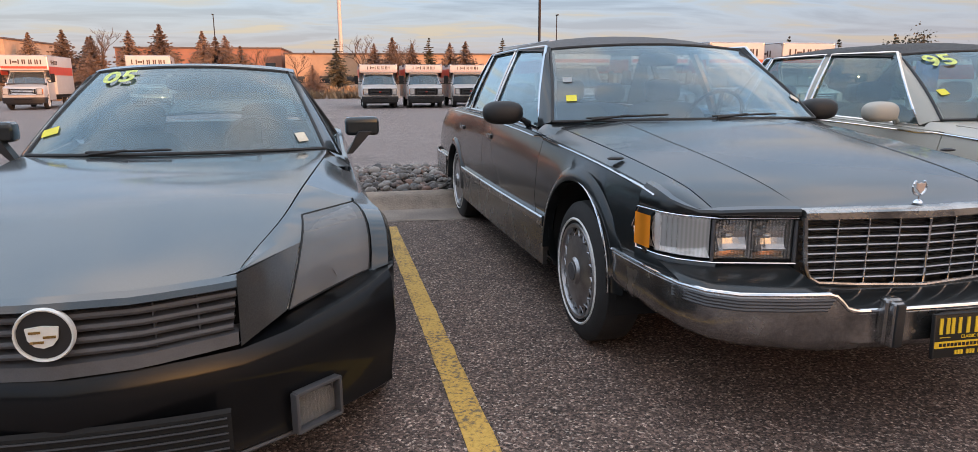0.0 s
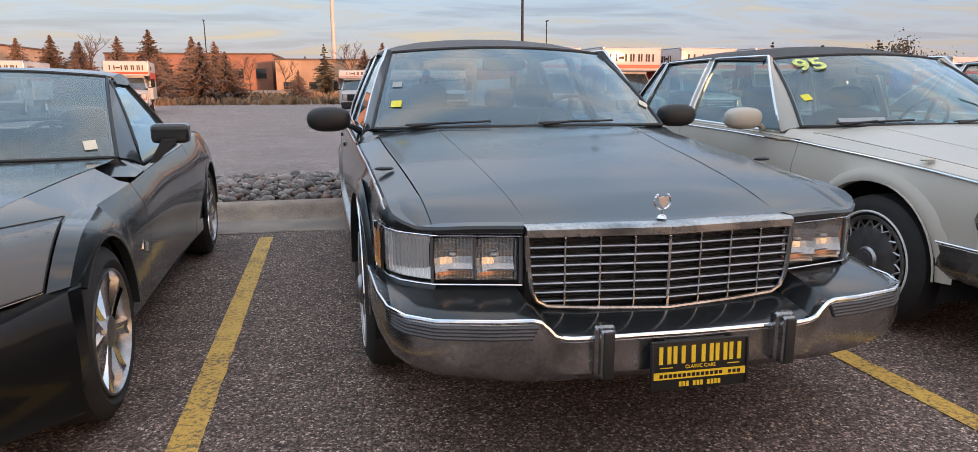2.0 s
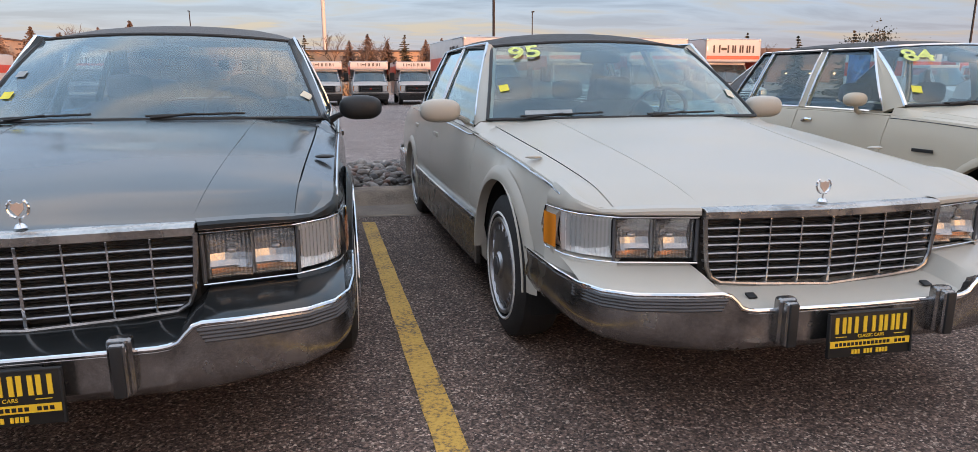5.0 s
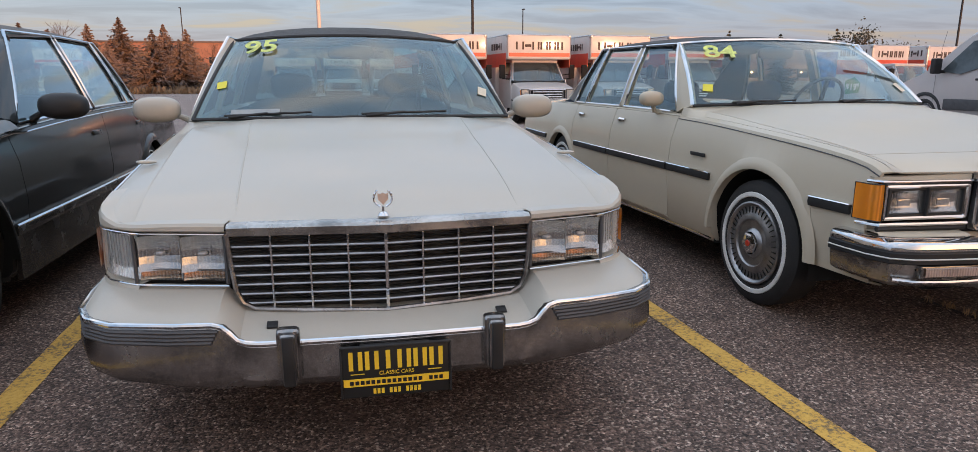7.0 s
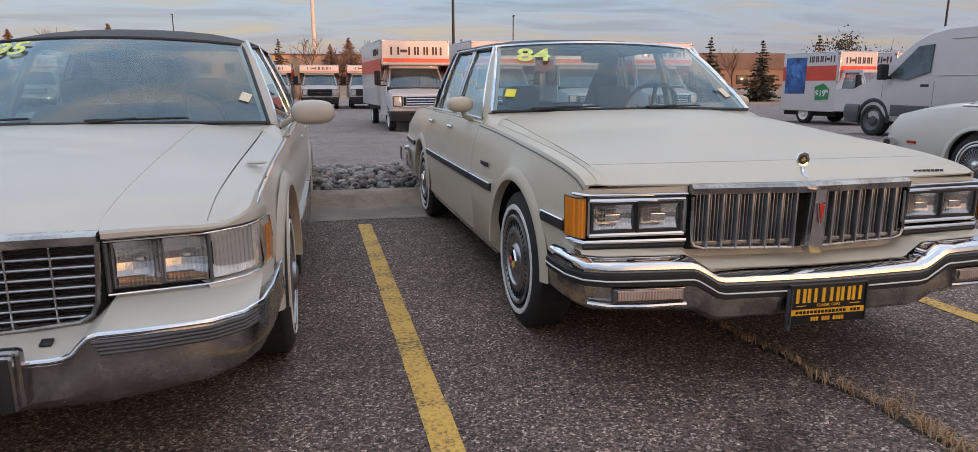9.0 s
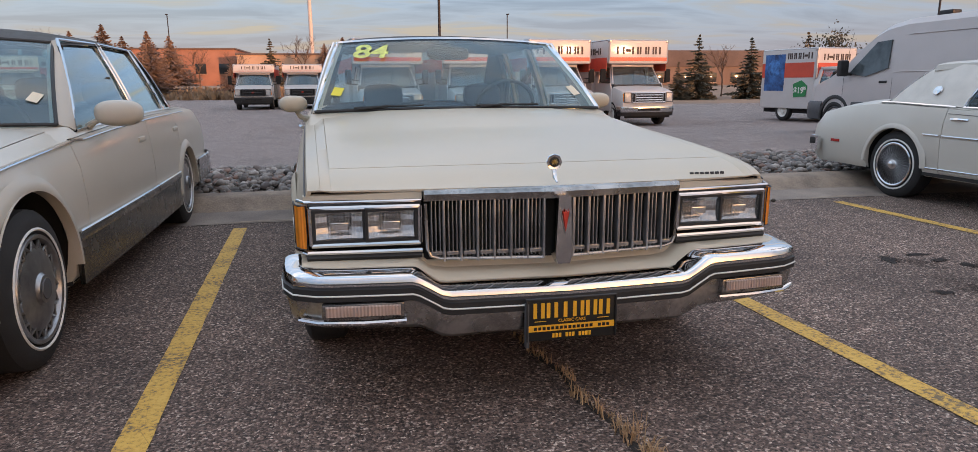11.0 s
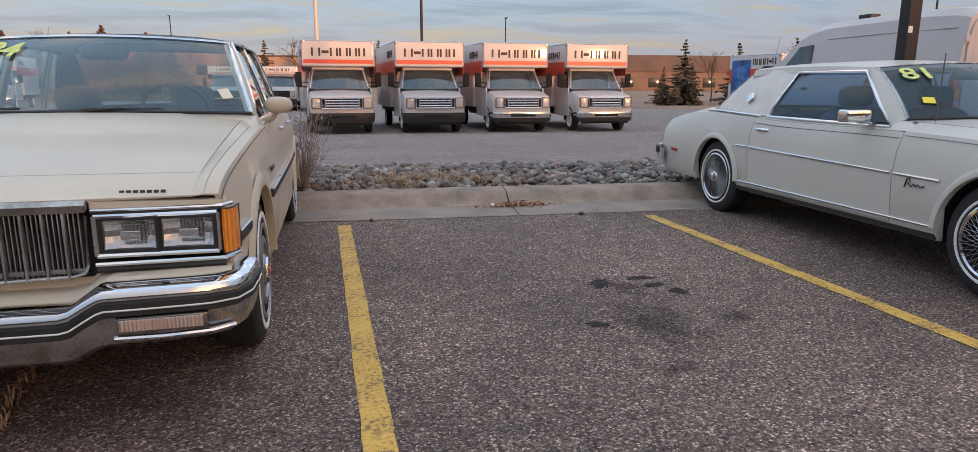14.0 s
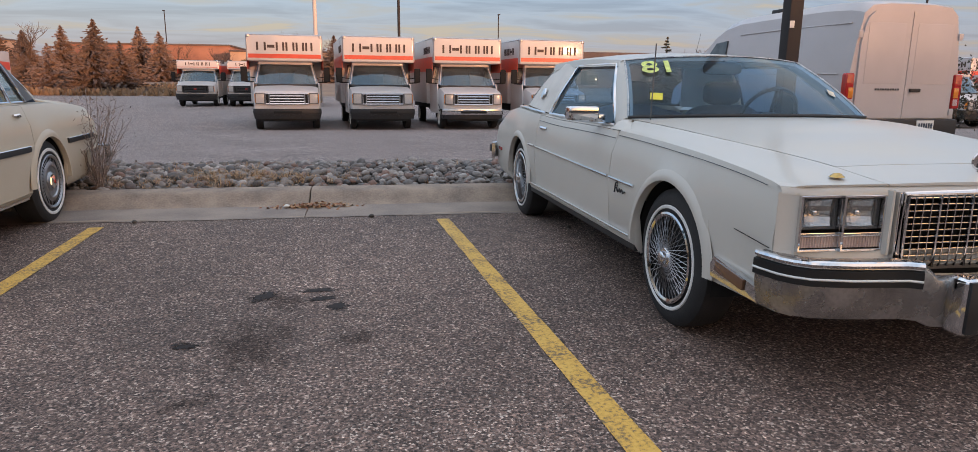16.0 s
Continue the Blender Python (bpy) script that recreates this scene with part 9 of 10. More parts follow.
def build_truck(m, D, label, side_art=False):
    root = thing("rental_truck", m, label, "truck", "rental trucks")
    bw, top, zb, y0, L = D["bw"], D["top"], D["boxz"], D["y0"], D["L"]
    at_z, cw = D["attic"], D["cw"]
    # cargo box
    bm = bmesh.new()
    box(bm, (0, D["cab"] + (L - D["cab"]) / 2, (top + zb) / 2), (2 * bw, L - D["cab"], top - zb), 0.05, seg=3)
    cargo = part("cargo_box", bm, "truck_paint", root)
    bm = bmesh.new()
    ya = D["cab"] + 0.04
    box(bm, (0, (y0 + ya) / 2, (at_z + top) / 2 - 0.005), (2 * bw - 0.012, ya - y0, top - at_z - 0.012), 0.075, seg=4)
    part("attic", bm, "truck_paint", cargo)
    bm = bmesh.new()
    for s in (-1, 1):
        tube(bm, [(s * (bw - 0.035), y0 + 0.035, at_z + 0.05), (s * (bw - 0.035), y0 + 0.035, top - 0.12)], 0.034, 8)
        tube(bm, [(s * (bw - 0.025), y0 + 0.10, top - 0.035), (s * (bw - 0.025), L - 0.05, top - 0.035)], 0.030, 8)
    tube(bm, [(-bw + 0.10, y0 + 0.035, top - 0.040), (bw - 0.10, y0 + 0.035, top - 0.040)], 0.034, 8)
    pieces_of("edge_trim", bm, "truck_grey", cargo)
    for s in (-1, 1):
        bm = bmesh.new()
        box(bm, (s * (bw - 0.075), y0 + 0.075, top - 0.075), (0.165, 0.165, 0.165), 0.075, seg=4)
        part("corner_cap", bm, "truck_grey", cargo)
    # orange-red band round the attic and along the sides, and the firm's mark
    bh = D["band"]
    bm = bmesh.new()
    box(bm, (0, y0 - 0.006, at_z + bh * 0.5 + 0.10), (2 * bw - 0.13, 0.012, bh))
    part("front_band", bm, "truck_red", cargo)
    bm = bmesh.new()
    brand_blocks(bm, (0, y0 - 0.006, at_z + bh + 0.13 + D["lh"] * 0.80), D["lw"], D["lh"], (1, 0, 0), 0.012)
    pieces_of("brand_block", bm, "brand_dark", cargo)
    mid = (y0 + L) / 2 if not side_art else (D["cab"] + L) / 2
    for s in (-1, 1):
        bm = bmesh.new()
        if side_art:
            box(bm, (s * (bw + 0.004), mid, 2.02), (0.01, L - D["cab"] - 0.06, 0.58))
        else:
            box(bm, (s * (bw + 0.004), mid, at_z - 0.02), (0.01, L - y0 - 0.3, 0.5))
        part("side_band", bm, "truck_red", cargo)
        bm = bmesh.new()
        brand_blocks(bm, (s * (bw + 0.004), y0 + 1.3 if not side_art else L - 2.03, at_z + 0.48 if not side_art else 2.57), 1.25, 0.24, (0, 1, 0), 0.01)
        pieces_of("brand_block", bm, "brand_dark", cargo)
        if side_art:
            bm = bmesh.new()
            box(bm, (s * (bw + 0.008), L - 0.74, 1.93), (0.012, 1.08, 1.46))
            part("picture", bm, "blue_art", cargo, "large blue underwater picture")
            bm = bmesh.new()
            lathe(bm, [(0.0, s * 0.020), (0.25, s * 0.019), (0.35, s * 0.012), (0.36, 0.0)], 28, "x", (s * (bw + 0.006), L - 0.72, 2.10))
            part("picture_globe", bm, "blue_globe", cargo)
            bm = bmesh.new()
            slab(bm, [(s * (bw + 0.014), L - 2.53, 1.40), (s * (bw + 0.014), L - 2.48, 1.00), (s * (bw + 0.014), L - 1.86, 0.95), (s * (bw + 0.014), L - 1.80, 1.48), (s * (bw + 0.014), L - 2.22, 1.62)], 0.012)
            sign = part("price_sign", bm, "green", cargo, "green price sign")
            for txt, size, dy, dz in (("$19", 0.34, 0.06, -0.02), ("95", 0.15, -0.24, 0.07)):
                bm = text_bm(txt, size, 0.003, 0.008)
                bm.transform(Matrix.Translation((s * (bw + 0.030), L - 2.17 - dy * s, 1.24 + dz)) @ Matrix.Rotation(radians(90 * s), 4, "Z"))
                part("price", bm, "plate_white", sign)
        bm = bmesh.new()
        for k in range(4):
            slab(bm, [(s * (cw + 0.006), 1.10 + 0.10 * k, 0.72 + 0.10 * k), (s * (cw + 0.006), 1.95, 0.98 + 0.085 * k), (s * (cw + 0.006), 1.98, 1.03 + 0.085 * k), (s * (cw + 0.006), 1.30 + 0.10 * k, 0.80 + 0.10 * k)], 0.004)
        pieces_of("stripe", bm, "truck_red", root)
    # cab
    hz, wz0, wz1 = D["hood"], D["ws"][0], D["ws"][1]
    st = [(0.06, 0.96, hz - 0.16), (0.12, 0.99, hz - 0.08), (0.35, 1.0, hz - 0.02), (0.75, 1.0, hz + 0.06), (0.92, 1.0, hz + 0.10)]
    bm = bmesh.new()
    rows = []
    for y, f, z in st:
        w = cw * f
        rows.append([Vector((-w + 0.06, y, 0.55)), Vector((-w, y, 0.70)), Vector((-w, y, z - 0.12)), Vector((-w + 0.05, y, z - 0.02)), Vector((-w + 0.25, y, z + 0.01)), Vector((0, y, z + 0.03)), Vector((w - 0.25, y, z + 0.01)), Vector((w - 0.05, y, z - 0.02)), Vector((w, y, z - 0.12)), Vector((w, y, 0.70)), Vector((w - 0.06, y, 0.55))])
    v = grid(bm, rows)
    bm.faces.new(v[0])
    part("hood", bm, "truck_paint", root)
    bm = bmesh.new()
    for s in (-1, 1):
        slab(bm, [(s * cw, 0.90, 0.55), (s * cw, 0.90, hz), (s * (cw - 0.01), 1.02, wz0 + 0.02), (s * (cw - 0.01), D["cab"], wz0 + 0.02), (s * cw, D["cab"], 0.55)], 0.04 * s)
        slab(bm, [(s * (cw - 0.01), D["cab"] - 0.25, wz0), (s * (cw - 0.16), D["cab"] - 0.25, wz1), (s * (cw - 0.16), D["cab"], wz1), (s * (cw - 0.01), D["cab"], wz0)], 0.04 * s)
        ruled(bm, [(s * (cw - 0.06), 0.98, wz0), (s * (cw - 0.20), 1.38, wz1)], [(s * (cw - 0.01), 1.10, wz0), (s * (cw - 0.15), 1.46, wz1)], thick=0.05)
    box(bm, (0, (1.38 + D["cab"]) / 2, wz1 + 0.05), (2 * cw - 0.34, D["cab"] - 1.38 + 0.05, 0.12), 0.04)
    box(bm, (0, 1.2, 0.62), (2 * cw - 0.1, 1.4, 0.2))
    box(bm, (0, D["cab"] - 0.03, 1.3), (2 * cw - 0.1, 0.05, 1.5))
    part("cab", bm, "truck_paint", root)
    bm = bmesh.new()
    grid(bm, [[Vector((u * (cw - 0.025 - 0.12 * v2), 0.875 + 0.42 * v2 + 0.10 * u * u, wz0 - 0.03 + (wz1 - wz0 + 0.03) * v2)) for u in np.linspace(-1, 1, 9)] for v2 in np.linspace(0, 1, 4)])
    glass_part("windshield", bm, "glass_dark", root)
    bm = bmesh.new()
    box(bm, (0, D["cab"] - 0.075, (wz0 + wz1) / 2 - 0.1), (2 * cw - 0.16, 0.03, wz1 - wz0 + 0.25), 0.01)
    box(bm, (0, 1.15, wz0 - 0.05), (2 * cw - 0.2, 0.4, 0.08), 0.02)
    for x in (-0.5, 0.5):
        blob(bm, (x, 1.75, wz0 + 0.12), (0.26, 0.10, 0.36), 4, 12, 8)
    part("cab_interior", bm, "interior", root)
    for s in (-1, 1):
        bm = bmesh.new()
        grid(bm, [[Vector((s * (cw - 0.015 - 0.15 * v2), yy + 0.3 * v2 * (1 - u), wz0 + 0.03 + (wz1 - wz0 - 0.06) * v2)) for u, yy in ((0, 1.16), (1, D["cab"] - 0.28))] for v2 in np.linspace(0, 1, 3)])
        glass_part("side_window", bm, "glass", root)
        bm = bmesh.new()
        box(bm, (s * (cw + 0.30), 1.10, (wz0 + wz1) / 2 - 0.02), (0.215, 0.11, 0.50), 0.04, seg=3)
        tube(bm, [(s * (cw + 0.3), 1.12, wz0 + 0.05), (s * (cw - 0.05), 1.15, wz0 + 0.03)], 0.024, 6)
        tube(bm, [(s * (cw + 0.3), 1.12, wz0 + 0.22), (s * (cw - 0.05), 1.17, wz0 + 0.18)], 0.018, 6)
        part("door_mirror", bm, "dark", root)
    # grille, lamps, bumper
    gm = D["grille"]
    bm = bmesh.new()
    g0, g1 = hz - 0.50, hz - 0.12
    gw = cw * 0.66
    box(bm, (0, 0.05, (g0 + g1) / 2), (2 * gw, 0.05, g1 - g0), 0.02)
    gr = part("grille", bm, gm[0], root)
    bm = bmesh.new()
    box(bm, (0, 0.02, (g0 + g1) / 2), (2 * gw - 0.10, 0.03, (g1 - g0) * 0.78), 0.01)
    part("grille_recess", bm, "dark", gr)
    bm = bmesh.new()
    for k in range(3):
        tube(bm, [(-gw * 0.78, 0.004, g0 + 0.10 + 0.09 * k), (0, -0.006, g0 + 0.10 + 0.09 * k), (gw * 0.78, 0.004, g0 + 0.10 + 0.09 * k)], 0.029, 8)
    for s in (-1, 1):
        tube(bm, [(s * gw * 0.80, 0.0, g0 + 0.04), (s * gw * 0.80, 0.0, g1 - 0.04)], 0.028, 8)
        tube(bm, [(s * (gw - 0.03), 0.01, g0 + 0.03), (s * (gw - 0.03), 0.01, g1 - 0.03)], 0.024, 8)
    for z in (g0 + 0.02, g1 - 0.02):
        tube(bm, [(0.03 - gw, 0.01, z), (0, 0.0, z), (gw - 0.03, 0.01, z)], 0.030, 8)
    pieces_of("grille_bar", bm, gm[1], gr)
    bm = bmesh.new()
    blob(bm, (0, -0.018, (g0 + g1) / 2), (0.11, 0.012, 0.045), 2, 16, 6)
    part("maker_badge", bm, gm[2], gr)
    for s in (-1, 1):
        bm = bmesh.new()
        box(bm, (s * (gw + 0.15), 0.055, (g0 + g1) / 2 + 0.01), (0.27, 0.06, 0.34), 0.02)
        hl = part("headlight", bm, "bowl", root)
        bm = bmesh.new()
        rim_bm(bm, (s * (gw + 0.15), 0.022, (g0 + g1) / 2 + 0.01), 0.30, 0.364, 0.022, 0.05)
        part("bezel", bm, "grey_plastic", hl)
        bm = bmesh.new()
        box(bm, (s * (gw + 0.15), 0.016, (g0 + g1) / 2 + 0.01), (0.26, 0.01, 0.32), 0.004)
        part("lens", bm, "lens_corner", hl)
        bm = bmesh.new()
        box(bm, (s * (gw + 0.305), 0.09, (g0 + g1) / 2 + 0.01), (0.04, 0.10, 0.30), 0.012)
        part("turn_lamp", bm, "amber", root)
    line = ((-cw - 0.02, 0.45), (-cw - 0.02, 0.10), (-cw + 0.12, 0.0), (-0.4, -0.035), (0, -0.04), (0.4, -0.035), (cw - 0.12, 0.0), (cw + 0.02, 0.10), (cw + 0.02, 0.45))
    bm = bmesh.new()
    sweep(bm, [(x, y, 0.58) for x, y in line], [(-0.10, -0.06), (0.0, -0.06), (0.015, 0.02), (0.0, 0.14), (-0.10, 0.14)])
    fb = part("front_bumper", bm, D["bumper"], root)
    bm = bmesh.new()
    sweep(bm, [(x, y, 0.58) for x, y in line], [(-0.12, -0.20), (-0.03, -0.20), (-0.008, -0.062), (-0.10, -0.062)])
    part("valance", bm, "black_plastic", fb)
    bm = bmesh.new()
    box(bm, (0, -0.052, 0.608), (0.92, 0.02, 0.075), 0.008)
    part("bumper_slot", bm, "dark", fb)
    bm = bmesh.new()
    box(bm, (0, 0.1, 0.36), (2 * cw - 0.3, 0.12, 0.12), 0.03)
    box(bm, (0, L / 2 + 0.3, 0.60), (0.9, L - 0.8, 0.22), 0.03)
    box(bm, (0, D["cab"] + (L - D["cab"]) / 2, zb - 0.10), (2 * bw - 0.4, L - D["cab"] - 0.1, 0.16))
    part("chassis", bm, "dark", root)
    Sw = dict(arch=[(0.95, 0.4, 0.45), (L - 1.25, 0.4, 0.45)], wheels=(0.95, L - 1.25), rw=0.39)
    add_wheels(root, Sw, truck_wheel, cw - 0.13)
    for s in (-1, 1):
        bm = bmesh.new()
        lathe(bm, [(0.47, s * (cw + 0.004)), (0.40, s * (cw + 0.006)), (0.40, s * (cw - 0.3)), (0.0, s * (cw - 0.3))], 18, "x", (0, 0.95, 0.42), -0.1, math.pi + 0.1)
        part("wheel_well", bm, "dark", root)
    return root


FORD = dict(bw=1.26, top=3.20, boxz=0.85, y0=0.90, L=6.4, attic=2.30, cw=1.08, cab=2.35, band=0.135, lh=0.28, lw=1.85, hood=1.36, ws=(1.56, 2.20), grille=("chrome", "chrome", "interior_blue"), bumper="black_plastic")
CHEV = dict(bw=1.16, top=2.62, boxz=0.62, y0=1.15, L=5.4, attic=2.12, cw=1.06, cab=2.3, band=0.02, lh=0.18, lw=1.35, hood=1.30, ws=(1.42, 2.02), grille=("black_plastic", "black_plastic", "red_enamel"), bumper="black_plastic")
fl = "white box rental truck with orange band and chrome grille"
t1 = build_truck(pose(7.86, 23.75, gz(24.3), 0, 0, 6.5), FORD, fl)
copy_thing(t1, pose(11.04, 23.75, gz(24.3), 0, 0, 6.0))
F2 = dict(FORD, bumper="chrome")
t3 = build_truck(pose(14.18, 23.75, gz(24.3), 0, 0, 5.5), F2, fl + " and bumper")
copy_thing(t3, pose(17.31, 23.8, gz(24.3), 0, 0, 5.5))
copy_thing(t3, pose(-13.0, 44.4, gz(45), 0, 0, 12.0))
copy_thing(t1, pose(-20.0, 44.4, gz(45), 0, 0, 8.0))
c1 = build_truck(pose(0.72, 41.5, gz(42), 0, 0, 2), CHEV, "small white rental truck with black grille")
copy_thing(c1, pose(3.50, 41.6, gz(42), 0, 0, 2))
copy_thing(c1, pose(6.30, 41.9, gz(42), 0, 0, 2))
SMALL = dict(FORD, bw=1.0, top=2.87, boxz=0.50, y0=2.25, L=5.15, attic=1.66, cw=0.97, band=0.52, lh=0.24, lw=1.35, hood=1.22, ws=(1.40, 2.02), bumper="black_plastic")
r1 = build_truck(pose(25.49, 21.64, gz(23.5), 0, 0, 9.9), SMALL, "small white rental truck with blue side picture and green price sign", True)
for k in range(1, 5):
    copy_thing(r1, pose(25.49 + 3.0 * k, 21.64 + 0.52 * k, gz(23.5), 0, 0, 9.9))


# delivery van, tail towards the camera
def build_van(m):
    root = thing("delivery_van", m, "white high-roof delivery van with dark lower trim", "van")
    L = 5.55
    top = smooth_curve([(0, 0.95), (0.25, 1.10), (0.75, 1.27), (1.05, 1.45), (1.85, 2.15), (2.15, 2.30), (2.6, 2.38), (4.8, 2.40), (5.4, 2.36), (5.55, 2.31)])
    wd = smooth_curve([(0, 0.72), (0.2, 0.88), (0.6, 0.97), (1.5, 1.01), (5.0, 1.02), (5.55, 0.98)])
    rows = []
    for y in (0, 0.04, 0.12, 0.25, 0.5, 0.75, 1.05, 1.25, 1.5, 1.85, 2.15, 2.6, 3.2, 4.0, 4.8, 5.3, 5.48, 5.55):
        w, z = wd(y), top(y)
        h = z - 0.35
        tp = min(1.0, max(0.0, (z - 1.3) / 1.1))
        pts = [(w - 0.06, 0.35), (w, 0.50), (w, min(0.35 + h * 0.45, 1.25)), (w - 0.03 - 0.05 * tp, 0.35 + h * 0.72), (w - 0.05 - 0.12 * tp, z - 0.10 * (0.4 + tp)), (w - 0.14 - 0.16 * tp, z - 0.02), (w * 0.4, z + 0.01), (0, z + 0.015)]
        rows.append([Vector((-x, y, q)) for x, q in pts] + [Vector((x, y, q)) for x, q in pts[-2::-1]])
    bm = bmesh.new()
    v = grid(bm, rows)
    bm.faces.new(v[0]); bm.faces.new(v[-1])
    part("body", bm, "van_paint", root)
    bm = bmesh.new()
    box(bm, (0, L / 2, 0.36), (1.8, L - 0.5, 0.16), 0.04)
    part("underbody", bm, "dark", root)
    bm = bmesh.new()
    grid(bm, [[Vector((u * (0.86 - 0.13 * t), 1.02 + 0.77 * t + 0.10 * u * u, 1.445 + 0.67 * t)) for u in np.linspace(-1, 1, 9)] for t in np.linspace(0, 1, 5)])
    glass_part("windshield", bm, "glass_dark", root)
    for s in (-1, 1):
        bm = bmesh.new()
        slab(bm, [(s * 0.968, 1.34, 1.30), (s * 0.905, 1.98, 1.93), (s * 0.906, 2.34, 1.96), (s * 1.003, 2.40, 1.40), (s * 1.012, 1.85, 1.24)], 0.03 * s)
        part("side_window", bm, "van_window", root)
        bm = bmesh.new()
        tube(bm, [(s * 1.002, 1.78, 1.26), (s * 0.912, 1.95, 1.92)], 0.014, 6)
        part("window_post", bm, "black_plastic", root)
        bm = bmesh.new()
        box(bm, (s * 1.17, 1.35, 1.42), (0.22, 0.13, 0.34), 0.04, seg=3)
        box(bm, (s * 1.05, 1.38, 1.30), (0.16, 0.08, 0.07), 0.02)
        part("door_mirror", bm, "black_plastic", root)
        bm = bmesh.new()
        box(bm, (s * 1.008, 3.19, 0.59), (0.05, 1.36, 0.24), 0.015)
        box(bm, (s * 1.005, 2.00, 0.59), (0.05, 0.98, 0.24), 0.015)
        box(bm, (s * 1.0, 5.16, 0.59), (0.05, 0.72, 0.24), 0.015)
        pieces_of("lower_trim", bm, "grey_plastic", root)
        for yc in (1.02, 4.32):
            bm = bmesh.new()
            lathe(bm, [(0.47, s * (wd(yc) + 0.005)), (0.44, s * (wd(yc) + 0.022)), (0.39, s * (wd(yc) + 0.018)), (0.38, s * (wd(yc) - 0.3)), (0.0, s * (wd(yc) - 0.3))], 20, "x", (0, yc, 0.38), -0.15, math.pi + 0.15)
            part("wheel_arch", bm, "black_plastic", root)
        bm = bmesh.new()
        box(bm, (s * 1.012, 2.30, 1.13), (0.03, 0.20, 0.05), 0.012)
        part("door_handle", bm, "black_plastic", root)
        for y in (1.22, 2.52, 3.75):
            bm = bmesh.new()
            tube(bm, [(s * (wd(y) + 0.0), y, 0.55), (s * (wd(y) + 0.001), y, 1.2), (s * (wd(y) - 0.095), y, 1.85), (s * (wd(y) - 0.165), y, 2.18)], 0.0035, 5)
            part("panel_gap", bm, "grey_plastic", root)
        bm = bmesh.new()
        tube(bm, [(s * 0.897, 2.7, 2.05), (s * 0.899, 4.0, 2.06), (s * 0.885, 5.4, 2.05)], 0.009, 6)
        tube(bm, [(s * 1.012, 2.56, 1.33), (s * 1.015, 4.0, 1.34), (s * 1.007, 5.35, 1.33)], 0.009, 6)
        part("side_crease", bm, "van_paint", root)
        bm = bmesh.new()
        box(bm, (s * 0.965, 5.535, 1.08), (0.145, 0.11, 0.52), 0.035, seg=3)
        tl = part("tail_lamp", bm, "red_lens", root)
        bm = bmesh.new()
        box(bm, (s * 0.945, 5.585, 1.06), (0.085, 0.02, 0.15), 0.008)
        part("turn_lamp", bm, "amber", tl)
        bm = bmesh.new()
        box(bm, (s * 0.945, 5.585, 0.92), (0.085, 0.02, 0.10), 0.008)
        part("reversing_lamp", bm, "lens", tl)
        # rear door
        bm = bmesh.new()
        prof = [(0.006, 0.69), (0.85, 0.69), (0.85, 1.75), (0.80, 2.02), (0.75, 2.13), (0.66, 2.20), (0.006, 2.22)]
        slab(bm, [(s * x, 5.58, z) for x, z in (prof if s > 0 else prof[::-1])], -0.03)
        rd = part("rear_door", bm, "van_paint", root)
        bm = bmesh.new()
        box(bm, (s * 0.425, 5.5795, 1.62), (0.64, 0.010, 0.86), 0.004, seg=3)
        part("door_pressing", bm, "van_paint", rd)
        bm = bmesh.new()
        for z in (0.78, 1.88):
            box(bm, (s * 0.885, 5.585, z), (0.075, 0.03, 0.10), 0.012)
        pieces_of("hinge", bm, "van_paint", rd)
    bm = bmesh.new()
    box(bm, (-0.17, 5.597, 1.10), (0.19, 0.03, 0.05), 0.012)
    part("rear_handle", bm, "black_plastic", root)
    bm = bmesh.new()
    for k in range(10):
        box(bm, (0.12 + 0.044 * k, 5.588, 1.11), (0.030, 0.006, 0.028))
    pieces_of("model_bar", bm, "grey_plastic", root)
    bm = bmesh.new()
    box(bm, (0, 5.60, 0.525), (1.92, 0.14, 0.30), 0.03)
    part("rear_bumper", bm, "black_plastic", root)
    bm = bmesh.new()
    box(bm, (-0.36, 5.674, 0.58), (0.31, 0.012, 0.16), 0.003)
    part("number_plate", bm, "plate_white", root)
    bm = bmesh.new()
    for k in range(6):
        box(bm, (-0.47 + 0.044 * k, 5.682, 0.58), (0.028, 0.006, 0.075))
    pieces_of("plate_bar", bm, "interior_blue", root)
    bm = bmesh.new()
    sweep(bm, [(x, y, 0.50) for x, y in ((-0.99, 0.60), (-0.97, 0.25), (-0.86, 0.04), (-0.5, -0.05), (0, -0.07), (0.5, -0.05), (0.86, 0.04), (0.97, 0.25), (0.99, 0.60))], [(-0.12, -0.20), (0.0, -0.20), (0.03, -0.05), (0.02, 0.14), (-0.02, 0.20), (-0.12, 0.20)])
    part("front_bumper", bm, "grey_plastic", root)
    bm = bmesh.new()
    box(bm, (0.3, 3.0, 2.44), (0.22, 0.30, 0.09), 0.02)
    box(bm, (-0.4, 2.55, 2.40), (0.14, 0.14, 0.05), 0.01)
    pieces_of("roof_vent", bm, "black_plastic", root)
    Sw = dict(arch=[(1.02, 0.4, 0.45), (4.32, 0.4, 0.45)], wheels=(1.02, 4.32), rw=0.355)
    add_wheels(root, Sw, lambda: truck_wheel(0.355, "grey_plastic"), 0.90)
    return root


vm = pose(18.05, 14.57, 0.0, 0, 0, 183.9)
build_van(vm)

# poles
pole = thing("light_pole", pose(16.23, 8.6, 0.0), "thick dark brown square light pole", "light pole")
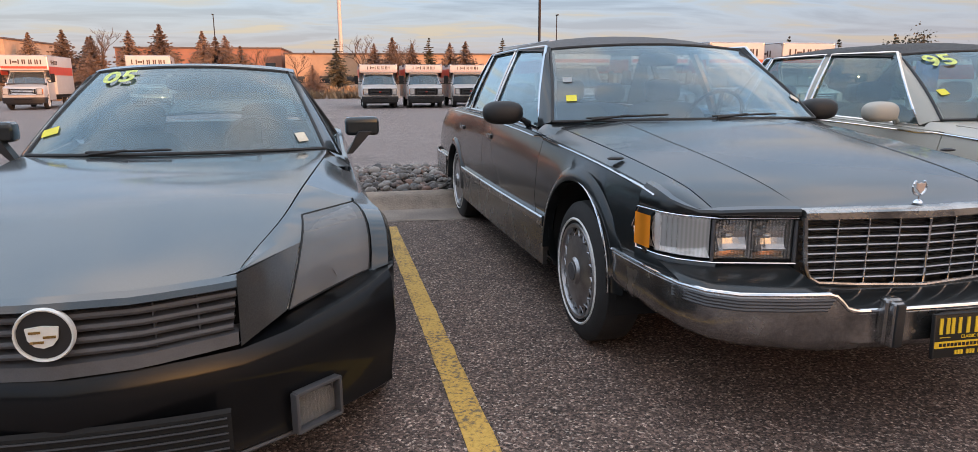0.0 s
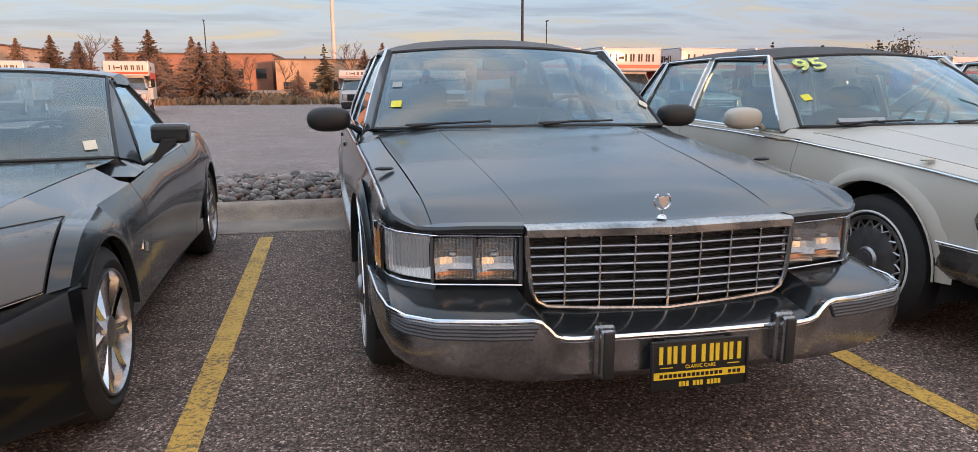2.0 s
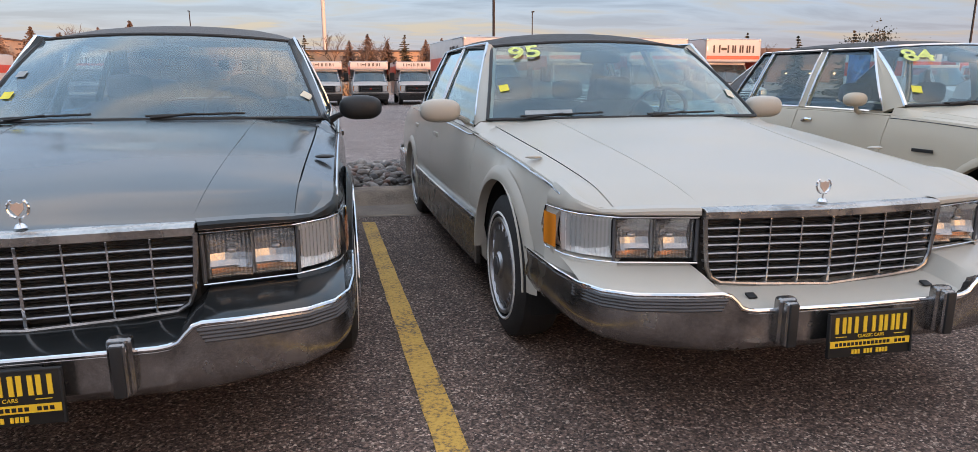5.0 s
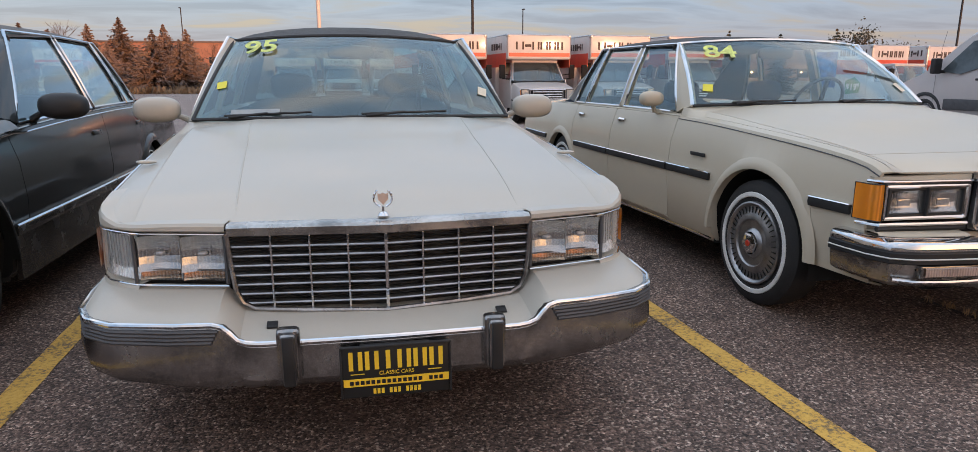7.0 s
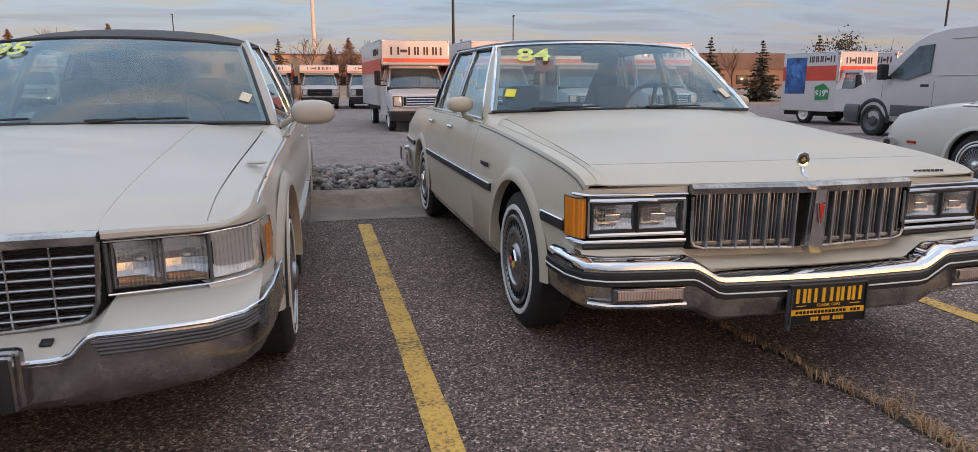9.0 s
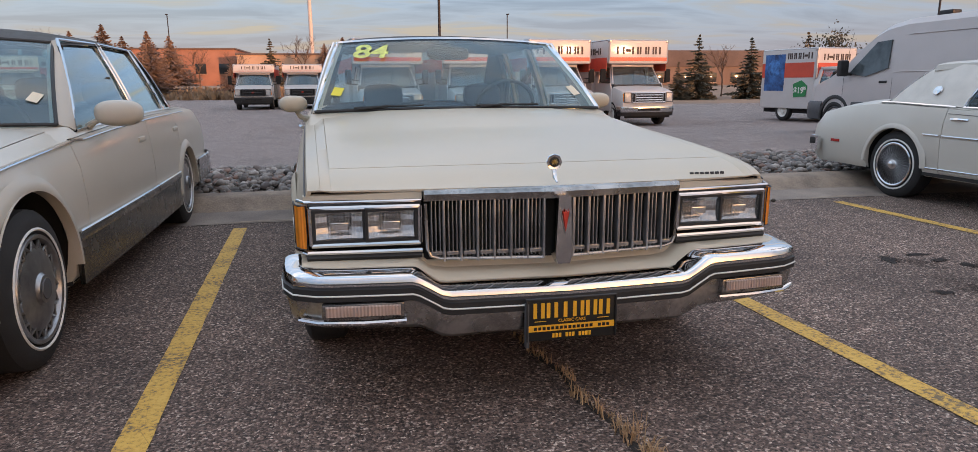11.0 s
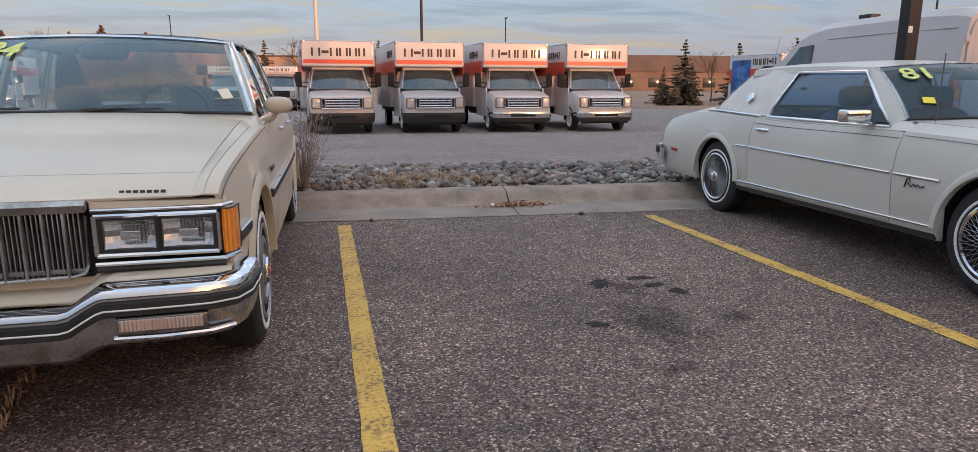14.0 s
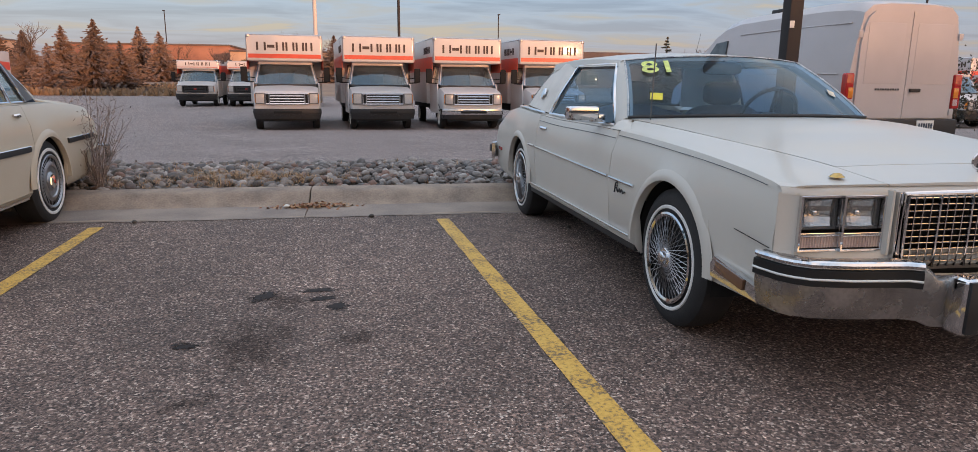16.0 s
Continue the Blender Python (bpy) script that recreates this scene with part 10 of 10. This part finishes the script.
bm = bmesh.new()
box(bm, (0, 0, 4.5), (0.19, 0.19, 9.0), 0.015)
part("shaft", bm, "pole_brown", pole)
bm = bmesh.new()
lathe(bm, [(0.0, 0.75), (0.27, 0.75), (0.30, 0.70), (0.30, 0.0)], 24, "z")
part("concrete_base", bm, "concrete", pole)
bm = bmesh.new()
box(bm, (-0.055, -0.098, 1.95), (0.065, 0.006, 0.09))
part("label_plate", bm, "plate_white", pole)
for nm, x, y, h, r, mt, lab in (("light_pole", 12.7, 50, 11.5, 0.11, "pole_brown", "tall thin dark light pole"), ("sign_mast", -8.0, 250, 52, 0.75, "pole_pale", "very tall pale round sign mast"),
                                ("light_pole", 31.0, 110, 11, 0.10, "pole_brown", "tall thin dark light pole"), ("light_pole", -30, 150, 14, 0.12, "pole_brown", "tall thin dark light pole"),
                                ("light_pole", 64.0, 60, 11, 0.12, "pole_brown", "tall thin dark light pole")):
    ob = thing(nm, pose(x, y, gz(y) - 0.1), lab, "pole", "far poles")
    bm = bmesh.new()
    lathe(bm, [(0.0, h), (r * 0.8, h), (r, 0.0)], 12, "z")
    part("shaft", bm, mt, ob)
    bm = bmesh.new()
    box(bm, (0, -0.35 if r < 0.5 else 0, h + (0.06 if r < 0.5 else 1.0)), (0.35, 0.8, 0.14) if r < 0.5 else (6, 1, 3), 0.03)
    part("lamp_head" if r < 0.5 else "sign_board", bm, mt, ob)


# trees
def conifer(h, r, seed, mat, label, dense=1.0):
    rn = random.Random(seed)
    root = thing("spruce_tree", Matrix.Identity(4), label, "tree", "spruce trees")
    bm = bmesh.new()
    lathe(bm, [(0.0, h * 0.97), (h * 0.008, h * 0.8), (h * 0.018, h * 0.2), (h * 0.024, 0.0)], 8, "z")
    part("trunk", bm, "bark", root)
    bm = bmesh.new()
    levels = int(34 * dense)
    for k in range(levels):
        f = k / (levels - 1)
        z = h * (0.05 + 0.93 * f)
        ln = r * (1 - f) ** 0.92 * (1.12 + 0.16 * math.sin(k * 2.1 + seed)) + 0.05
        n = max(3, int((9 - 4 * f) * dense))
        for b in range(n):
            a = 2 * math.pi * (b + rn.random() * 0.9) / n + k
            l = ln * rn.uniform(0.62 * dense, 1.12)
            d = Vector((math.cos(a), math.sin(a), 0))
            side = Vector((-d.y, d.x, 0))
            steps = max(2, int(6 * (1 - f) + 2))
            for i in range(steps):
                t = (i + 0.6) / steps
                c = d * l * t + Vector((0, 0, z - 0.22 * l * t + 0.10 * l * t * t + rn.gauss(0, 0.05)))
                sz = h * 0.058 * (1.15 - 0.5 * t) * (1.05 - 0.6 * f) * rn.uniform(0.7, 1.3)
                for q in range(2):
                    e = Euler((rn.uniform(-0.5, 0.5), rn.uniform(-0.5, 0.5), rn.uniform(-0.6, 0.6))).to_matrix()
                    vv = [c + e @ (d * sz * 1.5 - Vector((0, 0, sz * 0.35))), c + e @ (side * sz * 0.6), c + e @ (-d * sz * 0.9 + Vector((0, 0, sz * 0.2))), c + e @ (-side * sz * 0.6)]
                    bm.faces.new([bm.verts.new(v) for v in vv])
                    vv = [c + e @ (d * sz * 1.2), c + e @ Vector((0, 0, sz * 0.4)), c + e @ (-d * sz * 0.8), c + e @ Vector((0, 0, -sz * 0.6))]
                    bm.faces.new([bm.verts.new(v) for v in vv])
    part("crown", bm, mat, root)
    return root


def place(tree, rows):
    for i, (x, y, s) in enumerate(rows):
        m = Matrix.LocRotScale((x, y, gz(y) - 0.05), Euler((0, 0, i * 1.3)), (s, s, s))
        if i == 0:
            tree.matrix_basis = m
        else:
            c = copy_thing(tree, Matrix.LocRotScale((x, y, gz(y) - 0.05), Euler((0, 0, i * 1.3)), None))
            c.scale = (s, s, s)


tA = conifer(8.7, 4.9, 1, "needle_warm", "tall rusty-green spruce tree, low sun and haze put into its needle colour")
tB = conifer(8.7, 4.5, 2, "needle_warm", "tall rusty-green spruce tree, low sun and haze put into its needle colour")
tC = conifer(10.0, 3.9, 3, "needle", "dark green spruce tree with open uneven tiers", 0.66)
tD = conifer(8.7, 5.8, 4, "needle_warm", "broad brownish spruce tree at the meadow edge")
place(tA, [(-51, 118, 0.93), (-41.4, 116, 0.87), (-32, 118, 1.10), (-21.6, 115, 0.88), (4.7, 119, 0.91), (17.1, 118, 0.83), (-58, 117, 1.0), (-10.5, 150, 0.8)])
place(tB, [(-46.6, 119, 1.0), (-36.3, 117, 0.98), (-25.8, 119, 1.0), (1.6, 120, 0.80), (7.9, 118, 0.79), (14.5, 119, 0.82), (-66, 119, 1.1), (-44, 122, 0.9)])
place(tC, [(-3.5, 88, 0.62), (10.8, 118, 0.78), (32.8, 49.5, 0.50), (37.4, 49.7, 0.48), (41.7, 48.8, 0.52), (24, 120, 0.8), (30.9, 49, 0.29), (34.2, 51, 0.33)])
place(tD, [(-13.1, 65, 0.62), (-11.2, 66, 0.53), (-17.5, 67, 0.50), (-5.2, 70, 0.34), (-26, 72, 0.45), (-20.8, 70, 0.40)])


def broadleaf(h, r, seed, leaves, mat, label):
    """Forked trunk and limbs with loose clumps of leaves, or bare twigs."""
    rn = random.Random(seed)
    root = thing("broadleaf_tree" if leaves else "bare_tree", Matrix.Identity(4), label, "tree", "leafy and bare trees")
    bm = bmesh.new()
    tips = []

    def limb(p, d, l, rad, depth):
        q = p + d * l
        mid = (p + q) / 2 + Vector((rn.uniform(-0.08, 0.08), rn.uniform(-0.08, 0.08), 0)) * l
        tube(bm, [p, mid, q], [rad, rad * 0.8, rad * 0.6], 5)
        if depth == 0:
            tips.append(q)
            return
        for _ in range(rn.randint(3, 4)):
            e = Vector((rn.uniform(-1, 1), rn.uniform(-1, 1), rn.uniform(-0.1, 0.9))).normalized()
            limb(q if rn.random() < 0.6 else mid, (d * 0.8 + e * 0.8).normalized(), l * rn.uniform(0.55, 0.8), rad * 0.55, depth - 1)
    limb(Vector((0, 0, 0)), Vector((0, 0, 1)), h * 0.32, h * 0.018, 4 if not leaves else 3)
    part("trunk", bm, "bark", root)
    if leaves:
        bm = bmesh.new()
        for t in tips:
            for _ in range(leaves):
                c = t + Vector((rn.gauss(0, 1), rn.gauss(0, 1), rn.gauss(0, 0.8))) * r * 0.16
                e = Euler((rn.uniform(0, 3), rn.uniform(0, 3), rn.uniform(0, 3))).to_matrix()
                s0 = h * 0.016 * rn.uniform(0.6, 1.3)
                bm.faces.new([bm.verts.new(c + e @ (Vector(v) * s0)) for v in ((-1, 0, 0), (0, 0.6, 0.1), (1, 0, 0), (0, -0.6, 0.1))])
        part("crown", bm, mat, root)
    return root


bA = broadleaf(11, 5, 11, 26, "foliage", "tall thin-crowned tree with sparse autumn leaves")
place(bA, [(46.4, 51.4, 0.62), (51.5, 53, 0.48), (18.5, 62, 0.34), (20.5, 64, 0.28)])
bB = broadleaf(7, 3, 12, 0, "foliage", "leafless tree with fine bare twigs")
place(bB, [(-0.5, 100, 1.2), (-38, 110, 1.4), (-9, 95, 0.8), (38.6, 56, 0.75), (6.5, 112, 1.2), (-14, 98, 0.9), (3.5, 90, 0.9)])
bC = broadleaf(2.0, 1.6, 13, 30, "foliage", "low green shrub beside the van")
place(bC, [(21.9, 11.6, 1.0)])

# tall dry grass at the meadow edge
bm = bmesh.new()
rg = random.Random(9)
for _ in range(7000):
    x, y = rg.uniform(-60, 2), 61 + rg.random() ** 2 * 24
    h = rg.uniform(0.25, 0.75)
    a = rg.uniform(0, 3.14)
    w = rg.uniform(0.05, 0.16)
    z = gz(y)
    d = Vector((math.cos(a) * w, math.sin(a) * w, 0))
    l = Vector((rg.uniform(-0.2, 0.2), rg.uniform(-0.2, 0.2), 0))
    c = Vector((x, y, z - 0.05))
    bm.faces.new([bm.verts.new(v) for v in (c - d, c + d, c + d * 1.2 + l + Vector((0, 0, h * 0.8)), c + l + Vector((0, 0, h)), c - d * 1.1 + l + Vector((0, 0, h * 0.7)))])
tagged(part("tall_grass", bm, "straw_brown", None), "tall dry brown grass along the meadow edge", "dry grass", kind="stuff")


# buildings far behind
def building(name, x0, x1, y, h, depth, wall, label, bays, roof="roofing", zwin=(0.35, 0.62), fascia=0.3):
    root = thing(name, pose((x0 + x1) / 2, y, gz(y) - 0.2), label, "building")
    w = x1 - x0
    bm = bmesh.new()
    box(bm, (0, depth / 2, h / 2), (w, depth, h), 0.05)
    part("wall", bm, wall, root)
    bm = bmesh.new()
    box(bm, (0, depth / 2, h + 0.27 - fascia / 2), (w + 0.4, depth + 0.4, fascia), 0.04)
    part("roof", bm, roof, root)
    for k in range(bays):
        x = -w / 2 + w * (k + 0.5) / bays
        bm = bmesh.new()
        box(bm, (x, -0.03, h * (zwin[0] + zwin[1]) / 2), (w / bays * 0.45, 0.12, h * (zwin[1] - zwin[0])), 0.02)
        win = part("window", bm, "pane_dark", root)
        bm = bmesh.new()
        box(bm, (x, -0.06, h * zwin[0] - 0.08), (w / bays * 0.5, 0.2, 0.12), 0.02)
        part("sill", bm, "concrete", win)
    return root


building("warehouse", -14.5, 27, 132, 5.7, 30, "brick", "long low tan brick warehouse lit by low sun", 9, zwin=(0.08, 0.30))
building("brick_building", -46, -16, 140, 7.0, 20, "brick_red", "low red brick building behind the spruces", 7)
building("low_building", 40, 92, 96, 5.0, 20, "brick_dull", "long low brick building with brown roof", 12, zwin=(0.12, 0.40), fascia=2.4)
building("side_building", -110, -60, 130, 8.0, 25, "brick", "low tan building behind the spruces", 10)

# plain unseen wall added far behind the camera, top edge half hiding the low sun
bm = bmesh.new()
box(bm, (0, -75.0, 3.95), (700, 0.6, 7.9), 0.02)
tagged(part("wall_behind", bm, "wall_behind", None), "plain unseen wall added to block the low sun", "wall", kind="structure")
